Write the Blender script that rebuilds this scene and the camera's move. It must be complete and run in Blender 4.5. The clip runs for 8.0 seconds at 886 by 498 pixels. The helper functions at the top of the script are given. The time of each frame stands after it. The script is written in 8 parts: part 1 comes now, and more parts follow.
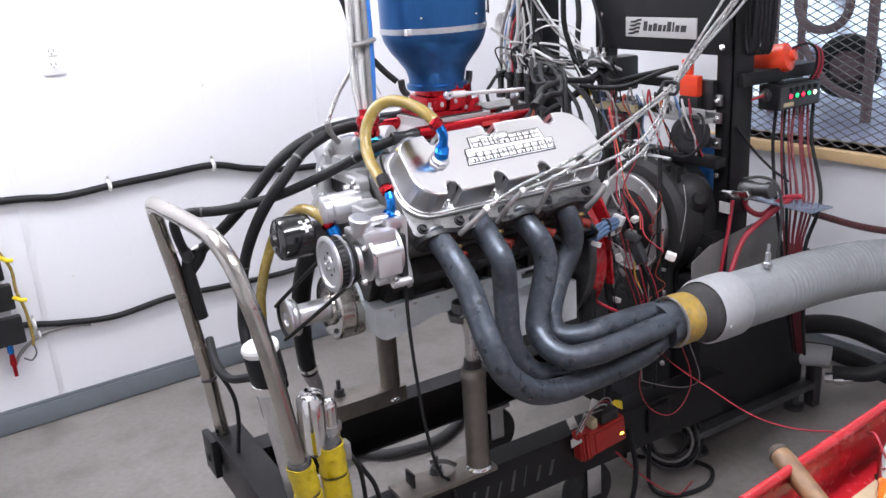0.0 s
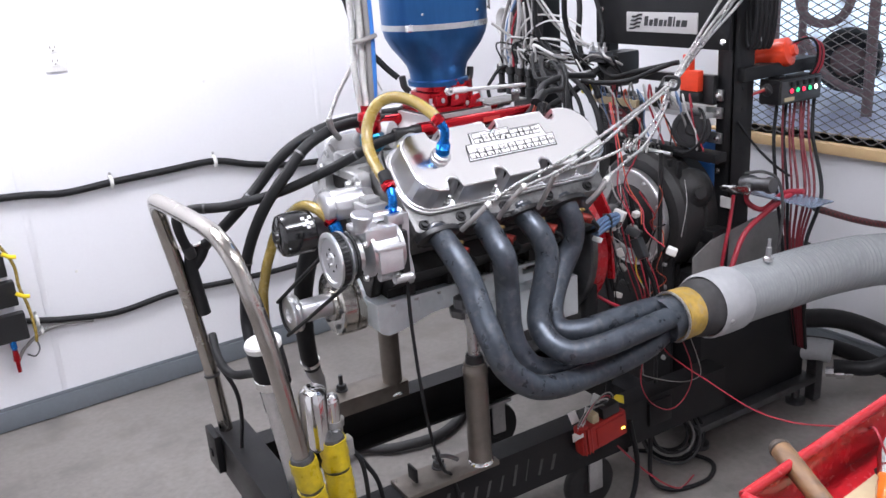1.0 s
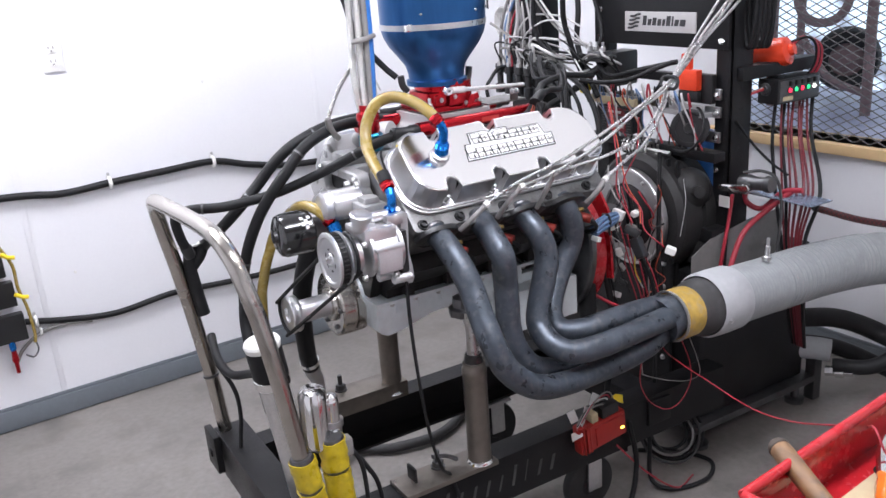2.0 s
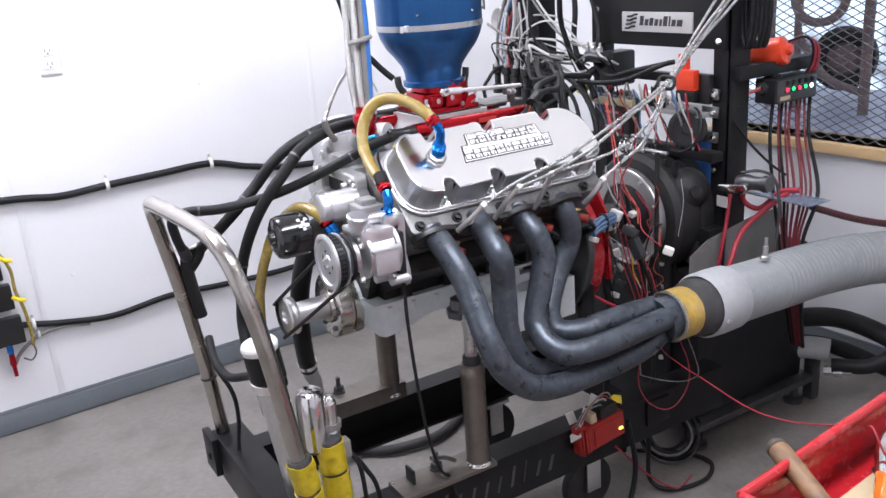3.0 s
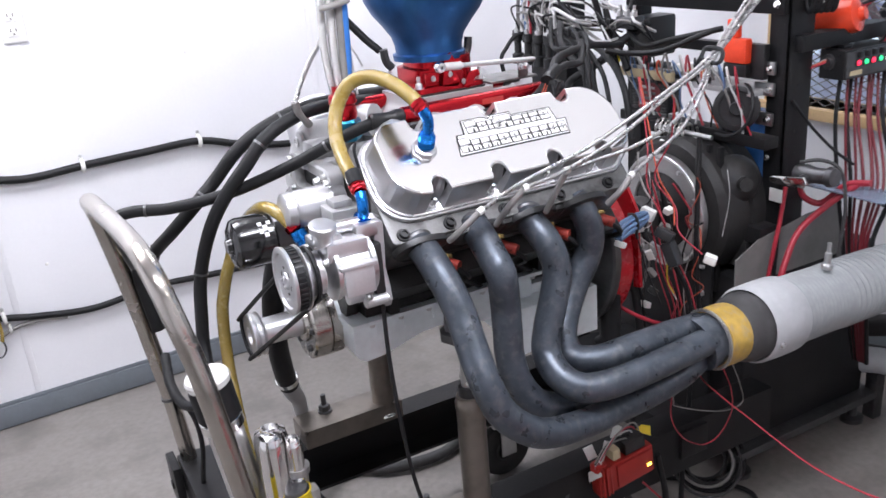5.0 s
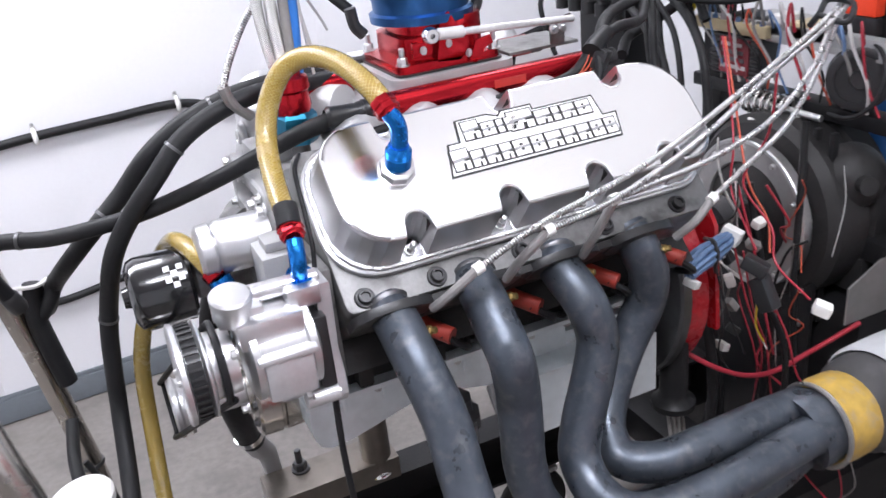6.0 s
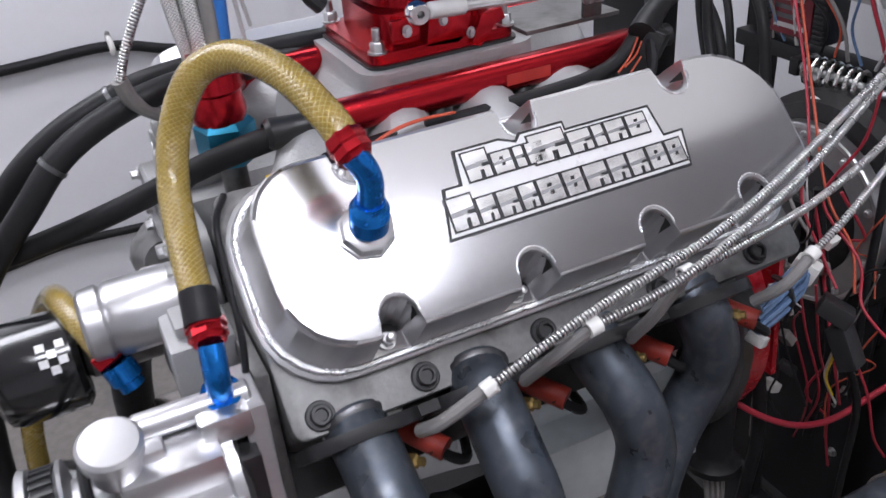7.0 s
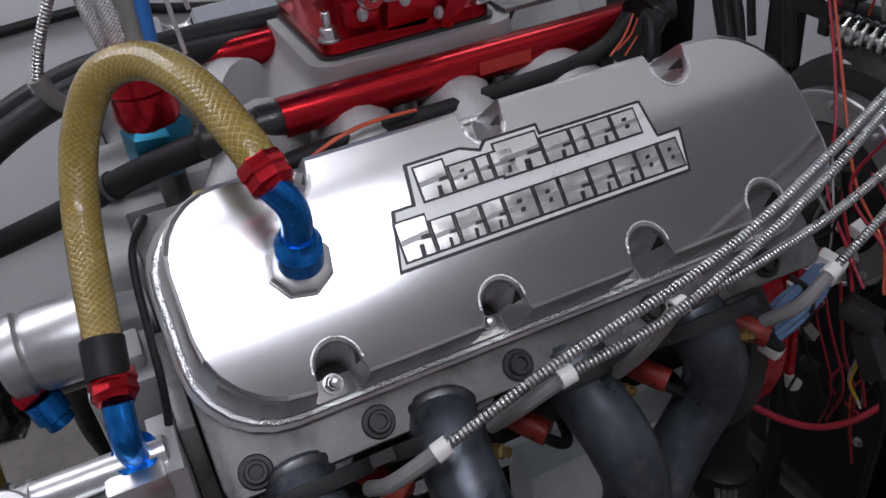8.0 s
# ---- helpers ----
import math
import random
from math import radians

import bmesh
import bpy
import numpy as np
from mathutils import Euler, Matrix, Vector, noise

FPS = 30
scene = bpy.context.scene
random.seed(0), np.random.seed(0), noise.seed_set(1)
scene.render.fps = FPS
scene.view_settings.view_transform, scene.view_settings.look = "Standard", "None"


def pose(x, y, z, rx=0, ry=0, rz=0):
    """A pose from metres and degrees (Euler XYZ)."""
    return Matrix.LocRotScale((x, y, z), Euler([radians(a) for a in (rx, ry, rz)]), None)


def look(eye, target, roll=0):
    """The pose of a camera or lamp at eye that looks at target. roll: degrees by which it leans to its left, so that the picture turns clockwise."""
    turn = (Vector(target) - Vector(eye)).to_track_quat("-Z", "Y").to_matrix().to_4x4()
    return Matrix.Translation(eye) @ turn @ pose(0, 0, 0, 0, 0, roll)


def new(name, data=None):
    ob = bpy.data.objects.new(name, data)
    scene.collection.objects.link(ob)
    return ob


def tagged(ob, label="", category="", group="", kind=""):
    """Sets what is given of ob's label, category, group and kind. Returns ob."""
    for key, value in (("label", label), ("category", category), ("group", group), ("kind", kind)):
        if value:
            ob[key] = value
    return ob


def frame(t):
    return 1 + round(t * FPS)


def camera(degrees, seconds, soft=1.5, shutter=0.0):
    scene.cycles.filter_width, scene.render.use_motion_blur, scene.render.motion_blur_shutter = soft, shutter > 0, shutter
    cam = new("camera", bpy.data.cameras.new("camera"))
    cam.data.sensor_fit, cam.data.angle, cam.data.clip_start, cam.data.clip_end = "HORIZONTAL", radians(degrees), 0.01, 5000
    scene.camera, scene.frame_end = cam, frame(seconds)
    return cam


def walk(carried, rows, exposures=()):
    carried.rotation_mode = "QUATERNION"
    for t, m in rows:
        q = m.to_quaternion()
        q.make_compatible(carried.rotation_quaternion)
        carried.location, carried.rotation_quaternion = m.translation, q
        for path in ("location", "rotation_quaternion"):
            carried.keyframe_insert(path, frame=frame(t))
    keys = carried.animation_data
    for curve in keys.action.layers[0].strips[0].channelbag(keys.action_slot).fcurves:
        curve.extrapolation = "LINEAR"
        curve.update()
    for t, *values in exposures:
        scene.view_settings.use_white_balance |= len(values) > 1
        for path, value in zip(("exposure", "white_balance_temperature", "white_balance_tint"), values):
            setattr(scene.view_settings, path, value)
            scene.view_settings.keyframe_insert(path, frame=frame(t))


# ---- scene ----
cam = camera(54.4, 8.0, shutter=0.3)
PATH = [
    (0, (-1.000, -1.661, 1.594), (-0.045, -0.019, 0.970), -3.9),
    (0.5, (-1.002, -1.664, 1.596), (-0.050, -0.023, 0.965), -4.1),
    (1, (-1.003, -1.665, 1.600), (-0.053, -0.024, 0.963), -4.1),
    (1.5, (-1.003, -1.665, 1.600), (-0.053, -0.025, 0.962), -4.1),
    (3, (-0.998, -1.664, 1.599), (-0.044, -0.026, 0.964), -4.4),
    (3.5, (-0.990, -1.661, 1.598), (-0.037, -0.023, 0.962), -4.4),
    (4, (-0.975, -1.653, 1.591), (-0.019, -0.015, 0.954), -4.4),
    (4.2, (-0.954, -1.640, 1.583), (0.002, -0.004, 0.945), -4.1),
    (5.3, (-0.629, -1.235, 1.549), (0.205, 0.419, 0.795), -4.9),
    (5.5, (-0.575, -1.126, 1.533), (0.278, 0.505, 0.748), -4.6),
    (6, (-0.358, -0.923, 1.528), (0.341, 0.747, 0.677), -6.1),
    (6.5, (-0.257, -0.761, 1.510), (0.351, 0.901, 0.577), -6.2),
    (7, (-0.205, -0.566, 1.519), (0.485, 1.001, 0.487), -5.1),
    (7.5, (-0.127, -0.481, 1.521), (0.538, 1.038, 0.403), -6.0),
    (8, (-0.095, -0.478, 1.514), (0.492, 1.058, 0.376), -7.2),
]
walk(cam, [(t, look(eye, target, roll)) for t, eye, target, roll in PATH],
     [(0, 0.0), (4.2, 0.0), (5.5, 0.1), (6.0, 0.08), (6.5, -0.32), (7.0, -0.75), (7.5, -1.2), (8.0, -1.62)])

# ---- light and exposure ----
world = bpy.data.worlds.new("shop_world")
scene.world = world
world.use_nodes = True
world.node_tree.nodes["Background"].inputs[0].default_value = (0.75, 0.85, 1.0, 1)
world.node_tree.nodes["Background"].inputs[1].default_value = 0.35


def ceiling_lamp(x, y, z, sx, sy, watts, turn=0.0):
    data = bpy.data.lights.new("tube_light", "AREA")
    data.shape, data.size, data.size_y, data.energy, data.color = "RECTANGLE", sx, sy, watts, (0.94, 0.955, 1.08)
    ob = new("tube_light", data)
    ob.matrix_world = pose(x, y, z, 0, 0, turn)
    return ob


CEIL = 2.6
# The last entry is an added fill for the dyno and the window wall.
LAMPS = [(-0.2, -0.80, 1.2, 0.26, 40), (-1.0, 0.95, 1.22, 0.56, 40), (0.9, 1.0, 1.22, 0.30, 18), (1.05, -0.42, 1.3, 0.6, 2.0), (1.0, -1.9, 1.2, 0.3, 3.4)]
for lx, ly, sx, sy, watts in LAMPS:
    ceiling_lamp(lx, ly, CEIL - 0.225, sx, sy, watts * 0.82)
    ceiling_lamp(lx, ly, CEIL - 0.15, sx, sy, watts * 0.42).matrix_world = pose(lx, ly, CEIL - 0.15, 180)   # upward light added over each lamp to brighten the ceiling

# ---- materials ----
MATS = {}


def mat(name, color, rough=0.5, metal=0.0, vary=0.15, grain=40.0, bump=0.1, blotch=3.0, stretch=None, coat=0.0, dirt=0.0, dirt_color=(0.05, 0.045, 0.04), rvary=0.12, spec=0.5):
    """Paint, metal or rubber with grain, blotches and fine relief; metres are true size."""
    m = bpy.data.materials.new(name)
    m.use_nodes = True
    nt = m.node_tree
    N, L = nt.nodes, nt.links
    b = N["Principled BSDF"]
    b.inputs["Metallic"].default_value = metal
    b.inputs["Specular IOR Level"].default_value = spec
    b.inputs["Coat Weight"].default_value = coat
    b.inputs["Coat Roughness"].default_value = 0.12
    tc = N.new("ShaderNodeTexCoord")
    mp = N.new("ShaderNodeMapping")
    L.new(tc.outputs["Object"], mp.inputs[0])
    if stretch:
        mp.inputs["Scale"].default_value = stretch
    fine = N.new("ShaderNodeTexNoise")
    fine.inputs["Scale"].default_value, fine.inputs["Detail"].default_value = grain, 6
    L.new(mp.outputs[0], fine.inputs["Vector"])
    big = N.new("ShaderNodeTexNoise")
    big.inputs["Scale"].default_value, big.inputs["Detail"].default_value = blotch, 4
    L.new(tc.outputs["Object"], big.inputs["Vector"])
    add = N.new("ShaderNodeMath")
    add.operation = "ADD"
    L.new(fine.outputs[0], add.inputs[0])
    L.new(big.outputs[0], add.inputs[1])
    val = N.new("ShaderNodeMapRange")
    val.inputs[1].default_value, val.inputs[2].default_value = 0.6, 1.4
    val.inputs[3].default_value, val.inputs[4].default_value = 1 - vary, 1 + vary
    L.new(add.outputs[0], val.inputs[0])
    sc = N.new("ShaderNodeVectorMath")
    sc.operation = "SCALE"
    sc.inputs[0].default_value = color
    L.new(val.outputs[0], sc.inputs["Scale"])
    out = sc.outputs[0]
    if dirt > 0:
        dn = N.new("ShaderNodeTexNoise")
        dn.inputs["Scale"].default_value, dn.inputs["Detail"].default_value = blotch * 2.3, 8
        L.new(tc.outputs["Object"], dn.inputs["Vector"])
        dr = N.new("ShaderNodeMapRange")
        dr.inputs[1].default_value, dr.inputs[2].default_value, dr.inputs[4].default_value = 0.5, 0.72, dirt
        L.new(dn.outputs[0], dr.inputs[0])
        mx = N.new("ShaderNodeMix")
        mx.data_type = "RGBA"
        L.new(dr.outputs[0], mx.inputs[0])
        L.new(out, mx.inputs[6])
        mx.inputs[7].default_value = (*dirt_color, 1)
        out = mx.outputs[2]
    L.new(out, b.inputs["Base Color"])
    rr = N.new("ShaderNodeMapRange")
    rr.inputs[1].default_value, rr.inputs[2].default_value = 0.6, 1.4
    rr.inputs[3].default_value, rr.inputs[4].default_value = max(0.03, rough - rvary), min(1, rough + rvary)
    L.new(add.outputs[0], rr.inputs[0])
    L.new(rr.outputs[0], b.inputs["Roughness"])
    bp = N.new("ShaderNodeBump")
    bp.inputs["Strength"].default_value, bp.inputs["Distance"].default_value = bump, 0.002
    L.new(fine.outputs[0], bp.inputs["Height"])
    L.new(bp.outputs[0], b.inputs["Normal"])
    MATS[name] = m
    return m


def math_node(nt, op, a, b=None):
    n = nt.nodes.new("ShaderNodeMath")
    n.operation = op
    for i, v in enumerate((a, b)):
        if v is None:
            continue
        if isinstance(v, (int, float)):
            n.inputs[i].default_value = v
        else:
            nt.links.new(v, n.inputs[i])
    return n.outputs[0]


def braid(m, around, along, strand, color, depth=0.6, ribs=False):
    """Lays a woven net (or ribs round the hose) over a hose material, along its UV."""
    nt = m.node_tree
    b = nt.nodes["Principled BSDF"]
    uv = nt.nodes.new("ShaderNodeUVMap")
    sep = nt.nodes.new("ShaderNodeSeparateXYZ")
    nt.links.new(uv.outputs[0], sep.inputs[0])
    U, V = math_node(nt, "MULTIPLY", sep.outputs[0], around), math_node(nt, "MULTIPLY", sep.outputs[1], along)
    waves = []
    for op in (("ADD",) if ribs else ("ADD", "SUBTRACT")):
        k = V if ribs else math_node(nt, op, U, V)
        waves.append(math_node(nt, "ABSOLUTE", math_node(nt, "SINE", math_node(nt, "MULTIPLY", k, math.pi))))
    low = waves[0] if ribs else math_node(nt, "MINIMUM", waves[0], waves[1])
    mask = nt.nodes.new("ShaderNodeMapRange")
    mask.inputs[1].default_value, mask.inputs[2].default_value = strand, strand * 0.45
    nt.links.new(low, mask.inputs[0])
    old = b.inputs["Base Color"].links[0].from_socket
    mx = nt.nodes.new("ShaderNodeMix")
    mx.data_type = "RGBA"
    nt.links.new(mask.outputs[0], mx.inputs[0])
    nt.links.new(old, mx.inputs[6])
    mx.inputs[7].default_value = (*color, 1)
    nt.links.new(mx.outputs[2], b.inputs["Base Color"])
    bp = nt.nodes.new("ShaderNodeBump")
    bp.inputs["Strength"].default_value, bp.inputs["Distance"].default_value = depth, 0.001
    nt.links.new(low, bp.inputs["Height"])
    nt.links.new(bp.outputs[0], b.inputs["Normal"])
    return m


machined = mat("machined_aluminium", (0.50, 0.50, 0.51), 0.145, 1.0, 0.03, 400, 0.004, 3, (0.1, 1, 1), rvary=0.02)
fly_cut = machined.node_tree            # cutter marks run up the slope and smear reflections along the cover
tan = fly_cut.nodes.new("ShaderNodeTangent")
tan.direction_type, tan.axis = "RADIAL", "X"
fly_cut.links.new(tan.outputs[0], fly_cut.nodes["Principled BSDF"].inputs["Tangent"])
fly_cut.nodes["Principled BSDF"].inputs["Anisotropic"].default_value = 0.85
fly_cut.nodes["Principled BSDF"].inputs["Anisotropic Rotation"].default_value = 0.25
satin = mat("satin_aluminium", (0.62, 0.62, 0.63), 0.36, 1.0, 0.03, 160, 0.002, 6, (6, 1, 0.4), rvary=0.03)
billet = mat("billet_aluminium", (0.66, 0.66, 0.67), 0.37, 1.0, 0.03, 120, 0.002, 8, dirt=0.02, dirt_color=(0.45, 0.44, 0.43), rvary=0.08)
# base kept dark: the near head's shade is put into this colour
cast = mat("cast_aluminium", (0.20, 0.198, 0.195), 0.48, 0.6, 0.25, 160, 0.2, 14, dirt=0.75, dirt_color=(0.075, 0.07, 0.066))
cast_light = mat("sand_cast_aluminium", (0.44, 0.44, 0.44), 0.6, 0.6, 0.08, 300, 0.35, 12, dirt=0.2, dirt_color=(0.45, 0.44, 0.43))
weld = mat("weld_bead", (0.85, 0.85, 0.86), 0.3, 1.0, 0.15, 500, 0.6, 30)
chrome = mat("chrome", (0.85, 0.84, 0.83), 0.1, 1.0, 0.05, 60, 0.02, 6, dirt=0.2, dirt_color=(0.4, 0.36, 0.32), rvary=0.05)
worn_chrome = mat("worn_nickel", (0.5, 0.47, 0.43), 0.22, 1.0, 0.08, 30, 0.008, 6, dirt=0.08, dirt_color=(0.26, 0.22, 0.18))
brown_steel = mat("browned_bare_steel", (0.23, 0.205, 0.18), 0.36, 0.85, 0.15, 40, 0.03, 9, dirt=0.4, dirt_color=(0.13, 0.11, 0.09))
steel = mat("zinc_steel", (0.6, 0.6, 0.6), 0.35, 1.0, 0.15, 150, 0.1, 10)
dark_steel = mat("dark_steel", (0.14, 0.14, 0.145), 0.4, 0.9, 0.2, 80, 0.1, 8, dirt=0.3)
header_coat = mat("header_coating", (0.078, 0.091, 0.110), 0.39, 0.6, 0.32, 40, 0.05, 26, dirt=0.8, dirt_color=(0.14, 0.148, 0.162), rvary=0.24)
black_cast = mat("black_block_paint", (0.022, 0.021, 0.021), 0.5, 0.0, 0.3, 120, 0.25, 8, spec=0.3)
black_coat = mat("black_powder_coat", (0.010, 0.010, 0.011), 0.42, 0.0, 0.3, 260, 0.22, 4, dirt=0.3, dirt_color=(0.028, 0.025, 0.022), spec=0.27)
black_plastic = mat("black_plastic", (0.016, 0.016, 0.017), 0.38, 0.0, 0.2, 150, 0.08, 10)
rubber = mat("black_rubber", (0.013, 0.013, 0.014), 0.5, 0.0, 0.2, 130, 0.15, 10, dirt=0.15, dirt_color=(0.03, 0.029, 0.028), spec=0.25)
red_anod = mat("red_anodised", (0.42, 0.012, 0.02), 0.25, 0.85, 0.04, 90, 0.0, 8, rvary=0.03)
blue_anod = mat("blue_anodised", (0.015, 0.2, 0.62), 0.24, 0.85, 0.1, 140, 0.04, 8)
dark_blue_anod = mat("dull_blue_anodised", (0.02, 0.2, 0.32), 0.35, 0.7, 0.15, 140, 0.04, 8)
bell_blue = mat("blue_polished_bell", (0.03, 0.115, 0.29), 0.36, 0.9, 0.12, 90, 0.03, 5, (1, 1, 0.15), rvary=0.08)
red_plastic = mat("red_plastic", (0.38, 0.02, 0.015), 0.4, 0.0, 0.12, 90, 0.06, 9, dirt=0.2, dirt_color=(0.2, 0.02, 0.015))
orange_red = mat("orange_red_plastic", (0.75, 0.06, 0.02), 0.35, 0.0, 0.1, 90, 0.05, 9)
red_paint = mat("red_enamel", (0.45, 0.012, 0.02), 0.25, 0.0, 0.15, 60, 0.05, 7, coat=0.5, dirt=0.3, dirt_color=(0.22, 0.015, 0.015))
dark_red_wire = mat("dark_red_cable", (0.15, 0.012, 0.02), 0.45, 0.0, 0.15, 80, 0.05, 8)
ring_grey = mat("worn_steel_ring", (0.36, 0.355, 0.35), 0.42, 0.7, 0.12, 120, 0.05, 8, dirt=0.25, dirt_color=(0.2, 0.19, 0.18))
red_wire = mat("red_wire_jacket", (0.36, 0.022, 0.04), 0.4, 0.0, 0.1, 80, 0.05, 8)
orange_wire = mat("orange_wire_jacket", (0.48, 0.075, 0.035), 0.4, 0.0, 0.1, 80, 0.05, 8)
blue_wire = mat("blue_grey_loom", (0.10, 0.17, 0.30), 0.45, 0.0, 0.3, 200, 0.1, 20)
blue_hose = mat("blue_hose", (0.03, 0.16, 0.48), 0.35, 0.0, 0.1, 80, 0.05, 8)
white_wire = mat("white_jacket", (0.5, 0.49, 0.48), 0.45, 0.0, 0.1, 80, 0.05, 8)
white_plastic = mat("white_plastic", (0.75, 0.74, 0.71), 0.4, 0.0, 0.06, 90, 0.05, 8)
grey_wire = mat("grey_jacket", (0.22, 0.21, 0.20), 0.45, 0.0, 0.15, 80, 0.05, 8)
yellow_plastic = mat("yellow_plastic", (0.8, 0.6, 0.02), 0.4, 0.0, 0.1, 60, 0.05, 8)
yellow_tape = mat("yellow_tape", (0.55, 0.41, 0.015), 0.35, 0.0, 0.15, 60, 0.2, 30, dirt=0.35, dirt_color=(0.3, 0.22, 0.03))
tan_hose = braid(mat("amber_braided_hose", (0.27, 0.18, 0.032), 0.25, 0.0, 0.2, 60, 0.05, 8, coat=0.6), 14, 190, 0.24, (0.38, 0.31, 0.09), 0.4)
flex_steel = braid(mat("stainless_flex_conduit", (0.62, 0.61, 0.60), 0.3, 1.0, 0.1, 120, 0.1, 9), 1, 280, 0.45, (0.16, 0.16, 0.16), 1.0, ribs=True)
braided_steel = braid(mat("braided_stainless", (0.6, 0.6, 0.58), 0.35, 0.9, 0.1, 120, 0.1, 9), 12, 300, 0.35, (0.2, 0.2, 0.2), 0.8)
duct_grey = braid(mat("grey_duct_cloth", (0.32, 0.335, 0.34), 0.7, 0.0, 0.18, 60, 0.2, 5, dirt=0.45, dirt_color=(0.19, 0.195, 0.20)), 1, 75, 0.4, (0.30, 0.315, 0.32), 0.16, ribs=True)
duct_plain = mat("grey_duct_cuff", (0.42, 0.43, 0.44), 0.6, 0.0, 0.1, 60, 0.15, 8, dirt=0.3, dirt_color=(0.3, 0.3, 0.31))
dull_rubber = mat("sooty_rubber", (0.045, 0.044, 0.045), 0.7, 0.0, 0.25, 90, 0.25, 12, dirt=0.3, dirt_color=(0.1, 0.1, 0.1))
gold_strap = mat("heat_strap", (0.55, 0.36, 0.08), 0.45, 0.3, 0.25, 60, 0.25, 25, dirt=0.5, dirt_color=(0.4, 0.34, 0.26))
wall_paint = mat("white_wall_paint", (0.80, 0.80, 0.82), 0.45, 0.0, 0.02, 90, 0.06, 1.2, dirt=0.04, dirt_color=(0.6, 0.6, 0.62))
ceiling_paint = mat("ceiling_paint", (0.85, 0.85, 0.85), 0.7, 0.0, 0.03, 90, 0.05, 2)
base_paint = mat("grey_baseboard", (0.16, 0.18, 0.20), 0.4, 0.0, 0.08, 60, 0.05, 3, dirt=0.2, dirt_color=(0.12, 0.12, 0.12))
concrete = mat("sealed_concrete", (0.215, 0.197, 0.183), 0.42, 0.0, 0.28, 45, 0.12, 2.2, dirt=0.65, dirt_color=(0.125, 0.115, 0.107), rvary=0.15)
pine = mat("pine_board", (0.60, 0.42, 0.22), 0.5, 0.0, 0.18, 30, 0.12, 5, (1, 12, 12))
charred = mat("charred_wood", (0.06, 0.045, 0.035), 0.7, 0.0, 0.3, 90, 0.3, 20)
hickory = mat("worn_hickory", (0.21, 0.115, 0.052), 0.5, 0.0, 0.5, 60, 0.35, 14, (1, 0.12, 1), dirt=0.7, dirt_color=(0.05, 0.033, 0.024))
mesh_steel = mat("galvanised_mesh", (0.2, 0.19, 0.185), 0.5, 0.6, 0.15, 60, 0.1, 8)
tyre_black = mat("tyre_black", (0.02, 0.02, 0.02), 0.7, 0.0, 0.2, 40, 0.2, 6)
bench_blue = mat("blue_grey_enamel", (0.5, 0.51, 0.66), 0.4, 0.0, 0.15, 40, 0.05, 5)
tumbled = mat("tumbled_aluminium", (0.60, 0.60, 0.61), 0.38, 0.7, 0.08, 160, 0.05, 9, dirt=0.15, dirt_color=(0.5, 0.49, 0.48))
rust_brown = mat("brown_tube_paint", (0.24, 0.16, 0.16), 0.5, 0.0, 0.2, 40, 0.1, 5)
gloss_black = mat("gloss_black_enamel", (0.012, 0.012, 0.013), 0.16, 0.0, 0.1, 60, 0.03, 8, coat=0.6)
guard_grey = mat("dull_grey_sheet", (0.22, 0.215, 0.21), 0.5, 0.2, 0.15, 60, 0.08, 5, dirt=0.3, dirt_color=(0.11, 0.105, 0.1))
maroon_braid = braid(mat("red_black_braid", (0.10, 0.012, 0.015), 0.5, 0.0, 0.2, 80, 0.1, 9), 4, 60, 0.5, (0.015, 0.014, 0.014), 0.5)
tinted = mat("tinted_clear_sheet", (0.45, 0.52, 0.66), 0.12, 0.0, 0.05, 40, 0.03, 6)
tinted.node_tree.nodes["Principled BSDF"].inputs["Transmission Weight"].default_value = 0.7
brass = mat("dull_brass", (0.32, 0.22, 0.08), 0.4, 0.8, 0.2, 120, 0.1, 20)
rusty_red = mat("baked_red_rubber", (0.30, 0.03, 0.018), 0.5, 0.0, 0.2, 90, 0.1, 20)
pan_zinc = mat("zinc_plated_pan", (0.80, 0.85, 0.87), 0.42, 0.3, 0.1, 50, 0.03, 7, dirt=0.15, dirt_color=(0.42, 0.46, 0.48))
logo_white = mat("logo_white", (0.78, 0.78, 0.78), 0.35, 0.1, 0.05, 80, 0.03, 8)
logo_black = mat("logo_black", (0.02, 0.02, 0.022), 0.35, 0.0, 0.1, 80, 0.03, 8)
dark_chrome = mat("chrome_gradient_grey", (0.32, 0.32, 0.33), 0.35, 0.3, 0.05, 80, 0.01, 6)
logo_chrome = mat("logo_chrome", (0.8, 0.8, 0.8), 0.22, 0.9, 0.35, 90, 0.03, 60, (0.2, 1, 1))
plate_white = mat("white_sign_plate", (0.42, 0.41, 0.40), 0.4, 0.0, 0.04, 80, 0.04, 6, dirt=0.1, dirt_color=(0.5, 0.5, 0.5))
letter_grey = mat("faded_white_paint", (0.075, 0.074, 0.072), 0.6, 0.0, 0.2, 120, 0.1, 20, dirt=0.6, dirt_color=(0.03, 0.03, 0.03))
spring_steel = mat("spring_steel", (0.55, 0.54, 0.52), 0.3, 1.0, 0.1, 80, 0.05, 9)
tan_label = mat("tan_block", (0.5, 0.42, 0.26), 0.6, 0.0, 0.1, 80, 0.1, 9)
orange_glass = mat("orange_resin_handle", (0.7, 0.16, 0.02), 0.15, 0.0, 0.2, 40, 0.04, 20, coat=0.7)


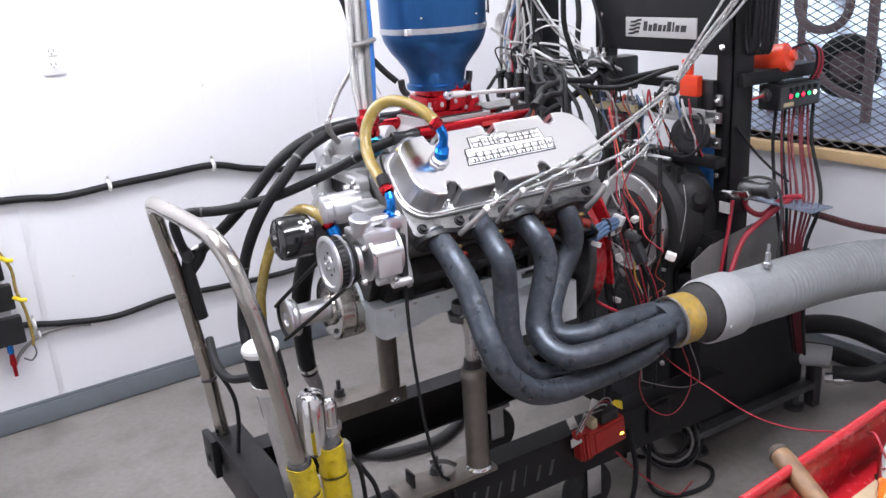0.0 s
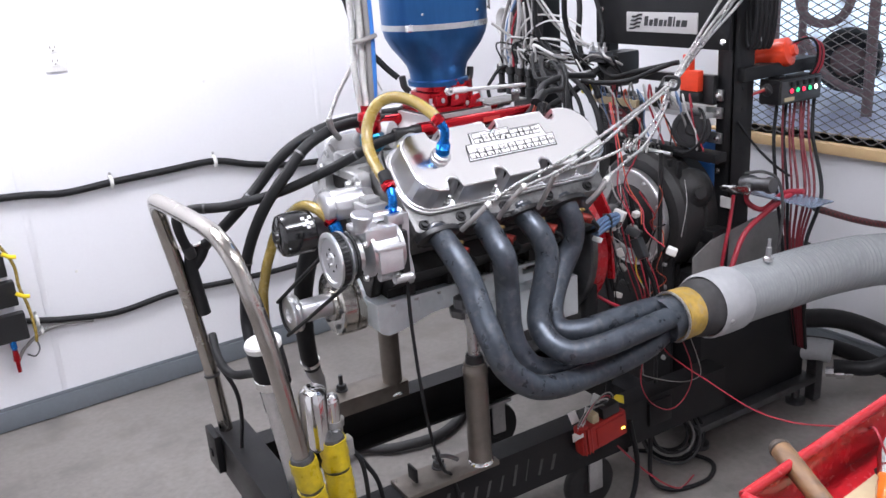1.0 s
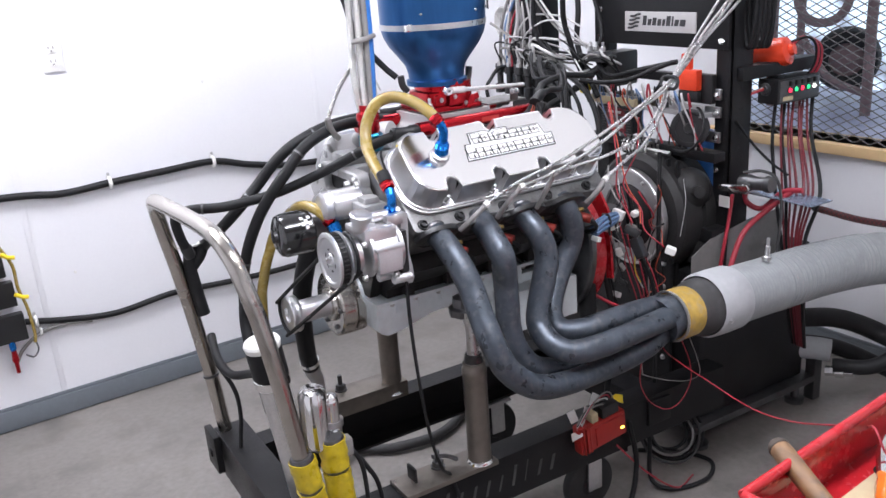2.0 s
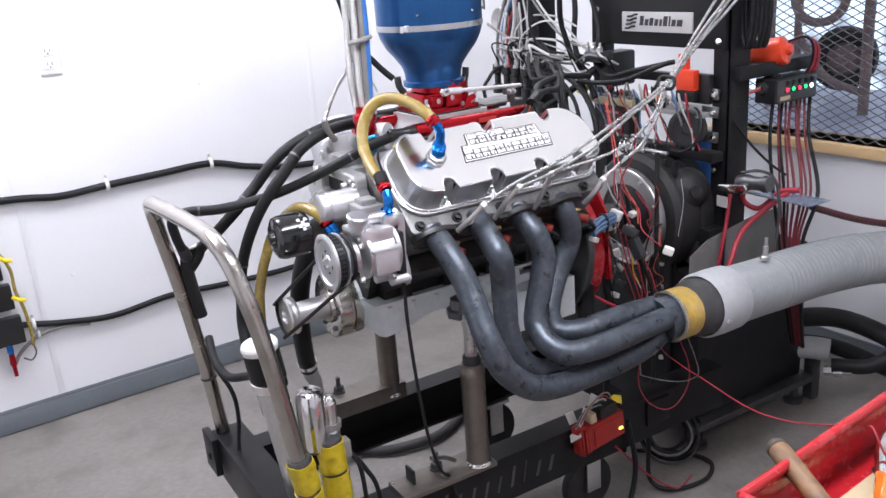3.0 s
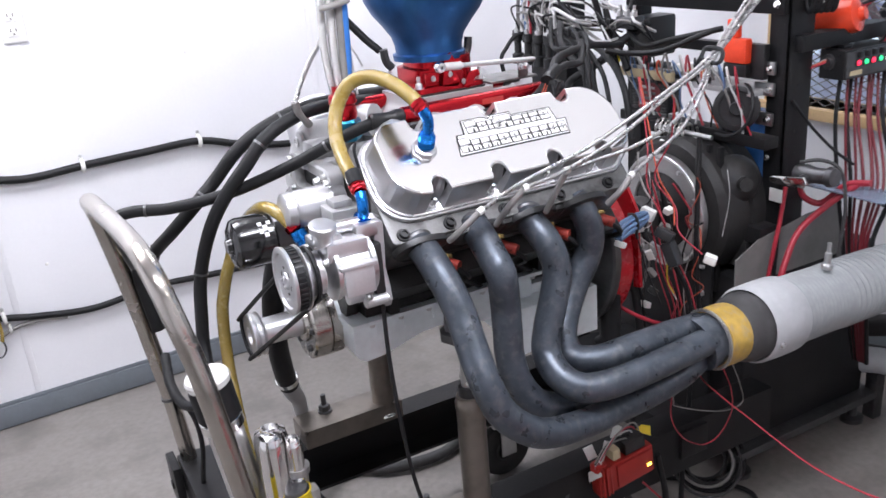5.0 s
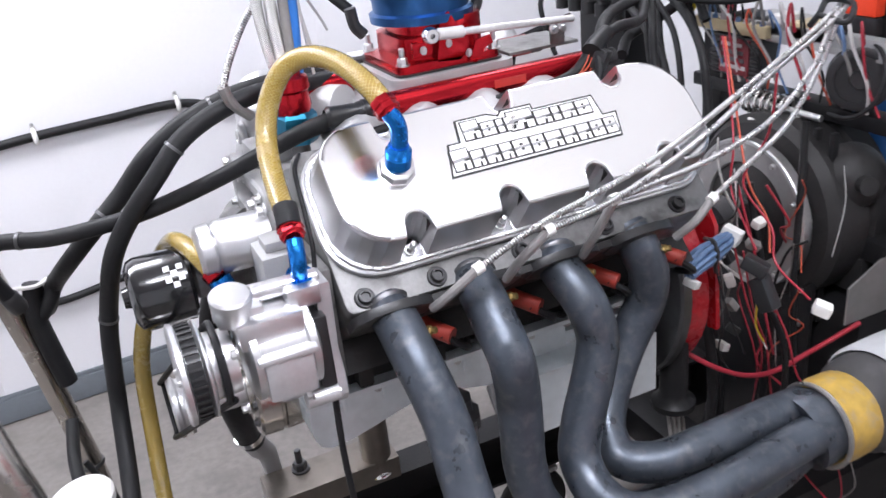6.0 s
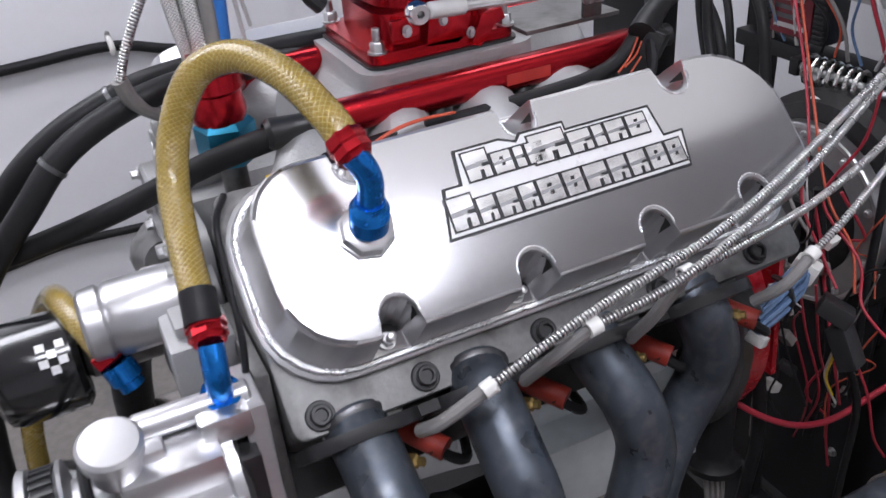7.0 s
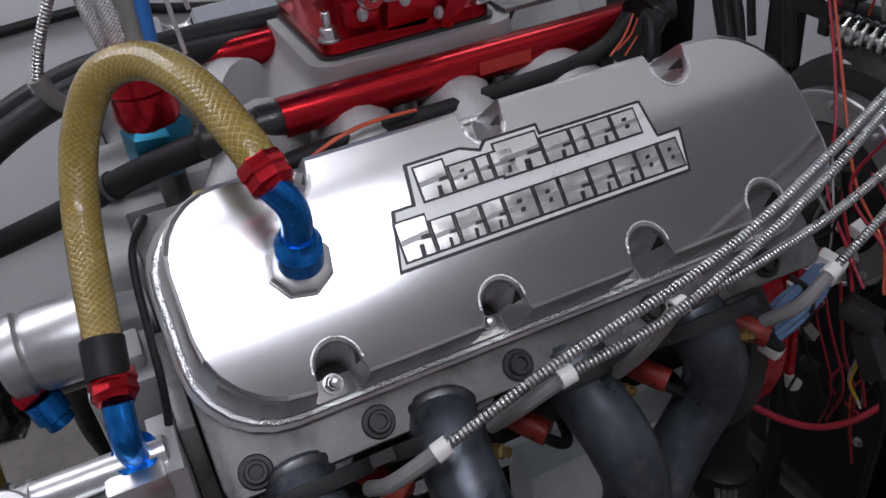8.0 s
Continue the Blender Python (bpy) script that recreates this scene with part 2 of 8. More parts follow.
def glow(name, color, strength):
    m = bpy.data.materials.new(name)
    m.use_nodes = True
    b = m.node_tree.nodes["Principled BSDF"]
    b.inputs["Base Color"].default_value = (*color, 1)
    b.inputs["Emission Color"].default_value = (*color, 1)
    b.inputs["Emission Strength"].default_value = strength
    return m


diffuser = glow("lamp_diffuser", (1.0, 0.98, 0.97), 3.2)
# dimmed copy of the lamp diffuser, its glow tuned for the cover's sheen
dim_diffuser = glow("dim_lamp_diffuser", (1.0, 0.98, 0.97), 0.72)
led_red, led_green, led_white = glow("led_red", (1, 0.03, 0.08), 1.6), glow("led_green", (0.04, 0.9, 0.3), 0.9), glow("led_white", (1, 0.95, 0.9), 3)
led_yellow = glow("led_yellow", (1, 0.85, 0.1), 5)

# ---- building helpers ----


def part(name, bm, material, parent=None, label="", sharp=35):
    """Links a bmesh as one mesh object, under a thing or a part if one is given."""
    me = bpy.data.meshes.new(name)
    bm.normal_update()
    bm.to_mesh(me)
    bm.free()
    me.shade_smooth()
    me.set_sharp_from_angle(angle=radians(sharp))
    me.materials.append(material)
    ob = new(name, me)
    if parent is not None:
        ob.parent = parent
        ob.matrix_parent_inverse = Matrix.Translation(parent.location).inverted()
    if label:
        ob["label"] = label
    return ob


def thing(name, at, label, category, group="", kind=""):
    ob = new(name)
    ob.location = at
    ob.empty_display_size = 0.05
    return tagged(ob, label, category, group, kind)


def solid(name, bm, material, label, category, group="", kind="", sharp=35):
    return tagged(part(name, bm, material, None, "", sharp), label, category, group, kind)


def B():
    return bmesh.new()


def merge(bm, tmp, m=None):
    if m is not None:
        tmp.transform(m)
    vs = [bm.verts.new(v.co) for v in tmp.verts]
    tmp.verts.index_update()
    for f in tmp.faces:
        try:
            bm.faces.new([vs[v.index] for v in f.verts])
        except ValueError:
            pass
    tmp.free()
    return bm


def box(bm, lo, hi, bevel=0.003, m=None):
    """A box between two corners, with rounded edges."""
    tmp = bmesh.new()
    bmesh.ops.create_cube(tmp, size=1)
    s = [hi[i] - lo[i] for i in range(3)]
    for v in tmp.verts:
        v.co = Vector([lo[i] + s[i] * (v.co[i] + 0.5) for i in range(3)])
    if bevel:
        bmesh.ops.bevel(tmp, geom=list(tmp.edges), offset=min(bevel, min(abs(a) for a in s) * 0.45), segments=2, affect="EDGES", profile=0.6)
    return merge(bm, tmp, m)


def frame_of(axis):
    z = Vector(axis).normalized()
    x = z.orthogonal().normalized() if abs(z.z) > 0.99 else Vector((0, 0, 1)).cross(z).normalized()
    return x, z.cross(x), z


def lathe(bm, at, axis, profile, seg=24, phase=0.0, arc=None):
    """Turns a profile of (distance along the axis, radius) round the axis."""
    x, y, z = frame_of(axis)
    at = Vector(at)
    rings = []
    for d, r in profile:
        if r <= 1e-6:
            rings.append([bm.verts.new(at + z * d)])
        else:
            rings.append([bm.verts.new(at + z * d + (x * math.cos(a) + y * math.sin(a)) * r) for a in (2 * math.pi * i / seg + phase for i in range(seg))])
    for a, b in zip(rings, rings[1:]):
        for i in range(seg):
            j = (i + 1) % seg
            if len(a) == 1 and len(b) == 1:
                continue
            if len(a) == 1:
                bm.faces.new((a[0], b[j], b[i]))
            elif len(b) == 1:
                bm.faces.new((a[i], a[j], b[0]))
            else:
                bm.faces.new((a[i], a[j], b[j], b[i]))
    return bm


def rod(bm, p0, p1, r, seg=16, chamfer=0.0):
    p0, p1 = Vector(p0), Vector(p1)
    ln = (p1 - p0).length
    c = chamfer or min(r * 0.2, ln * 0.2)
    return lathe(bm, p0, p1 - p0, [(0, 0), (0, r - c), (c, r), (ln - c, r), (ln, r - c), (ln, 0)], seg)


def smooth_line(pts, sub=8):
    """Catmull-Rom through the points."""
    P = [Vector(p) for p in pts]
    if len(P) == 2:
        return [P[0].lerp(P[1], i / sub) for i in range(sub + 1)]
    P = [2 * P[0] - P[1]] + P + [2 * P[-1] - P[-2]]
    out = []
    for a, b, c, d in zip(P, P[1:], P[2:], P[3:]):
        for i in range(sub):
            t = i / sub
            out.append(0.5 * (2 * b + (c - a) * t + (2 * a - 5 * b + 4 * c - d) * t * t + (3 * b - a - 3 * c + d) * t ** 3))
    return out + [P[-2]]


def tube(bm, pts, r, seg=10, sub=8, r_end=None, raw=False):
    """A round bar or hose along a smooth line, with UV round and along it."""
    line = [Vector(p) for p in pts] if raw else smooth_line(pts, sub)
    uv = bm.loops.layers.uv.verify()
    t0 = (line[1] - line[0]).normalized()
    nrm = t0.orthogonal().normalized()
    rings, length, lens = [], 0.0, []
    for i, p in enumerate(line):
        t = (line[min(i + 1, len(line) - 1)] - line[max(i - 1, 0)]).normalized()
        nrm = (nrm - t * nrm.dot(t)).normalized()
        bi = t.cross(nrm)
        rr = r if r_end is None else r + (r_end - r) * i / (len(line) - 1)
        if i:
            length += (p - line[i - 1]).length
        lens.append(length)
        rings.append([bm.verts.new(p + (nrm * math.cos(a) + bi * math.sin(a)) * rr) for a in (2 * math.pi * k / seg for k in range(seg))])
    for i in range(len(rings) - 1):
        for k in range(seg):
            j = (k + 1) % seg
            f = bm.faces.new((rings[i][k], rings[i][j], rings[i + 1][j], rings[i + 1][k]))
            for lp, (a, l) in zip(f.loops, ((k, lens[i]), (k + 1, lens[i]), (k + 1, lens[i + 1]), (k, lens[i + 1]))):
                lp[uv].uv = (a / seg, l)
    bm.faces.new(list(reversed(rings[0])))
    bm.faces.new(rings[-1])
    return bm


def prism(bm, outline, m, h, bevel=0.0, seg=1):
    """A flat outline (x, y) drawn in the pose m and raised by h along its z, with an eased top edge."""
    n = len(outline)
    cx, cy = sum(p[0] for p in outline) / n, sum(p[1] for p in outline) / n
    levels = [(0, 0)] + ([(h - bevel, 0), (h - bevel * 0.3, bevel * 0.3), (h, bevel)] if bevel else [(h, 0)])
    rings = []
    for z, inset in levels:
        ring = []
        for i, (x, y) in enumerate(outline):
            d = math.hypot(x - cx, y - cy) or 1
            k = 1 - inset / d
            ring.append(bm.verts.new(m @ Vector((cx + (x - cx) * k, cy + (y - cy) * k, z))))
        rings.append(ring)
    for a, b in zip(rings, rings[1:]):
        for i in range(n):
            j = (i + 1) % n
            bm.faces.new((a[i], a[j], b[j], b[i]))
    bm.faces.new(list(reversed(rings[0])))
    bm.faces.new(rings[-1])
    return bm


def round_rect(x0, y0, x1, y1, r, k=5):
    """Outline of a rectangle with four corner radii (or one): lower left, lower right, upper right, upper left."""
    r = r if isinstance(r, tuple) else (r,) * 4
    out = []
    for (cx, cy, a0), q in zip(((x0 + r[0], y0 + r[0], 180), (x1 - r[1], y0 + r[1], 270), (x1 - r[2], y1 - r[2], 0), (x0 + r[3], y1 - r[3], 90)), r):
        out += [(cx + q * math.cos(radians(a0 + 90 * i / k)), cy + q * math.sin(radians(a0 + 90 * i / k))) for i in range(k + 1)]
    return out


def hexnut(bm, at, axis, r, h, phase=0.0):
    return lathe(bm, at, axis, [(0, 0), (0, r), (h * 0.85, r), (h, r * 0.86), (h, 0)], 6, phase)


def bolt(bm, at, axis, r, h):
    """A flanged hexagon bolt head."""
    at, ax = Vector(at), Vector(axis).normalized()
    lathe(bm, at, ax, [(0, 0), (0, r * 1.35), (h * 0.25, r * 1.3), (h * 0.3, 0)], 14)
    return hexnut(bm, at + ax * h * 0.25, ax, r, h * 0.75)


def hose(name, pts, r, material, label, category="hose", seg=10, sub=8, group=""):
    return solid(name, tube(B(), pts, r, seg, sub), material, label, category, group, sharp=60)


# ---- the room ----
ROOM = pose(0, 0, 0, 0, 0, 2.86)      # the room stands a little askew to the engine
WY, WX = 1.79, 1.88                   # far wall and window wall, in the room's own axes
X0, Y0 = -2.6, -2.9


def room_box(name, lo, hi, material, label, category, bevel=0.0):
    return solid(name, box(B(), lo, hi, bevel, ROOM), material, label, category, kind="structure")


room_box("floor", (X0 - 0.1, Y0 - 0.1, -0.1), (6.2, WY + 0.1, 0.0), concrete, "stained grey sealed concrete floor", "floor")
room_box("ceiling", (X0 - 0.1, Y0 - 0.1, CEIL), (WX + 0.12, WY + 0.1, CEIL + 0.1), ceiling_paint, "plain white painted ceiling", "ceiling")
room_box("wall_far", (X0, WY, 0), (WX, WY + 0.1, CEIL), wall_paint, "smooth white painted wall with cables clipped to it", "wall")
room_box("wall_west", (X0 - 0.1, Y0, 0), (X0, WY, CEIL), wall_paint, "plain white painted wall", "wall")
room_box("wall_south", (X0, Y0 - 0.1, 0), (WX, Y0, CEIL), wall_paint, "plain white painted wall", "wall")
SILL, HEAD, OY0, OY1 = 0.85, 2.05, -1.3, 0.74
bm = B()
for lo, hi in (((WX, Y0, 0), (WX + 0.12, WY, SILL)), ((WX, Y0, HEAD), (WX + 0.12, WY, CEIL)), ((WX, Y0, SILL), (WX + 0.12, OY0, HEAD)), ((WX, OY1, SILL), (WX + 0.12, WY, HEAD))):
    box(bm, lo, hi, 0, ROOM)
solid("wall_window", bm, wall_paint, "white painted wall with a wide meshed opening", "wall", kind="structure")
bm = B()
for lo, hi in (((X0, WY - 0.012, 0.004), (WX - 0.014, WY - 0.001, 0.085)), ((WX - 0.012, Y0, 0.004), (WX - 0.001, WY - 0.014, 0.085))):
    box(bm, lo, hi, 0.004, ROOM)
    box(bm, (lo[0], lo[1] + (0.004 if hi[0] - lo[0] > 1 else 0), 0.085), (hi[0], hi[1], 0.1), 0.004, ROOM)
solid("baseboard", bm, base_paint, "dark grey vinyl baseboard along the wall", "baseboard", kind="structure")
for lx in (-0.69, 0.53):
    room_box("trim", (lx - 0.011, WY - 0.0025, 0.1), (lx + 0.011, WY - 0.0005, CEIL), wall_paint, "white batten over a wall panel joint", "trim", 0.001)

# window with a pine ledge and a diamond mesh
win = thing("window_1", ROOM @ Vector((WX + 0.06, (OY0 + OY1) / 2, SILL)), "wide wall opening with pine ledge behind diamond steel mesh", "window", kind="structure")
part("window_sill", box(B(), (WX - 0.035, OY0 - 0.05, SILL - 0.04), (WX + 0.14, OY1 + 0.05, SILL), 0.004, ROOM), pine, win, "knotty bare pine ledge")
part("window_frame", box(box(B(), (WX - 0.012, OY1 - 0.03, SILL), (WX + 0.13, OY1 + 0.02, HEAD), 0.003, ROOM), (WX - 0.012, OY0 - 0.02, SILL), (WX + 0.13, OY0 + 0.03, HEAD), 0.003, ROOM), pine, win)
bm = B()
DW, DH = 0.062, 0.031
cols, rws = int((OY1 - OY0) / DW), int((HEAD - SILL) / DH)
for c in range(cols):
    for r in range(rws):
        y, z = OY0 + c * DW, SILL + r * DH
        for y0, z0, y1, z1 in ((y, z + DH / 2, y + DW / 2, z + DH), (y + DW / 2, z + DH, y + DW, z + DH / 2), (y, z + DH / 2, y + DW / 2, z), (y + DW / 2, z, y + DW, z + DH / 2)):
            p, q = Vector((WX + 0.02, y0, z0)), Vector((WX + 0.02, y1, z1))
            side = Vector((0, -(q - p).z, (q - p).y)).normalized() * 0.0016
            ring = [ROOM @ (e + s + o) for e in (p, q) for s, o in ((side, Vector((0, 0, 0))), (-side, Vector((0, 0, 0))), (-side, Vector((0.004, 0, 0))), (side, Vector((0.004, 0, 0))))]
            v = [bm.verts.new(k) for k in ring]
            for a, b, d, e in ((0, 1, 5, 4), (1, 2, 6, 5), (2, 3, 7, 6), (3, 0, 4, 7)):
                bm.faces.new((v[a], v[b], v[d], v[e]))
tagged(part("mesh_screen", bm, mesh_steel, win, "galvanised diamond mesh screen"), kind="stuff")

# the shop beyond the opening: a glowing panel with its daylight patches painted in
bd = bpy.data.materials.new("glowing_shop_panel")
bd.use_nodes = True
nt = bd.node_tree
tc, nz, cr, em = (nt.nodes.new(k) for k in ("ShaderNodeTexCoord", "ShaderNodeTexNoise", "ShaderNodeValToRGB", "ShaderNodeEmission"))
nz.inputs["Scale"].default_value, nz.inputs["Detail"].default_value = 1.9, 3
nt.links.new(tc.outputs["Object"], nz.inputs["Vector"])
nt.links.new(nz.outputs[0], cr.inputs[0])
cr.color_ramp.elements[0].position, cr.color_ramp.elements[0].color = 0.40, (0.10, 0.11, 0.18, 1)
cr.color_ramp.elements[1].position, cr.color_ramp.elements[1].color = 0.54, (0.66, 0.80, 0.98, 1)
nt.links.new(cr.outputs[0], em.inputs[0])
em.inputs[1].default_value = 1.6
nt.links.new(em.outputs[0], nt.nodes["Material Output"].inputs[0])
solid("backdrop", box(B(), (6.0, -5, 0.0), (6.1, 4.5, 4.5), 0, ROOM), bd, "glowing panel painted as hazy blue daylight in the shop", "backdrop", kind="structure")
bm = B()
lathe(bm, ROOM @ Vector((3.4, 1.12, 0.93)), ROOM.to_3x3() @ Vector((1, 0.55, 0)), [(-0.06, 0.09), (-0.08, 0.12), (-0.07, 0.155), (-0.04, 0.17), (0.04, 0.17), (0.07, 0.155), (0.08, 0.12), (0.06, 0.09), (-0.06, 0.09)], 36)
tyre = solid("tyre", bm, tyre_black, "black rubber tyre on a bench beyond the mesh", "tyre")
part("hub", lathe(B(), ROOM @ Vector((3.4, 1.12, 0.93)), ROOM.to_3x3() @ Vector((1, 0.55, 0)), [(-0.04, 0), (-0.05, 0.03), (-0.03, 0.09), (0.03, 0.09), (0.05, 0.03), (0.04, 0)], 20), rust_brown, tyre)
cage = thing("tube_cage", ROOM @ Vector((3.0, 0.9, 0.0)), "dull brown welded tube frame seen through the mesh", "tube frame")
for y, r in ((0.76, 0.026), (1.14, 0.02), (1.3, 0.022), (0.62, 0.02)):
    part("post", tube(B(), [ROOM @ Vector(p) for p in ((3.0, y, 0.0), (3.0, y, 0.9), (3.0, y, 1.3), (3.05, y, 1.8))], r, 12), rust_brown, cage)
for z in (0.5, 1.36, 1.7):
    part("cross_tube", tube(B(), [ROOM @ Vector((3.0, 0.62, z)), ROOM @ Vector((3.0, 1.3, z))], 0.028, 10), rust_brown, cage)
part("ring", tube(B(), [ROOM @ Vector((2.9, 0.965 + 0.14 * math.cos(a), 1.30 + 0.13 * math.sin(a))) for a in (k * math.pi / 8 for k in range(17))], 0.022, 10, 4), rust_brown, cage)
part("diagonal", tube(B(), [ROOM @ Vector((3.0, 1.14, 1.1)), ROOM @ Vector((3.0, 0.98, 0.9)), ROOM @ Vector((3.0, 0.76, 0.82))], 0.02, 8), rust_brown, cage)
bench = thing("work_bench", ROOM @ Vector((3.2, 0.95, 0.0)), "blue-grey steel bench beyond the meshed opening", "bench")
part("top", box(B(), (2.05, 0.1, 0.66), (3.7, 1.7, 0.72), 0.01, ROOM), bench_blue, bench)
for x, y in ((2.1, 0.16), (2.1, 1.64), (3.65, 0.16), (3.65, 1.64)):
    part("leg", box(B(), (x - 0.025, y - 0.025, 0), (x + 0.025, y + 0.025, 0.66), 0.003, ROOM), dark_steel, bench)

for lx, ly, sx, sy, watts in LAMPS:
    lamp = thing("ceiling_light", (lx, ly, CEIL), "unseen white hanging ceiling light with glowing diffuser", "ceiling light", "ceiling lights")
    bm = B()
    for lo, hi in (((-sx / 2 - 0.03, -sy / 2 - 0.03, -0.215), (-sx / 2, sy / 2 + 0.03, -0.16)), ((sx / 2, -sy / 2 - 0.03, -0.215), (sx / 2 + 0.03, sy / 2 + 0.03, -0.16)), ((-sx / 2, -sy / 2 - 0.03, -0.215), (sx / 2, -sy / 2, -0.16)), ((-sx / 2, sy / 2, -0.215), (sx / 2, sy / 2 + 0.03, -0.16))):
        box(bm, (lo[0] + lx, lo[1] + ly, lo[2] + CEIL), (hi[0] + lx, hi[1] + ly, hi[2] + CEIL), 0.002)
    part("frame", bm, white_plastic, lamp)
    part("diffuser", box(B(), (lx - sx / 2, ly - sy / 2, CEIL - 0.2), (lx + sx / 2, ly + sy / 2, CEIL - 0.17), 0), dim_diffuser if watts < 3 else diffuser, lamp)
    for hx in (-0.4, 0.4):
        part("chain", rod(B(), (lx + hx * sx, ly - sy / 2 - 0.015, CEIL - 0.16), (lx + hx * sx, ly - sy / 2 - 0.015, CEIL), 0.003, 6), steel, lamp)
        part("chain", rod(B(), (lx + hx * sx, ly + sy / 2 + 0.015, CEIL - 0.16), (lx + hx * sx, ly + sy / 2 + 0.015, CEIL), 0.003, 6), steel, lamp)

# outlet
ox, oz = -0.57, 1.372
out = thing("wall_outlet", ROOM @ Vector((ox + 0.05, WY, oz)), "white double socket plate on the white wall", "socket")
part("plate", box(B(), (ox + 0.05, WY - 0.009, oz - 0.062), (ox + 0.123, WY, oz + 0.055), 0.003, ROOM), white_plastic, out)
for dz in (-0.027, 0.02):
    part("receptacle", box(B(), (ox + 0.068, WY - 0.0115, oz + dz - 0.016), (ox + 0.105, WY - 0.0095, oz + dz + 0.016), 0.001, ROOM), white_plastic, out)
    bm = B()
    for dx, w, h in ((-0.008, 0.0018, 0.005), (0.008, 0.0018, 0.005), (0.0, 0.0028, 0.0028)):
        zz = oz + dz + (0.004 if w < 0.0025 else -0.008)
        box(bm, (ox + 0.0865 + dx - w, WY - 0.0127, zz - h), (ox + 0.0865 + dx + w, WY - 0.0117, zz + h), 0, ROOM)
    part("slots", bm, grey_wire, out)

# cables on the far wall


def on_wall(x, z, off=0.016):
    return ROOM @ Vector((x, WY - off, z))


hose("wall_cable", [on_wall(*p) for p in ((-2.3, 0.93), (-1.3, 0.92), (-0.74, 0.895), (-0.55, 0.872), (-0.375, 0.879), (-0.17, 0.884), (0.036, 0.886), (0.2, 0.842), (0.43, 0.805), (0.9, 0.80), (1.5, 0.9))], 0.0135, rubber, "thick black cable clipped along the white wall", "cable", group="cables on the wall")
hose("wall_cable", [on_wall(*p) for p in ((-2.3, 0.5), (-1.3, 0.46), (-0.84, 0.428), (-0.727, 0.41), (-0.635, 0.389), (-0.447, 0.362), (-0.216, 0.382), (0.025, 0.367), (0.34, 0.362), (0.9, 0.40), (1.5, 0.42))], 0.012, rubber, "thick black cable clipped low along the white wall", "cable", group="cables on the wall")
hose("wall_cable", [on_wall(*p) for p in ((-0.83, 0.27), (-0.80, 0.315), (-0.73, 0.362), (-0.64, 0.373), (-0.54, 0.357))], 0.007, grey_wire, "thin grey cable looping off the lower black cable", "cable", group="cables on the wall")
for x, z, s in ((-0.375, 0.879, 1.0), (0.036, 0.886, 1.0), (-0.735, 0.412, 0.95), (-0.725, 0.367, 0.7)):
    cl = thing("cable_clip", on_wall(x, z, 0), "white plastic cable clip nailed to the wall", "cable clip", "cable clips")
    part("saddle", tube(B(), [on_wall(x, z - 0.015 * s, 0.006), on_wall(x, z - 0.015 * s, 0.026 * s), on_wall(x, z, 0.033 * s), on_wall(x, z + 0.015 * s, 0.026 * s), on_wall(x, z + 0.018 * s, 0.006), on_wall(x, z + 0.028 * s, 0.005)], 0.0075 * s, 8), white_plastic, cl)
    part("nail", lathe(B(), on_wall(x, z + 0.033 * s, 0.006), ROOM.to_3x3() @ Vector((0, -1, 0)), [(0, 0), (0, 0.005), (0.006, 0.006), (0.009, 0.0)], 10), steel, cl)
# small screw caps in the wall
for x, z in ((0.05, 1.205), (-0.56, 0.56)):
    solid("wall_screw", lathe(B(), on_wall(x, z, 0.0), ROOM.to_3x3() @ Vector((0, -1, 0)), [(0, 0), (0, 0.006), (0.002, 0.005), (0.003, 0)], 10), white_plastic, "small white screw cap in the wall", "screw")

# ---- engine cart ----
YC, ZC = 0.29, 0.77                    # crankshaft axis of the engine

cart = thing("engine_cart", (0.1, 0.27, 0.0), "black steel engine cart with chromed push handle on castors", "engine cart")
for y0, y1 in ((0.0, 0.075), (0.47, 0.545)):
    bm = B()
    s = 1 if y0 < 0.2 else -1
    a, b, c = (y0, y1, y0 + 0.008) if s > 0 else (y1, y0, y1 - 0.008)
    prism(bm, [(a, 0.197), (b, 0.197), (b, 0.205), (c, 0.205), (c, 0.325), (b, 0.325), (b, 0.333), (a, 0.333)][::s], Matrix(((0, 0, 1, -0.47), (1, 0, 0, 0), (0, 1, 0, 0), (0, 0, 0, 1))), 1.42)
    part("side_rail", bm, black_coat, cart)
for x in (-0.5, 0.62):
    part("cross_rail", box(B(), (x, -0.075 if x < 0 else -0.01, 0.24), (x + 0.09, 0.585 if x < 0 else 0.56, 0.372 if x < 0 else 0.32), 0.004), black_coat, cart)
part("end_cap", box(box(B(), (-0.525, 0.50, 0.27), (-0.505, 0.59, 0.385), 0.003), (-0.53, 0.535, 0.31), (-0.52, 0.555, 0.33), 0.003), black_coat, cart)
handle = part("push_handle", tube(B(), [(-0.473, 0.555, 0.36), (-0.481, 0.555, 0.46), (-0.488, 0.555, 0.553), (-0.5, 0.555, 0.656), (-0.515, 0.555, 0.777), (-0.53, 0.552, 0.877), (-0.549, 0.548, 0.99), (-0.56, 0.53, 1.045), (-0.571, 0.48, 1.08), (-0.568, 0.42, 1.087), (-0.556, 0.25, 1.09), (-0.548, 0.11, 1.089), (-0.543, 0.045, 1.077), (-0.535, -0.005, 1.042), (-0.524, -0.026, 0.985), (-0.51, -0.034, 0.917), (-0.499, -0.041, 0.845), (-0.487, -0.047, 0.75), (-0.471, -0.05, 0.62), (-0.455, -0.05, 0.49), (-0.44, -0.05, 0.37)], 0.0192, 18, 6), worn_chrome, cart, "worn chromed tube push handle")
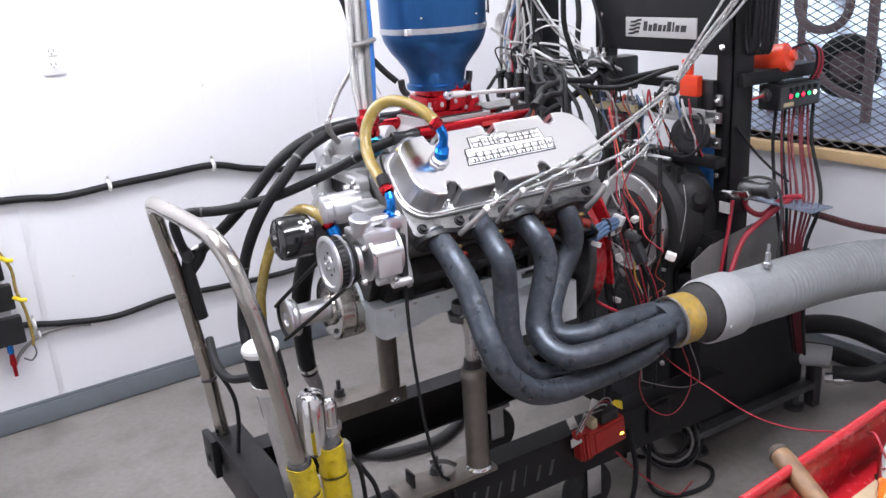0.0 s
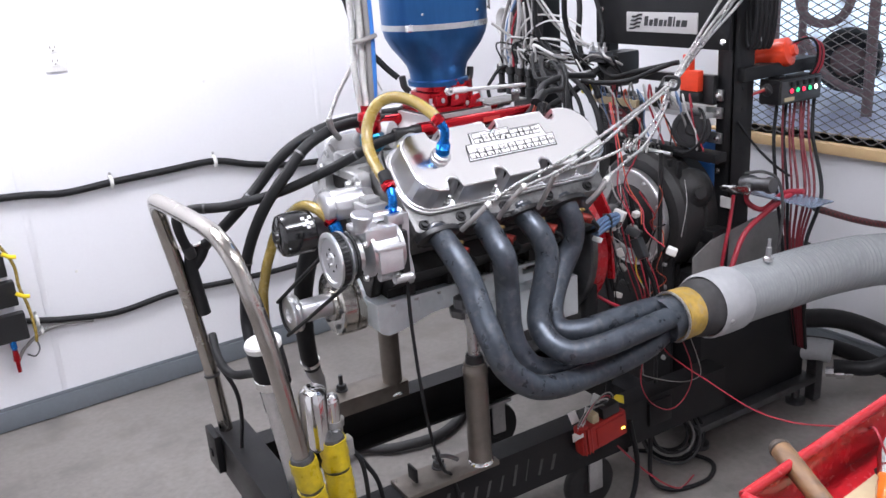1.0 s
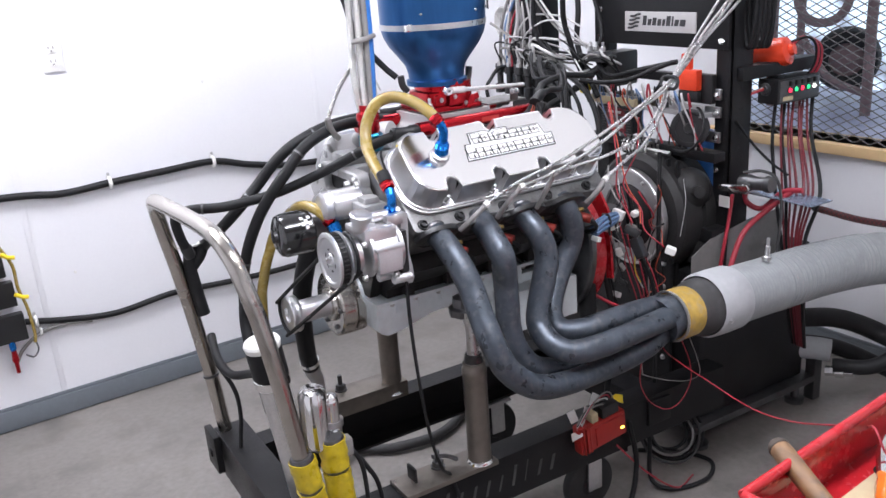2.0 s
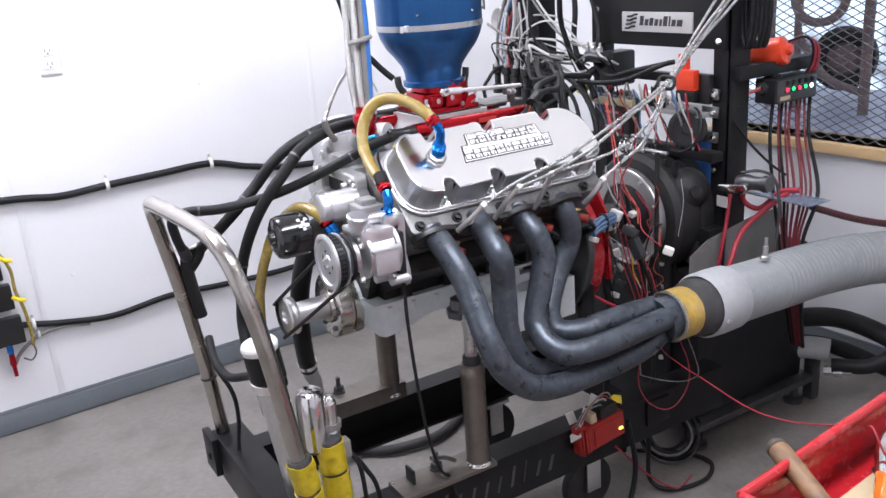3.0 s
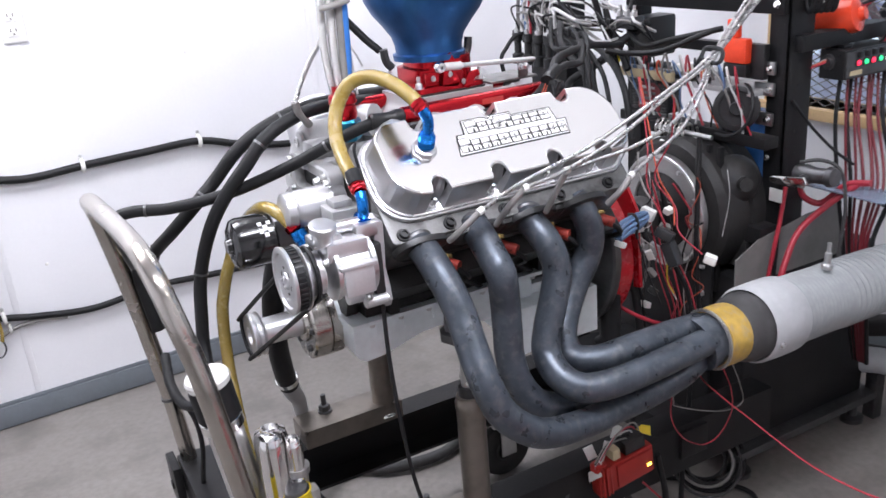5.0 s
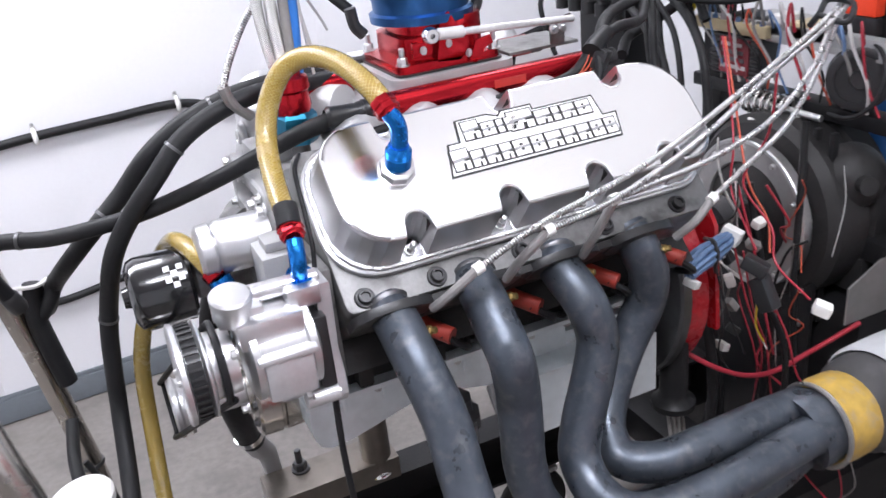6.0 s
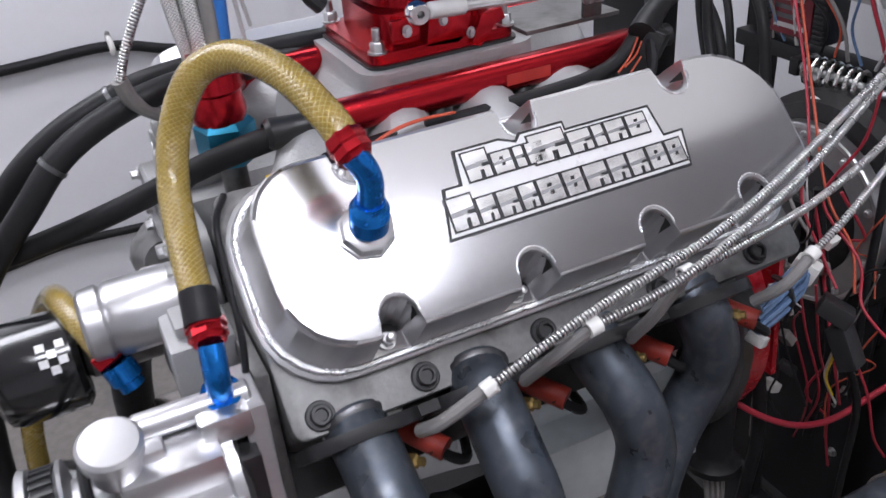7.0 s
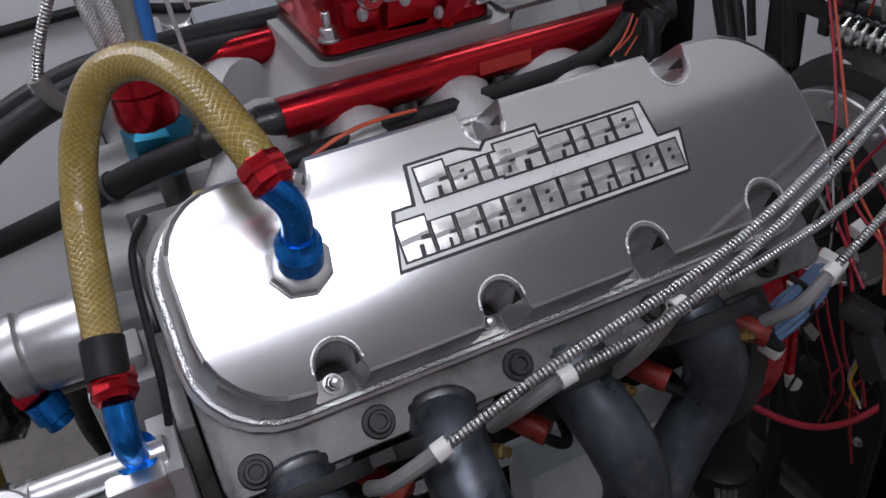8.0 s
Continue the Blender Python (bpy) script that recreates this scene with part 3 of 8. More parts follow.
part("weld_ring", tube(B(), [(-0.4875, 0.555, 0.547), (-0.4882, 0.555, 0.554)], 0.0222, 18, 2), dark_steel, handle)
for y in (0.03, 0.515):
    part("foot_bar", box(B(), (-0.20, y - 0.05, 0.333), (0.075, y + 0.045, 0.385 if y > 0.2 else 0.347), 0.003), brown_steel, cart, "brown-grey steel foot bar")
    up = part("upright", lathe(B(), (0.035, y - 0.02, 0.347), (0, 0, 1), [(0, 0.031), (0.25, 0.031), (0.255, 0.0325), (0.27, 0.0325), (0.275, 0.029), (0.285, 0.029), (0.288, 0.02), (0.288, 0)], 24), brown_steel, cart, "nickelled tube upright")
    part("weld_ring", lathe(B(), (0.035, y - 0.02, 0.347), (0, 0, 1), [(0, 0.036), (0.004, 0.0345), (0.008, 0.031)], 24), chrome, up)
    part("screw_jack", lathe(B(), (0.035, y - 0.02, 0.62), (0, 0, 1), [(0, 0.016), (0.12, 0.016), (0.12, 0.02), (0.15, 0.02), (0.15, 0)], 18), steel, up)
    part("collar", lathe(B(), (0.035, y - 0.02, 0.633), (0, 0, 1), [(0, 0.024), (0.022, 0.022), (0.024, 0)], 18), black_plastic, up)
    part("motor_mount", lathe(B(), (0.035, y - 0.02 + (0.03 if y < 0.2 else -0.03), 0.755), (0, 0, 1), [(0, 0), (0, 0.04), (0.018, 0.04), (0.022, 0.03), (0.045, 0.028), (0.05, 0.012), (0.06, 0)], 8), dark_steel, up)
for i, (x, y) in enumerate(((0.44, 0.06), (0.40, 0.5), (-0.36, 0.06), (-0.36, 0.5))):
    cs = part("castor", box(box(box(B(), (x - 0.05, y - 0.04, 0.185), (x + 0.05, y + 0.04, 0.197), 0.002), (x - 0.025, y - 0.036, 0.08), (x + 0.025, y - 0.03, 0.187), 0.002), (x - 0.025, y + 0.03, 0.08), (x + 0.025, y + 0.036, 0.187), 0.002), steel, cart)
    part("wheel", lathe(B(), (x, y - 0.024, 0.088), (0, 1, 0), [(0, 0), (0, 0.03), (0.006, 0.035), (0.004, 0.07), (0.01, 0.084), (0.02, 0.088), (0.028, 0.088), (0.038, 0.084), (0.044, 0.07), (0.042, 0.035), (0.048, 0.03), (0.048, 0)], 30), tyre_black, cs)
bm = B()
box(bm, (-0.155, 0.02, 0.333), (-0.148, 0.06, 0.385), 0.001)
part("gusset_tab", bm, black_coat, cart)
# worn maker's lettering on the rail, as plain slanted bars
for i, (w, h) in enumerate(((0.035, 0.06), (0.03, 0.045), (0.032, 0.045), (0.03, 0.045), (0.022, 0.045), (0.034, 0.06), (0.012, 0.062), (0.032, 0.045), (0.04, 0.045))):
    x = -0.09 + 0.043 * i
    part("letter_bar", prism(B(), [(x, 0), (x + w * 0.26, 0), (x + w * 0.26 + 0.012, h), (x + 0.012, h)], Matrix(((1, 0, 0, 0), (0, 0, -1, 0.0), (0, 1, 0, 0.235), (0, 0, 0, 1))), 0.0012), letter_grey, cart)

for x, y, z in ((-0.118, 0.535, 0.385), (-0.07, 0.05, 0.347)):
    st = thing("clamp_stud", (x, y, z), "blackened clamp stud with nut on the cart rail", "stud", "clamp studs")
    part("washer", lathe(B(), (x, y, z), (0, 0, 1), [(0, 0), (0, 0.019), (0.004, 0.019), (0.004, 0)], 18), dark_steel, st)
    part("nut", hexnut(B(), (x, y, z + 0.004), (0, 0, 1), 0.015, 0.016), dark_steel, st)
    part("stud", rod(B(), (x, y, z + 0.018), (x, y, z + 0.05), 0.007, 12), dark_steel, st)
    if y < 0.2:
        part("t_bar", tube(B(), [(x - 0.018, y - 0.006, z + 0.04), (x + 0.02, y - 0.01, z + 0.03), (x + 0.05, y - 0.014, z + 0.01)], 0.006, 8), dark_steel, st)

# breather can strapped to the handle
can = thing("breather_can", (-0.43, 0.13, 0.40), "grey alloy breather can with black filter and white cap", "breather can")
CA = Vector((-0.04, -0.005, 0.31)).normalized()
at = Vector((-0.428, 0.094, 0.455))
part("body", lathe(B(), at, CA, [(-0.08, 0), (-0.08, 0.031), (-0.074, 0.035), (0.245, 0.035), (0.25, 0.031)], 28), steel, can)
part("clamp_ring", lathe(B(), at + CA * 0.25, CA, [(0, 0.031), (0, 0.0415), (0.02, 0.0415), (0.024, 0.035)], 28), chrome, can)
part("filter", lathe(B(), at + CA * 0.27, CA, [(0, 0.031), (0.004, 0.041)] + [(0.008 + 0.004 * i, 0.042 - 0.0012 * (i % 2)) for i in range(16)] + [(0.076, 0.04)], 30), rubber, can, "black pleated filter")
part("cap", lathe(B(), at + CA * 0.346, CA, [(0, 0.041), (0.012, 0.043), (0.018, 0.04), (0.021, 0.032), (0.022, 0)], 30), white_plastic, can, "glossy white cap")
# scavenge pump with taped sleeves
pump = thing("scavenge_pump", (-0.37, 0.09, 0.36), "bright alloy pump housing above yellow taped sleeves", "pump")
part("housing", lathe(B(), (-0.362, 0.12, 0.525), (0.01, 0, 1), [(0, 0), (0, 0.03), (0.012, 0.034), (0.1, 0.034), (0.115, 0.03), (0.122, 0.02), (0.122, 0)], 22), chrome, pump)
for x, y, z0, z1, r in ((-0.372, 0.085, 0.50, 0.658, 0.0285), (-0.328, 0.092, 0.525, 0.63, 0.017)):
    part("yoke", lathe(B(), (x, y, z0), (0.02, 0, 1), [(0, 0), (0.002, r * 0.6), (0.012, r * 0.95), (0.02, r), (z1 - z0 - 0.02, r), (z1 - z0 - 0.006, r * 0.85), (z1 - z0, r * 0.5), (z1 - z0, 0)], 22), chrome, pump)
part("neck", lathe(B(), (-0.33, 0.1, 0.47), (0.05, 0, 1), [(0, 0), (0, 0.022), (0.07, 0.022), (0.075, 0.026), (0.09, 0.026), (0.095, 0)], 18), steel, pump)
for (x, y), (x2, y2), r, lift in (((-0.446, 0.005), (-0.412, 0.005), 0.031, 0.035), ((-0.345, 0.07), (-0.335, 0.07), 0.033, 0.015)):
    bm = B()
    n = 9
    lathe(bm, (x2, y2, 0.28 + lift), (x - x2, y - y2, 0.24), [(0.235 * i / n, r * 0.9) for i in range(n + 1)] + [(0.24, r * 0.8), (0.24, 0)], 14)
    core = part("sleeve", bm, dark_steel, pump)
    for k, (z0, z1) in enumerate(((0.01, 0.085), (0.08, 0.15), (0.158, 0.232))):
        bm = B()
        lathe(bm, (x2, y2, 0.28 + lift), (x - x2, y - y2, 0.24), [(z0, r * 0.9)] + [(z0 + (z1 - z0) * i / 6, r * (1.0 + 0.035 * math.sin(i * 2.3 + k * 4 + r * 700))) for i in range(7)] + [(z1, r * 0.9)], 18)
        for v in bm.verts:
            v.co += Vector((noise.noise(v.co * 45), noise.noise(v.co * 45 + Vector((9, 0, 0))), noise.noise(v.co * 30) * 1.6)) * 0.004
        part("tape_wrap", bm, yellow_tape, core, "crumpled yellow tape")
part("plug", box(B(), (-0.318, 0.055, 0.475), (-0.298, 0.085, 0.52), 0.004), grey_wire, pump)

for o in pump.children_recursive:
    o.data.transform(Matrix.Translation((-0.02, -0.055, 0.03)))

# ignition controller clamped on the rail
ctl = thing("ignition_controller", (0.46, 0.03, 0.333), "red finned control box with loose plugs on the cart rail", "control box")
bm = B()
CT = Matrix.Translation((0.415, -0.027, 0.318)) @ Matrix.Rotation(radians(-6), 4, "Y")
box(bm, (-0.062, -0.022, -0.040), (0.078, 0.022, 0.038), 0.007, CT)
box(bm, (-0.082, -0.016, -0.046), (-0.05, 0.02, 0.042), 0.008, CT)
part("case", bm, red_plastic, ctl)
part("lid", box(B(), (-0.035, -0.027, -0.03), (0.07, -0.021, 0.03), 0.004, CT), red_plastic, ctl)
for i in range(3):
    part("fin", box(B(), (-0.076 + 0.011 * i, -0.024, -0.042), (-0.071 + 0.011 * i, -0.014, 0.038), 0.002, CT), red_plastic, ctl)
part("connector", box(B(), (0.0, -0.018, 0.038), (0.06, 0.02, 0.072), 0.004, CT), black_plastic, ctl)
part("connector", box(B(), (-0.034, -0.014, 0.038), (-0.012, 0.016, 0.066), 0.003, CT), tan_label, ctl)
bm = B()
prism(bm, [(-0.034, -0.012), (-0.014, 0.004), (0.012, 0.012), (0.034, 0.002), (0.026, -0.02), (0.004, -0.006), (-0.016, -0.014)], Matrix.Translation((0.478, -0.012, 0.383)) @ Matrix.Rotation(radians(58), 4, "X"), 0.004, 0.001)
part("yellow_clip", bm, yellow_plastic, ctl, "bright yellow clip")
part("status_lamp", box(B(), (0.052, -0.0295, -0.012), (0.064, -0.0265, -0.006), 0.001, CT), led_yellow, ctl)
for k in range(5):
    part("wire", tube(B(), [(0.43 + 0.012 * k, -0.02, 0.37), (0.42 + 0.012 * k, -0.03 + 0.006 * k, 0.395 + 0.003 * k), (0.37 + 0.01 * k, -0.02, 0.385 + 0.006 * k), (0.33, -0.03, 0.36 - 0.004 * k)], 0.0022, 6), (grey_wire, rubber, white_wire, red_wire, grey_wire)[k], ctl)
for i, (x, y, z) in enumerate(((0.36, -0.02, 0.355), (0.385, -0.01, 0.375), (0.34, 0.0, 0.37), (0.42, 0.0, 0.395), (0.33, -0.03, 0.33))):
    part("paper_tag", box(B(), (-0.02, -0.001, -0.012), (0.02, 0.001, 0.012), 0, pose(x, y, z, 20 * i - 30, 35 * i, 40 - 25 * i)), white_plastic, ctl)

# ---- dynamometer ----
dyno = thing("dynamometer", (1.15, 0.35, 0.0), "black dynamometer with drum absorber and tall instrument frame", "dynamometer")
part("cabinet", box(B(), (0.945, 0.10, 0.10), (1.47, 0.78, 0.60), 0.006), black_coat, dyno, "black sheet steel cabinet")
part("base_plate", box(B(), (0.90, 0.06, 0.075), (1.50, 0.82, 0.10), 0.003), dark_steel, dyno)
for x, y in ((0.95, 0.1), (1.44, 0.1), (0.95, 0.76), (1.44, 0.76)):
    part("foot", lathe(B(), (x, y, 0.0), (0, 0, 1), [(0, 0), (0, 0.035), (0.015, 0.035), (0.02, 0.015), (0.076, 0.015), (0.076, 0)], 16), dark_steel, dyno)
bm = B()
for y0, y1, sy in ((0.10, 0.16, 0.104), (0.64, 0.70, 0.696)):
    box(bm, (1.05, y0, 0.60), (1.056, y1, 1.75), 0.001)
    box(bm, (1.05, min(y0 if sy < 0.3 else y1 - 0.006, sy), 0.60), (1.14, (y0 + 0.006) if sy < 0.3 else y1, 1.75), 0.001)
up = part("frame", bm, black_coat, dyno, "punched black angle uprights")
for i in range(16):
    z = 0.75 + 0.06 * i
    bm = B()
    lathe(bm, (1.095, 0.0985, z), (0, 1, 0), [(0, 0), (0, 0.0055), (0.001, 0.0055)], 10)
    part("punch_hole", bm, rubber, up)
    part("punch_hole", lathe(B(), (1.0488, 0.118, z + 0.03), (1, 0, 0), [(0, 0), (0, 0.0045), (0.0008, 0.0045)], 10), rubber, up)
head_panel = part("head_panel", box(B(), (1.035, 0.105, 1.288), (1.048, 0.69, 1.62), 0.003), black_coat, dyno, "flat black head panel")
for y in (0.13, 0.66):
    for z in (1.312, 1.40, 1.58):
        part("screw", bolt(B(), (1.036, y, z), (-1, 0, 0), 0.0075, 0.008), chrome, head_panel)
plate = part("name_plate", box(B(), (1.030, 0.228, 1.332), (1.036, 0.534, 1.394), 0.001), plate_white, head_panel, "white maker's plate with black marks")
bm = B()
for i in range(4):
    o = i * 0.0125
    tube(bm, [(1.0292, 0.518 - 0.004 * i, 1.342 + o), (1.0292, 0.500 - 0.004 * i, 1.343 + o), (1.0292, 0.488 - 0.004 * i, 1.348 + o), (1.0292, 0.472 - 0.004 * i, 1.349 + o)], 0.0034, 6, 5)
part("emblem", bm, logo_black, plate)
y = 0.452
for w, h in ((0.016, 0.03), (0.015, 0.02), (0.016, 0.024), (0.015, 0.02), (0.011, 0.02), (0.017, 0.03), (0.006, 0.03), (0.016, 0.02), (0.022, 0.02)):
    part("letter_bar", prism(B(), [(-y, 0), (-y + w, 0), (-y + w + 0.004, h), (-y + 0.004, h)], Matrix(((0, 0, -1, 1.030), (-1, 0, 0, 0), (0, 1, 0, 1.352), (0, 0, 0, 1))), 0.0012), logo_black, plate)
    y -= w + 0.006
for z in (1.155, 1.101, 1.024):
    tab = part("bracket_tab", box(B(), (1.036, 0.128, z - 0.017), (1.046, 0.192, z + 0.017), 0.003), steel, dyno)
    part("screw", bolt(B(), (1.036, 0.143, z), (-1, 0, 0), 0.007, 0.008), chrome, tab)
for z in (0.975, 0.948, 0.92):
    part("screw", bolt(B(), (1.05, 0.148, z), (-1, 0, 0), 0.007, 0.008), chrome, dyno)
part("shelf", box(box(B(), (1.0, 0.16, 1.085), (1.2, 0.64, 1.10), 0.002), (1.0, 0.16, 1.10), (1.006, 0.64, 1.125), 0.001), cast_light, dyno, "bent aluminium electronics shelf")
fp = part("front_plate", box(B(), (0.90, 0.185, 0.10), (0.912, 0.64, 0.655), 0.003), black_coat, dyno, "black front plate with bright bolts")
for y, z in ((0.215, 0.63), (0.215, 0.55), (0.215, 0.45), (0.215, 0.3), (0.6, 0.63), (0.6, 0.45), (0.4, 0.6)):
    part("screw", bolt(B(), (0.90, y, z), (-1, 0, 0), 0.007, 0.008), steel, fp)
part("rear_bar", box(B(), (1.10, 0.16, 1.165), (1.13, 0.64, 1.195), 0.003), black_coat, dyno)
part("cross_bar", box(B(), (0.985, 0.10, 0.958), (1.035, 0.66, 0.988), 0.004), black_coat, dyno)
part("lower_bar", box(B(), (0.985, 0.10, 0.70), (1.06, 0.66, 0.745), 0.004), black_coat, dyno)
part("side_guard", prism(B(), [(0.90, 0.60), (1.30, 0.60), (1.30, 0.755), (1.16, 0.75), (0.98, 0.72), (0.90, 0.68)], Matrix(((1, 0, 0, 0), (0, 0, 1, 0.098), (0, 1, 0, 0), (0, 0, 0, 1))), 0.004), guard_grey, dyno, "dull grey sheet guard")
# absorber drum and flange
AX, AZ = 0.34, 0.768
part("drum", lathe(B(), (0.885, AX, AZ), (1, 0, 0), [(0, 0), (0, 0.14), (0.01, 0.185), (0.03, 0.2), (0.10, 0.2), (0.105, 0.19), (0.115, 0.19), (0.12, 0.2), (0.17, 0.2), (0.19, 0.18), (0.2, 0.1), (0.28, 0.09), (0.28, 0)], 48), black_cast, dyno)
fl = part("flange_ring", lathe(B(), (0.86, AX, AZ), (1, 0, 0), [(0.004, 0.108), (0, 0.111), (0, 0.153), (0.004, 0.157), (0.02, 0.157), (0.024, 0.15), (0.024, 0.108), (0.004, 0.108)], 56), ring_grey, dyno, "bright machined flange ring")
part("flange_rim", lathe(B(), (0.8585, AX, AZ), (1, 0, 0), [(0.002, 0.150), (0, 0.151), (0, 0.157), (0.003, 0.1595), (0.022, 0.1595), (0.024, 0.157)], 56), steel, fl)
part("flange_hub", lathe(B(), (0.855, AX, AZ), (1, 0, 0), [(-0.09, 0), (-0.09, 0.04), (-0.03, 0.045), (-0.005, 0.06), (0.012, 0.11), (0.018, 0.126), (0.03, 0.126)], 40), black_cast, dyno)
for i in range(10):
    a = 2 * math.pi * i / 10 + 0.2
    part("screw", bolt(B(), (0.861, AX + 0.141 * math.cos(a), AZ + 0.141 * math.sin(a)), (-1, 0, 0), 0.0055, 0.008), steel, fl)
part("hub_plate", box(B(), (0.815, AX - 0.09, AZ - 0.02), (0.83, AX + 0.02, AZ + 0.05), 0.005, None), black_plastic, dyno)
part("bearing_dome", lathe(B(), (0.985, 0.20, 0.86), (-0.3, -0.7, 0.1), [(0, 0), (0, 0.07), (0.02, 0.068), (0.05, 0.05), (0.06, 0.03), (0.065, 0.018), (0.085, 0.018), (0.085, 0)], 28), black_cast, dyno)
for y in (0.24, 0.2):
    part("hose_bracket", box(B(), (0.93, y - 0.006, 0.55), (0.945, y + 0.006, 0.96), 0.002), black_coat, dyno)
part("blue_hose_drum", lathe(B(), (1.17, 0.305, 0.79), (0, 0, 1), [(0, 0), (0, 0.052), (0.2, 0.052), (0.212, 0.042), (0.215, 0)], 24), blue_hose, dyno, "bright blue canister")
part("valve_body", box(B(), (0.98, 0.14, 0.62), (1.04, 0.24, 0.70), 0.006), black_cast, dyno)
# instruments on the frame
def block(name, lo, hi, m, label, category, bevel=0.004):
    return solid(name, box(B(), lo, hi, bevel), m, label, category)


cdi = thing("ignition_box", (1.0, 0.52, 1.01), "black finned ignition box with red label on the dyno frame", "ignition box")
bm = B()
box(bm, (0.985, 0.455, 1.0), (1.04, 0.60, 1.088), 0.004)
for i in range(9):
    z = 1.005 + 0.009 * i
    box(bm, (0.981, 0.575, z), (0.986, 0.60, z + 0.004), 0.001)
    box(bm, (0.981, 0.455, z), (0.986, 0.478, z + 0.004), 0.001)
part("case", bm, black_plastic, cdi)
lab = part("label_plate", box(B(), (0.9815, 0.482, 1.006), (0.985, 0.572, 1.084), 0.001), dark_red_wire, cdi, "dark red printed label")
for i in range(4):
    part("print_bar", box(B(), (0.980, 0.49 + 0.004 * i, 1.018 + 0.016 * i), (0.9813, 0.565, 1.026 + 0.016 * i), 0), plate_white if i in (0, 3) else dark_steel, lab)
part("terminal_strip", box(B(), (0.985, 0.44, 1.092), (1.02, 0.66, 1.118), 0.003), tan_label, cdi)
for i in range(9):
    part("terminal", lathe(B(), (0.99, 0.455 + 0.024 * i, 1.118), (0, 0, 1), [(0, 0), (0, 0.006), (0.008, 0.006), (0.011, 0)], 8), steel if i % 3 else blue_wire, cdi)
block("relay_box", (1.02, 0.565, 1.145), (1.12, 0.64, 1.262), black_plastic, "black plastic relay box on the dyno frame", "relay box", 0.01)
sol = thing("solenoid", (1.0, 0.215, 0.99), "round black solenoid with cable loop on the dyno frame", "solenoid")
SA = Vector((-0.72, -0.66, 0.12)).normalized()
SOL = Vector((1.025, 0.235, 1.048))
sb = part("body", lathe(B(), SOL, SA, [(-0.03, 0), (-0.03, 0.05), (0.0, 0.052), (0.002, 0.058), (0.012, 0.058), (0.014, 0.053), (0.05, 0.053), (0.052, 0.059), (0.062, 0.059), (0.064, 0.054), (0.064, 0.045), (0.06, 0.043), (0.06, 0.018), (0.07, 0.016), (0.07, 0)], 30), black_plastic, sol)
for i in range(14):
    a = i * math.pi / 7
    part("rib", box(B(), (-0.0025, 0.048, 0.014), (0.0025, 0.0575, 0.05), 0.001, Matrix.Translation(SOL) @ SA.to_track_quat("Z", "Y").to_matrix().to_4x4() @ Matrix.Rotation(a, 4, "Z")), black_plastic, sb)
part("mounting_foot", box(B(), (1.0, 0.2, 0.986), (1.04, 0.26, 1.002), 0.002), black_coat, sol)
part("cable_loop", tube(B(), [SOL + SA * 0.05 + Vector((0.02 - 0.01 * k, -0.062 * math.sin(k * 0.5), 0.066 * math.cos(k * 0.5))) for k in range(8)], 0.0045, 8), rubber, sol)
rp = thing("power_connector", (1.03, 0.225, 1.13), "orange-red power connector in a black holder", "connector")
part("holder", box(B(), (1.022, 0.15, 1.125), (1.045, 0.27, 1.215), 0.005), black_plastic, rp)
part("plug", box(box(B(), (0.998, 0.19, 1.165), (1.024, 0.262, 1.228), 0.005), (1.0, 0.222, 1.228), (1.02, 0.255, 1.275), 0.004), orange_red, rp)
part("socket", box(B(), (1.0, 0.188, 1.132), (1.02, 0.264, 1.164), 0.003), black_plastic, rp)
spr = thing("load_spring", (0.95, 0.39, 0.97), "short bright coil spring on the dyno frame", "spring")
part("coil", tube(B(), [(0.955 + 0.024 * math.cos(a), 0.45 - 0.0028 * a, 0.972 + 0.024 * math.sin(a)) for a in (k * math.pi / 5 for k in range(0, 72))], 0.0042, 8, 1, raw=True), spring_steel, spr)
part("guide_rod", rod(B(), (0.955, 0.48, 0.972), (0.955, 0.25, 0.972), 0.007, 10), steel, spr)
part("guide_foot", box(B(), (0.945, 0.465, 0.955), (0.99, 0.485, 0.985), 0.003), black_coat, spr)
block("paper_tag", (0.948, 0.30, 0.93), (0.951, 0.325, 0.966), white_plastic, "small white paper tag tied to the frame", "tag", 0)
block("warning_tag", (0.90, 0.36, 0.938), (0.935, 0.39, 0.955), white_plastic, "white tape flag on the absorber hose", "tag", 0.002)
lev = thing("valve_lever", (1.05, 0.06, 0.88), "steel valve with a bright flat lever on the dyno frame", "valve")
part("body", lathe(B(), (1.04, 0.04, 0.902), (0, -1, 0.1), [(0, 0), (0, 0.022), (0.03, 0.026), (0.05, 0.02), (0.09, 0.02), (0.095, 0.026), (0.11, 0.022), (0.11, 0)], 18), dark_steel, lev)
part("lever", prism(B(), [(0, -0.014), (0.05, -0.012), (0.09, -0.010), (0.102, -0.004), (0.103, 0.004), (0.09, 0.010), (0.05, 0.012), (0, 0.014), (-0.01, 0)], Matrix.Translation((1.006, -0.01, 0.895)) @ Matrix(((0, 0, -1, 0), (1, 0, 0, 0), (-0.1, 1, 0, 0), (0, 0, 0, 1))), 0.008, 0.002), chrome, lev)
part("stem", rod(B(), (1.0, 0.0, 0.898), (1.045, 0.0, 0.905), 0.012, 12), dark_steel, lev)

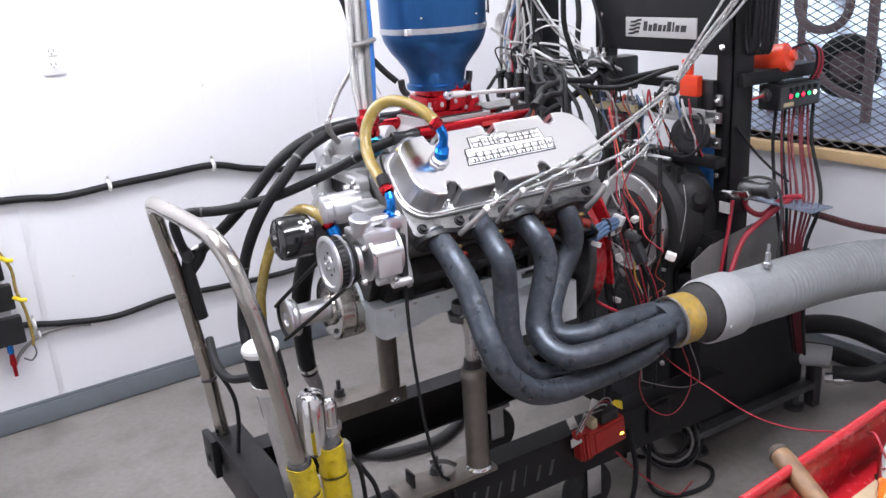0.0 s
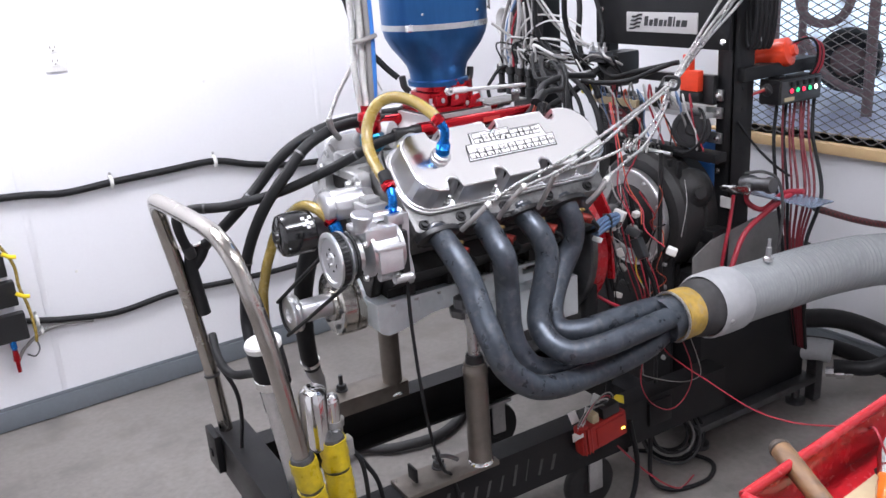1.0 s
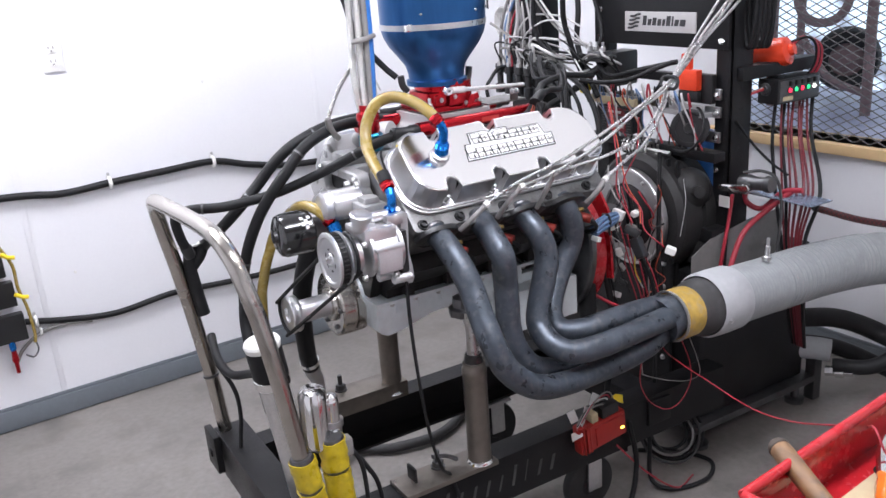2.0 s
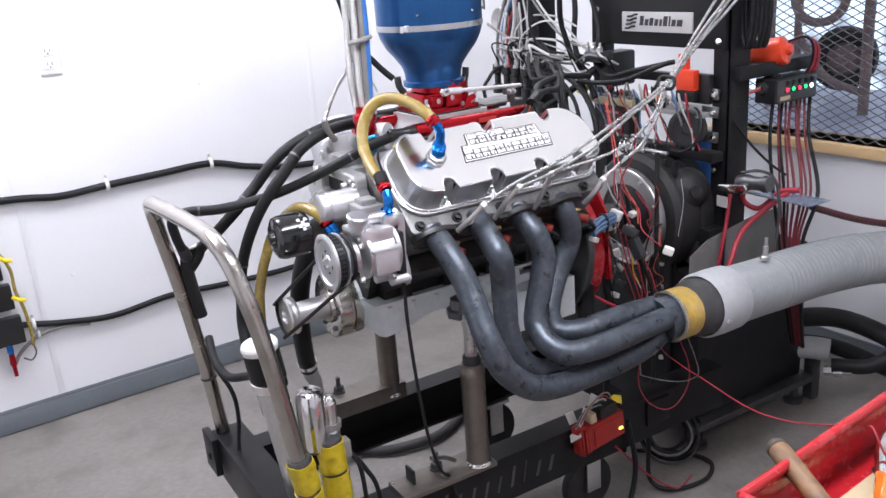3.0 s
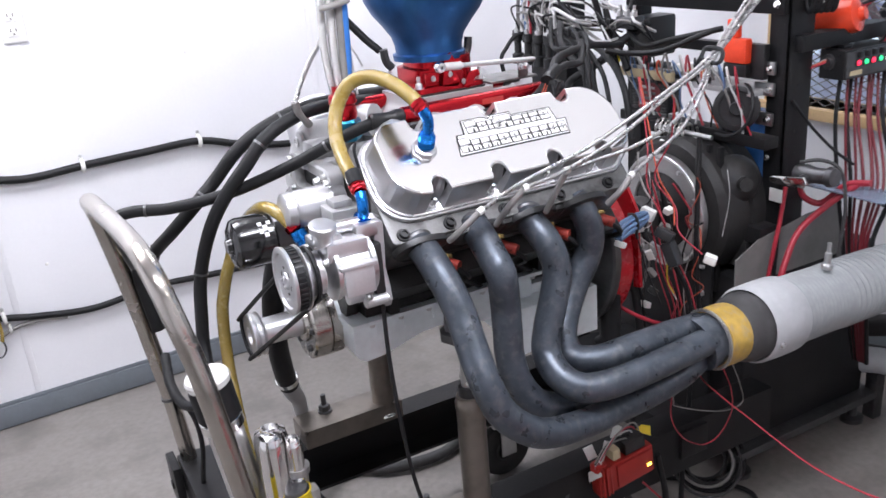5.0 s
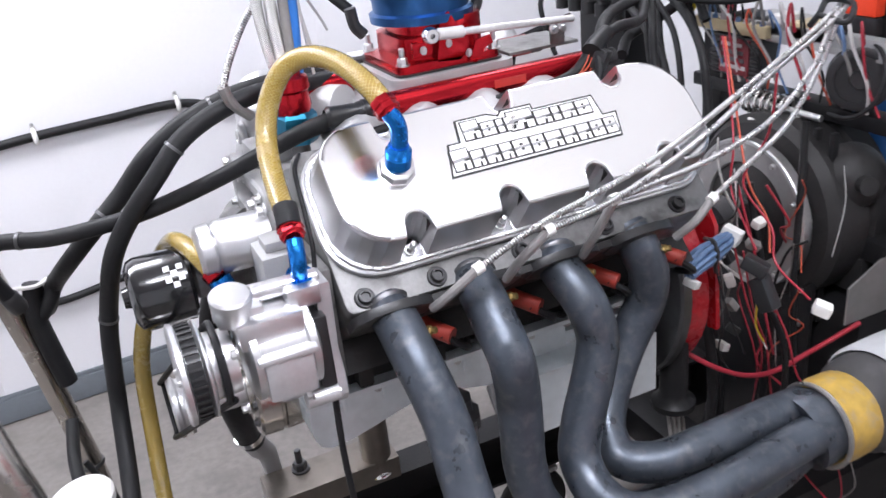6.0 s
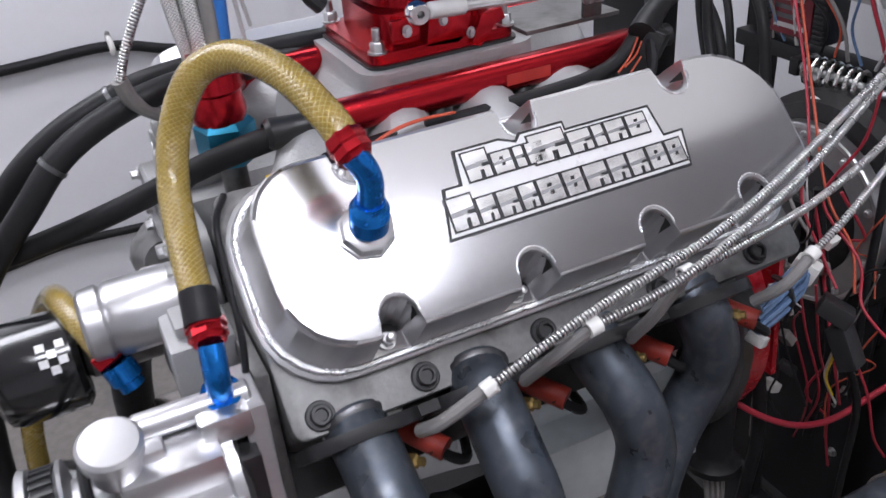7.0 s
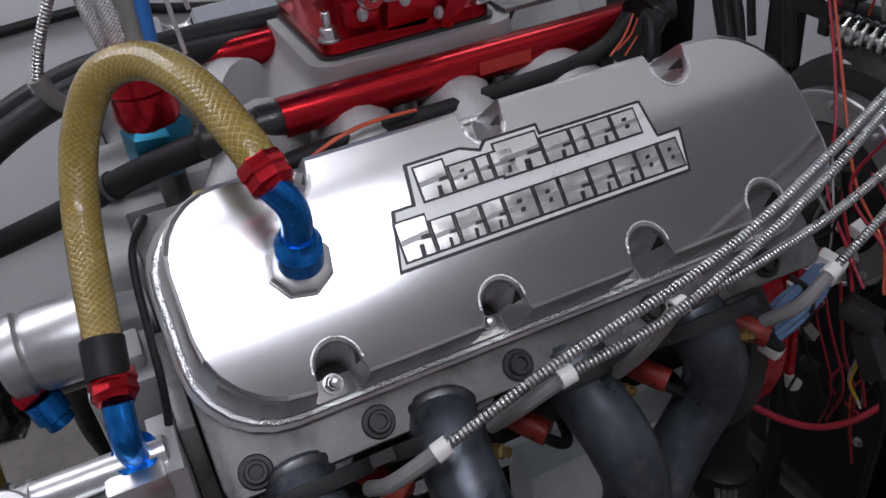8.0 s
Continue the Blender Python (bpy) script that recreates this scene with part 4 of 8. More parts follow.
# switch box on an arm, with lamps
sw = thing("switch_box", (1.22, 0.02, 1.10), "black switch box with coloured indicator lamps on an arm", "switch box")
SB = pose(1.19, 0.045, 1.15, 0, 0, 0)
part("case", box(B(), (0.0, 0.0, -0.04), (0.195, 0.075, 0.036), 0.005, SB), black_plastic, sw)
part("face_plate", box(B(), (0.006, -0.003, -0.034), (0.189, 0.0, 0.03), 0.001, SB), dark_steel, sw)
part("arm", box(box(B(), (-0.12, 0.03, 0.045), (0.215, 0.085, 0.085), 0.004, SB), (0.02, 0.02, 0.036), (0.05, 0.06, 0.046), 0.002, SB), black_coat, sw)
for i, m in enumerate((led_red, led_green, led_red, led_green, led_white)):
    x = 0.05 + 0.028 * i
    part("lamp", lathe(B(), SB @ Vector((x, -0.003, 0.0)), (0, -1, 0), [(0, 0), (0, 0.0075), (0.004, 0.0065), (0.006, 0)], 10), m, sw)
    part("switch", box(B(), (x - 0.006, -0.012, 0.013), (x + 0.006, -0.003, 0.028), 0.002, SB), black_plastic, sw)
    part("bezel", lathe(B(), SB @ Vector((x, -0.003, 0.0)), (0, -1, 0), [(0, 0.008), (0, 0.0105), (0.002, 0.010), (0.002, 0.008)], 12), black_plastic, sw)
part("label_strip", box(B(), (0.02, -0.0042, -0.03), (0.065, -0.0032, -0.018), 0, SB), tan_label, sw)
part("end_plug", lathe(B(), SB @ Vector((0.0, 0.045, 0.005)), (-1, 0, 0), [(0, 0), (0, 0.02), (0.004, 0.02), (0.006, 0.012), (0.012, 0.012), (0.012, 0)], 14), dark_steel, sw)
for i, m in enumerate((red_wire, orange_wire, grey_wire)):
    part("plug_wire", tube(B(), [SB @ Vector((-0.01, 0.045, 0.005 + 0.004 * i)), SB @ Vector((-0.04, 0.05 + 0.006 * i, 0.0)), SB @ Vector((-0.08, 0.07, -0.012 + 0.005 * i)), SB @ Vector((-0.12, 0.075, -0.012))], 0.0028, 6), m, sw)
cup = thing("red_cone", (1.27, 0.08, 1.24), "red plastic funnel lying on the switch box arm", "funnel")
part("cone", lathe(B(), (1.235, 0.16, 1.24), (0.3, -1, 0.28), [(0.09, 0.036), (0.004, 0.047), (0, 0.05), (0.006, 0.053), (0.095, 0.042), (0.1, 0.03), (0.102, 0.018), (0.115, 0.016), (0.115, 0)], 20), orange_red, cup)
part("pad", box(B(), (1.23, 0.10, 1.215), (1.30, 0.18, 1.24), 0.006), white_plastic, cup)
block("clear_shelf", (1.14, -0.13, 0.835), (1.24, 0.12, 0.839), tinted, "thin blue-tinted plastic shelf below the valve", "shelf", 0.001)

# ---- exhaust duct ----
duct = thing("exhaust_duct", (1.3, -0.07, 0.0), "grey cloth exhaust duct clamped onto the header collector", "exhaust duct")
DA = Vector((1.0, 0.09, -0.075)).normalized()
D0 = Vector((0.557, -0.157, 0.667))
part("strap", lathe(B(), D0, DA, [(-0.012, 0.061), (-0.008, 0.067), (0.02, 0.069), (0.055, 0.068), (0.06, 0.064)], 30), gold_strap, duct, "scorched gold heat strap")
part("strap_edge", tube(B(), [D0 + DA * -0.01 + Vector((0, 0.0665 * math.cos(a), 0.0665 * math.sin(a))) for a in (k * math.pi / 12 for k in range(25))], 0.004, 6, 2), braided_steel, duct)
part("rubber_sleeve", lathe(B(), D0 + DA * 0.055, DA, [(0, 0.062), (0.004, 0.066), (0.025, 0.071), (0.035, 0.078), (0.075, 0.081), (0.11, 0.08)], 32), dull_rubber, duct, "sooty black rubber sleeve")
part("cuff", lathe(B(), D0 + DA * 0.125, DA, [(0, 0.08), (-0.01, 0.084), (0, 0.09), (0.06, 0.0915), (0.105, 0.091), (0.115, 0.086)], 36), duct_plain, duct, "pale grey duct cuff")
p = D0 + DA * 0.235
DUCT = [p, p + Vector((0.2, 0.013, -0.015)), p + Vector((0.45, 0.02, -0.03)), p + Vector((0.68, -0.03, -0.04)), p + Vector((0.86, -0.22, -0.04)), p + Vector((0.93, -0.6, -0.04)), p + Vector((0.94, -1.2, -0.04))]
part("hose", tube(B(), DUCT, 0.082, 36, 10), duct_grey, duct, "ribbed grey cloth hose")
bm = B()
duct_line = smooth_line(DUCT, 24)
for k in range(24, 66, 2):
    lathe(bm, duct_line[k], duct_line[k + 1] - duct_line[k], [(-0.0028, 0.080), (-0.001, 0.0838), (0.001, 0.0838), (0.0028, 0.080)], 36)
part("hose_rib", bm, duct_grey, duct)
part("stand", box(box(B(), (p.x + 0.88, -1.05, 0.0), (p.x + 1.0, -0.93, 0.02), 0.003), (p.x + 0.925, -1.005, 0.02), (p.x + 0.955, -0.975, 0.53), 0.003), dark_steel, duct)
part("sensor_boss", lathe(B(), p + Vector((0.145, -0.01, 0.078)), (0.05, 0, 1), [(0, 0), (0, 0.013), (0.01, 0.013), (0.014, 0.008), (0.04, 0.008), (0.042, 0.005), (0.065, 0.005), (0.065, 0)], 8), steel, duct)
part("screw", bolt(B(), D0 + DA * 0.14 + Vector((0, -0.088, -0.02)), (0, -1, -0.2), 0.006, 0.006), steel, duct)

# ---- engine ----
R2 = math.sqrt(0.5)
BANK = Matrix(((1, 0, 0, 0), (0, R2, -R2, 0), (0, R2, R2, 0), (0, 0, 0, 1)))           # near bank: along, up the slope, out of the face
MIRROR = Matrix.Translation((0, 2 * YC, 0)) @ Matrix.Diagonal((1, -1, 1, 1))            # the far bank mirrors it
engine = thing("engine", (0.15, YC, 0.62), "big alloy-headed vee-eight engine with machined aluminium covers", "engine")


def flipped(bm):
    bm.transform(MIRROR)
    bmesh.ops.reverse_faces(bm, faces=bm.faces)
    return bm


def section(bm, outline, x0, x1, bevel=0.0):
    """An outline in (y, z) drawn out along the engine."""
    return prism(bm, outline, Matrix(((0, 0, 1, x0), (1, 0, 0, 0), (0, 1, 0, 0), (0, 0, 0, 1))), x1 - x0, bevel)


LOW, UP = (-0.010, 0.121, 0.251, 0.368), (0.0, 0.162, 0.338)


def cover_outline(u0, u1, v0, v1, r, notch, half=0.017):
    pts = []

    def arc(cx, cy, rad, a0):
        pts.extend((cx + rad * math.cos(radians(a0 + 15 * i)), cy + rad * math.sin(radians(a0 + 15 * i))) for i in range(7))

    def bite(u, v, s):
        way = 1 if s > 0 else -1
        pts.append((u - way * half * 1.15, v))
        for i in range(9):
            a = math.pi * i / 8
            pts.append((u - way * half * math.cos(a), v + s * notch * (0.35 + 0.65 * math.sin(a)) if notch else v))
        pts.append((u + way * half * 1.15, v))

    arc(u0 + r[0], v0 + r[0], r[0], 180)
    for u in LOW:
        bite(u, v0, 1)
    arc(u1 - r[1], v0 + r[1], r[1], 270)
    arc(u1 - r[2], v1 - r[2], r[2], 0)
    for u in reversed(UP):
        bite(u, v1, -1)
    arc(u0 + r[3], v1 - r[3], r[3], 90)
    return pts


def loft(bm, rings, m):
    made = [[bm.verts.new(m @ Vector((x, y, z))) for x, y in ring] for z, ring in rings]
    n = len(made[0])
    for a, b in zip(made, made[1:]):
        for i in range(n):
            j = (i + 1) % n
            bm.faces.new((a[i], a[j], b[j], b[i]))
    bm.faces.new(list(reversed(made[0])))
    bm.faces.new(made[-1])
    return bm


def rail_outline(grow, r=(0.07, 0.045, 0.075, 0.06)):
    return cover_outline(-0.115 - grow, 0.462 + grow, 0.742 - grow, 0.936 + grow, r, 0)


def valve_cover(far):
    fix = flipped if far else (lambda b: b)
    bm = B()
    top_r = (0.062, 0.045, 0.072, 0.05)
    loft(bm, [(0.724, rail_outline(0.0)), (0.733, rail_outline(0.0)), (0.7345, rail_outline(-0.003)),
              (0.736, cover_outline(-0.106, 0.455, 0.750, 0.928, (0.066, 0.045, 0.074, 0.056), 0.0)),
              (0.7375, cover_outline(-0.105, 0.454, 0.750, 0.928, (0.066, 0.045, 0.074, 0.056), 0.028)),
              (0.775, cover_outline(-0.1015, 0.452, 0.753, 0.925, (0.064, 0.045, 0.073, 0.054), 0.029)),
              (0.800, cover_outline(-0.099, 0.450, 0.756, 0.922, top_r, 0.030)),
              (0.8025, cover_outline(-0.0975, 0.4485, 0.7575, 0.9205, top_r, 0.0302)),
              (0.8035, cover_outline(-0.095, 0.446, 0.760, 0.918, top_r, 0.0305))], BANK)
    cov = part("valve_cover", fix(bm), machined, engine, "machined aluminium valve cover with welded rail", 11)
    cov.data.materials.append(satin)
    top = Vector((0, R2 if far else -R2, R2))
    for f in cov.data.polygons:
        if f.normal.dot(top) < 0.95:
            f.material_index = 1
    # weld beads round the rail and the bolt pockets
    bm = B()
    line = [BANK @ Vector((x, y, 0.7365)) for x, y in cover_outline(-0.108, 0.457, 0.748, 0.930, (0.067, 0.045, 0.075, 0.057), 0.0)]
    fine = []
    for a, b in zip(line, line[1:] + line[:1]):
        k = max(1, round((b - a).length / 0.0045))
        fine += [a.lerp(b, i / k) for i in range(k)]
    fine = [p for i, p in enumerate(fine) if i == 0 or (p - fine[i - 1]).length > 0.001]
    tube(bm, fine + [fine[0]], 0.0032, 6, raw=True)
    part("weld_bead", fix(bm), weld, cov)
    bm = B()
    for us, v0, s in ((LOW, 0.7585, 1), (UP, 0.9195, -1)):
        for u in us:
            arc = [BANK @ Vector((u - 0.0185 * math.cos(math.pi * i / 10), v0 + s * 0.032 * (0.35 + 0.65 * math.sin(math.pi * i / 10)), 0.8035)) for i in range(11)]
            part("pocket_bead", fix(tube(B(), arc, 0.001, 6, 2)), weld, cov)
    # black sheets stand in for the shade inside the bolt pockets
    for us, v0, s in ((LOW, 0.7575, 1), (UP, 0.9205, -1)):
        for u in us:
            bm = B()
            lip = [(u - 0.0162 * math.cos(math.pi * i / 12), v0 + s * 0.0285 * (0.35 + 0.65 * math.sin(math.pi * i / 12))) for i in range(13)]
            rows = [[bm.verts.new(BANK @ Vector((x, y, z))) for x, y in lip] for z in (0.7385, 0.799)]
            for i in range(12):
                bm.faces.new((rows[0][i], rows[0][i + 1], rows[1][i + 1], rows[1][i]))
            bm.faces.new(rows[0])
            part("pocket_liner", fix(bm), black_cast, cov, "black sheet standing in for bolt pocket shade", 60)
    for us, v0 in ((LOW, 0.762), (UP, 0.916)):
        for u in us:
            bm = B()
            p = BANK @ Vector((u, v0, 0.737))
            n = BANK.to_3x3() @ Vector((0, 0, 1))
            bolt(bm, p, n, 0.0062, 0.012)
            lathe(bm, p + n * 0.012, n, [(0, 0), (0, 0.004), (0.012, 0.004), (0.014, 0)], 10)
            part("cover_bolt", fix(bm), steel, cov)
    return cov


cover = valve_cover(False)
valve_cover(True)

# maker's badge on the near cover: plain blocks instead of letters
badge = part("badge", prism(B(), [(0.055, 0.815), (0.314, 0.815), (0.322, 0.853), (0.300, 0.853), (0.2965, 0.885), (0.203, 0.885), (0.203, 0.893), (0.155, 0.893), (0.150, 0.887), (0.135, 0.893), (0.088, 0.893), (0.083, 0.862), (0.066, 0.862)],
                          BANK @ Matrix.Translation((0, 0, 0.8038)), 0.0008), logo_black, cover, "black and silver block badge")
part("badge_border", prism(B(), [(0.0575, 0.8175), (0.312, 0.8175), (0.3185, 0.8505), (0.2975, 0.8505), (0.294, 0.8825), (0.2005, 0.8825), (0.2005, 0.8905), (0.157, 0.8905), (0.15, 0.884), (0.134, 0.8905), (0.0905, 0.8905), (0.0855, 0.8595), (0.0685, 0.8595)],
                           BANK @ Matrix.Translation((0, 0, 0.8046)), 0.0005), logo_white, badge)


def badge_row(x, y, widths, heights, gap, lean):
    for w, h in zip(widths, heights):
        for grow, z, m, nm in ((0.0018, 0.8051, logo_black, "badge_block_edge"), (0.0, 0.8055, logo_chrome, "badge_block")):
            q = [(x - grow, y - grow), (x + w + grow, y - grow), (x + w + lean * h + grow, y + h + grow), (x + lean * h - grow, y + h + grow)]
            part(nm, prism(B(), q, BANK @ Matrix.Translation((0, 0, z)), 0.0006, 0.0), m, badge)
        turn = round(w * 4000 + x * 900) % 3
        for k, (u, v, du, dv) in enumerate(((0.36, 0.62, 0.2, 0.14), (0.52, 0.0, 0.16, 0.3), (0.66, 0.4, 0.34, 0.12), (0.4, 0.3, 0.18, 0.16))):
            if (k + turn) % 3 == 0 or (k == turn and w > 0.012):
                bx, by = x + w * u + lean * h * v, y + h * v
                part("badge_slot", prism(B(), [(bx, by), (bx + w * du, by), (bx + w * du + 0.001, by + h * dv), (bx + 0.001, by + h * dv)], BANK @ Matrix.Translation((0, 0, 0.8061)), 0.0004), logo_black, badge)
        # grey band puts the chrome's light-to-dark gradient into the block's colour
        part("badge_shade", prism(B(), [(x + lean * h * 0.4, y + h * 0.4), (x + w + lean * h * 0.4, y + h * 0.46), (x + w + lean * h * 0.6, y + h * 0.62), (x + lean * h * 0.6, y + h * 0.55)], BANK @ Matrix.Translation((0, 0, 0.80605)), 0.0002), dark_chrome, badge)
        x += w + gap


badge_row(0.0935, 0.861, (0.0227, 0.0187, 0.0087, 0.0177), (0.026, 0.019, 0.019, 0.019), 0.0039, 0.03)
badge_row(0.1605, 0.859, (0.0357, 0.0227, 0.0107, 0.0197, 0.0207), (0.027, 0.02, 0.02, 0.02, 0.02), 0.0039, 0.03)
badge_row(0.0635, 0.822, (0.0228, 0.0163, 0.0183, 0.0153, 0.0228, 0.0183, 0.0228, 0.0183, 0.0183, 0.0183, 0.0163), (0.029,) + (0.0225,) * 10, 0.0039, 0.04)

# breather bung, elbow and collar on the cover
nrm = BANK.to_3x3() @ Vector((0, 0, 1))
p = BANK @ Vector((-0.011, 0.846, 0.8035))
fitting = part("bung", lathe(B(), p, nrm, [(0, 0), (0, 0.0255), (0.003, 0.025), (0.0035, 0.0235), (0.013, 0.0225), (0.015, 0.0185), (0.015, 0)], 8, 0.2), billet, cover, "faceted weld bung")
an = part("elbow_nut", lathe(B(), p + nrm * 0.015, (0, -0.35, 0.93), [(0, 0), (0, 0.0165), (0.014, 0.0165), (0.016, 0.0145), (0.018, 0.0165), (0.020, 0.0145), (0.022, 0.0165), (0.024, 0.0145), (0.03, 0.0125), (0.03, 0)], 24), blue_anod, cover, "blue anodised swivel nut")
q = p + nrm * 0.015 + Vector((0, -0.35, 0.93)) * 0.03
part("elbow", tube(B(), [q - Vector((0, -0.35, 0.93)) * 0.004, q + Vector((0.001, -0.004, 0.014)), q + Vector((-0.002, -0.007, 0.03)), q + Vector((-0.011, -0.006, 0.046))], 0.0108, 18), blue_anod, an)


def head(far):
    fix = flipped if far else (lambda b: b)
    bm = B()
    prism(bm, round_rect(-0.112, 0.705, 0.462, 0.94, 0.012, 3), BANK @ Matrix.Translation((0, 0, 0.61)), 0.113, 0.004)
    # the near head takes the darker cast, which carries its shade as colour
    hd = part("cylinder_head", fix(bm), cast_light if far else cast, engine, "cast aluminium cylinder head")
    for x in (-0.05, 0.075, 0.21, 0.335):
        part("port_boss", fix(prism(B(), round_rect(x - 0.04, 0.699, x + 0.04, 0.72, 0.008, 3), BANK @ Matrix.Translation((0, 0, 0.655)), 0.06, 0.004)), cast, hd)
    for x in (-0.085, 0.015, 0.14, 0.275, 0.40):
        bm = B()
        a = BANK @ Vector((x, 0.722, 0.723))
        lathe(bm, a, nrm, [(-0.01, 0.0), (-0.002, 0.0135), (0.003, 0.0135), (0.004, 0.0125), (0.004, 0)], 20)
        lathe(bm, a + nrm * 0.004, nrm, [(0, 0.0), (0, 0.0095), (0.006, 0.0095), (0.007, 0.0085), (0.007, 0.006), (0.003, 0.0055), (0.003, 0)], 12)
        part("head_bolt", fix(bm), black_plastic, hd)
    return hd


near_head, far_head = head(False), head(True)
bm = B()
section(bm, [(YC - 0.125, 0.768), (YC + 0.125, 0.768), (YC + 0.13, 0.82), (YC + 0.26, 0.90), (YC + 0.10, 1.06), (YC - 0.10, 1.06), (YC - 0.26, 0.90), (YC - 0.13, 0.82)], -0.115, 0.465, 0.006)
blk = part("block", bm, black_cast, engine, "satin black engine block")
for x in (-0.06, 0.06, 0.19, 0.32, 0.43):
    part("block_rib", box(B(), (x - 0.012, YC - 0.155, 0.80), (x + 0.012, YC + 0.155, 0.87), 0.004), black_cast, blk)
# spark plugs and boots below the ports
for x in (-0.012, 0.125, 0.255, 0.375):
    a = Vector((x, 0.075, 0.945))
    d = Vector((0.25, -0.75, -0.1)).normalized()
    bm = B()
    rod(bm, a, a + d * 0.03, 0.009, 12)
    bt = part("spark_plug_boot", tube(bm, [a + d * 0.025, a + d * 0.05, a + d * 0.085 + Vector((0.012, 0, -0.004))], 0.012, 12, 4), rusty_red, engine, "baked red rubber spark plug boot")
    part("plug_lead", tube(B(), [a + d * 0.08, a + d * 0.10 + Vector((0.03, 0.02, -0.03)), a + Vector((0.11, 0.03, -0.10)), a + Vector((0.19, 0.09, -0.16))], 0.0055, 8), rubber, bt)
# oil pan
PAN_SIDE = Matrix(((1, 0, 0, 0), (0, 0, 1, YC - 0.134), (0, 1, 0, 0), (0, 0, 0, 1)))
pan = part("oil_pan", prism(B(), [(-0.148, 0.792), (-0.152, 0.76), (-0.15, 0.725), (-0.142, 0.708), (-0.125, 0.700), (-0.09, 0.703), (-0.05, 0.713), (-0.02, 0.722), (0.01, 0.729), (0.05, 0.731), (0.10, 0.724), (0.15, 0.712), (0.30, 0.70), (0.30, 0.792)], PAN_SIDE, 0.268, 0.006), pan_zinc, engine, "zinc plated sheet steel oil pan")
for x in (-0.095, -0.03, 0.04, 0.11):
    part("stiffening_rib", box(B(), (x - 0.003, YC - 0.138, 0.755), (x + 0.003, YC - 0.132, 0.786), 0.002), pan_zinc, pan)
part("pan_rail", section(B(), [(YC - 0.152, 0.789), (YC + 0.152, 0.789), (YC + 0.152, 0.797), (YC - 0.152, 0.797)], -0.158, 0.47, 0.001), pan_zinc, pan)
bm = B()
lathe(bm, (-0.158, YC, 0.775), (1, 0, 0), [(0, 0), (0, 0.075), (0.03, 0.08), (0.035, 0.0)], 30)
part("pan_nose", bm, pan_zinc, pan)
part("sump", section(B(), [(YC - 0.125, 0.757), (YC + 0.125, 0.757), (YC + 0.125, 0.62), (YC + 0.11, 0.605), (YC - 0.11, 0.605), (YC - 0.125, 0.62)], 0.27, 0.46, 0.01), pan_zinc, pan)
part("sump_kick_out", prism(B(), [(0.2, 0.62), (0.45, 0.62), (0.45, 0.735), (0.2, 0.735)], Matrix(((1, 0, 0, 0), (0, 0, 1, YC - 0.185), (0, 1, 0, 0), (0, 0, 0, 1))), 0.07, 0.012), pan_zinc, pan)
for i in range(9):
    for s in (-1, 1):
        part("pan_bolt", bolt(B(), (-0.11 + 0.068 * i, YC + s * 0.143, 0.789), (0, 0, -1), 0.006, 0.009), steel, pan)
part("adapter_plate", lathe(B(), (0.468, YC, ZC + 0.03), (1, 0, 0), [(0, 0), (0, 0.225), (0.004, 0.23), (0.02, 0.23), (0.024, 0.225), (0.024, 0)], 40), dark_steel, engine)
part("scatter_shield", lathe(B(), (0.495, YC, ZC), (1, 0, 0), [(0, 0.19), (0.004, 0.2), (0.055, 0.2), (0.06, 0.19), (0.06, 0.0)], 32), red_paint, engine, "red painted flexplate shield")
part("shield_plate", prism(B(), [(0.125, 0.68), (0.22, 0.66), (0.245, 0.76), (0.24, 0.91), (0.18, 0.935), (0.14, 0.88)], Matrix(((0, 0, 1, 0.60), (1, 0, 0, 0), (0, 1, 0, 0), (0, 0, 0, 1))), 0.01, 0.003), red_paint, engine, "red painted shield flange")
part("drive_shaft", lathe(B(), (0.55, YC + 0.01, ZC), (1, 0.16, 0), [(0, 0.05), (0.02, 0.05), (0.02, 0.03), (0.2, 0.03), (0.2, 0.055), (0.25, 0.055), (0.25, 0)], 24), dark_steel, engine)

# timing cover, damper and crank drive
part("timing_cover", section(B(), [(YC - 0.10, 0.80), (YC + 0.10, 0.80), (YC + 0.13, 0.86), (YC + 0.10, 1.0), (YC - 0.10, 1.0), (YC - 0.13, 0.86)], -0.15, -0.115, 0.01), black_cast, engine)
CX, CY, CZ = -0.142, 0.30, 0.766
dm = part("damper", lathe(B(), (CX, CY, CZ), (-1, 0, 0), [(0, 0), (0, 0.08), (0.003, 0.086), (0.03, 0.087), (0.032, 0.082), (0.036, 0.082), (0.038, 0.087), (0.068, 0.086), (0.072, 0.08), (0.07, 0.045), (0.078, 0.043), (0.082, 0)], 44), worn_chrome, engine, "dull steel crank damper")
for i in range(6):
    a = i * math.pi / 3
    part("screw", bolt(B(), (CX - 0.071, CY + 0.062 * math.cos(a), CZ + 0.062 * math.sin(a)), (-1, 0, 0), 0.006, 0.006), dark_steel, dm)
part("crank_mandrel", lathe(B(), (CX - 0.07, CY, CZ + 0.002), (-1, 0, 0), [(0, 0.03), (0.09, 0.03), (0.092, 0.034), (0.095, 0.047), (0.10, 0.049), (0.103, 0.044), (0.108, 0.044), (0.112, 0.049), (0.118, 0.05), (0.121, 0.047), (0.121, 0.02), (0.112, 0.018), (0.112, 0)], 40), billet, engine, "bright drive mandrel with belt groove")

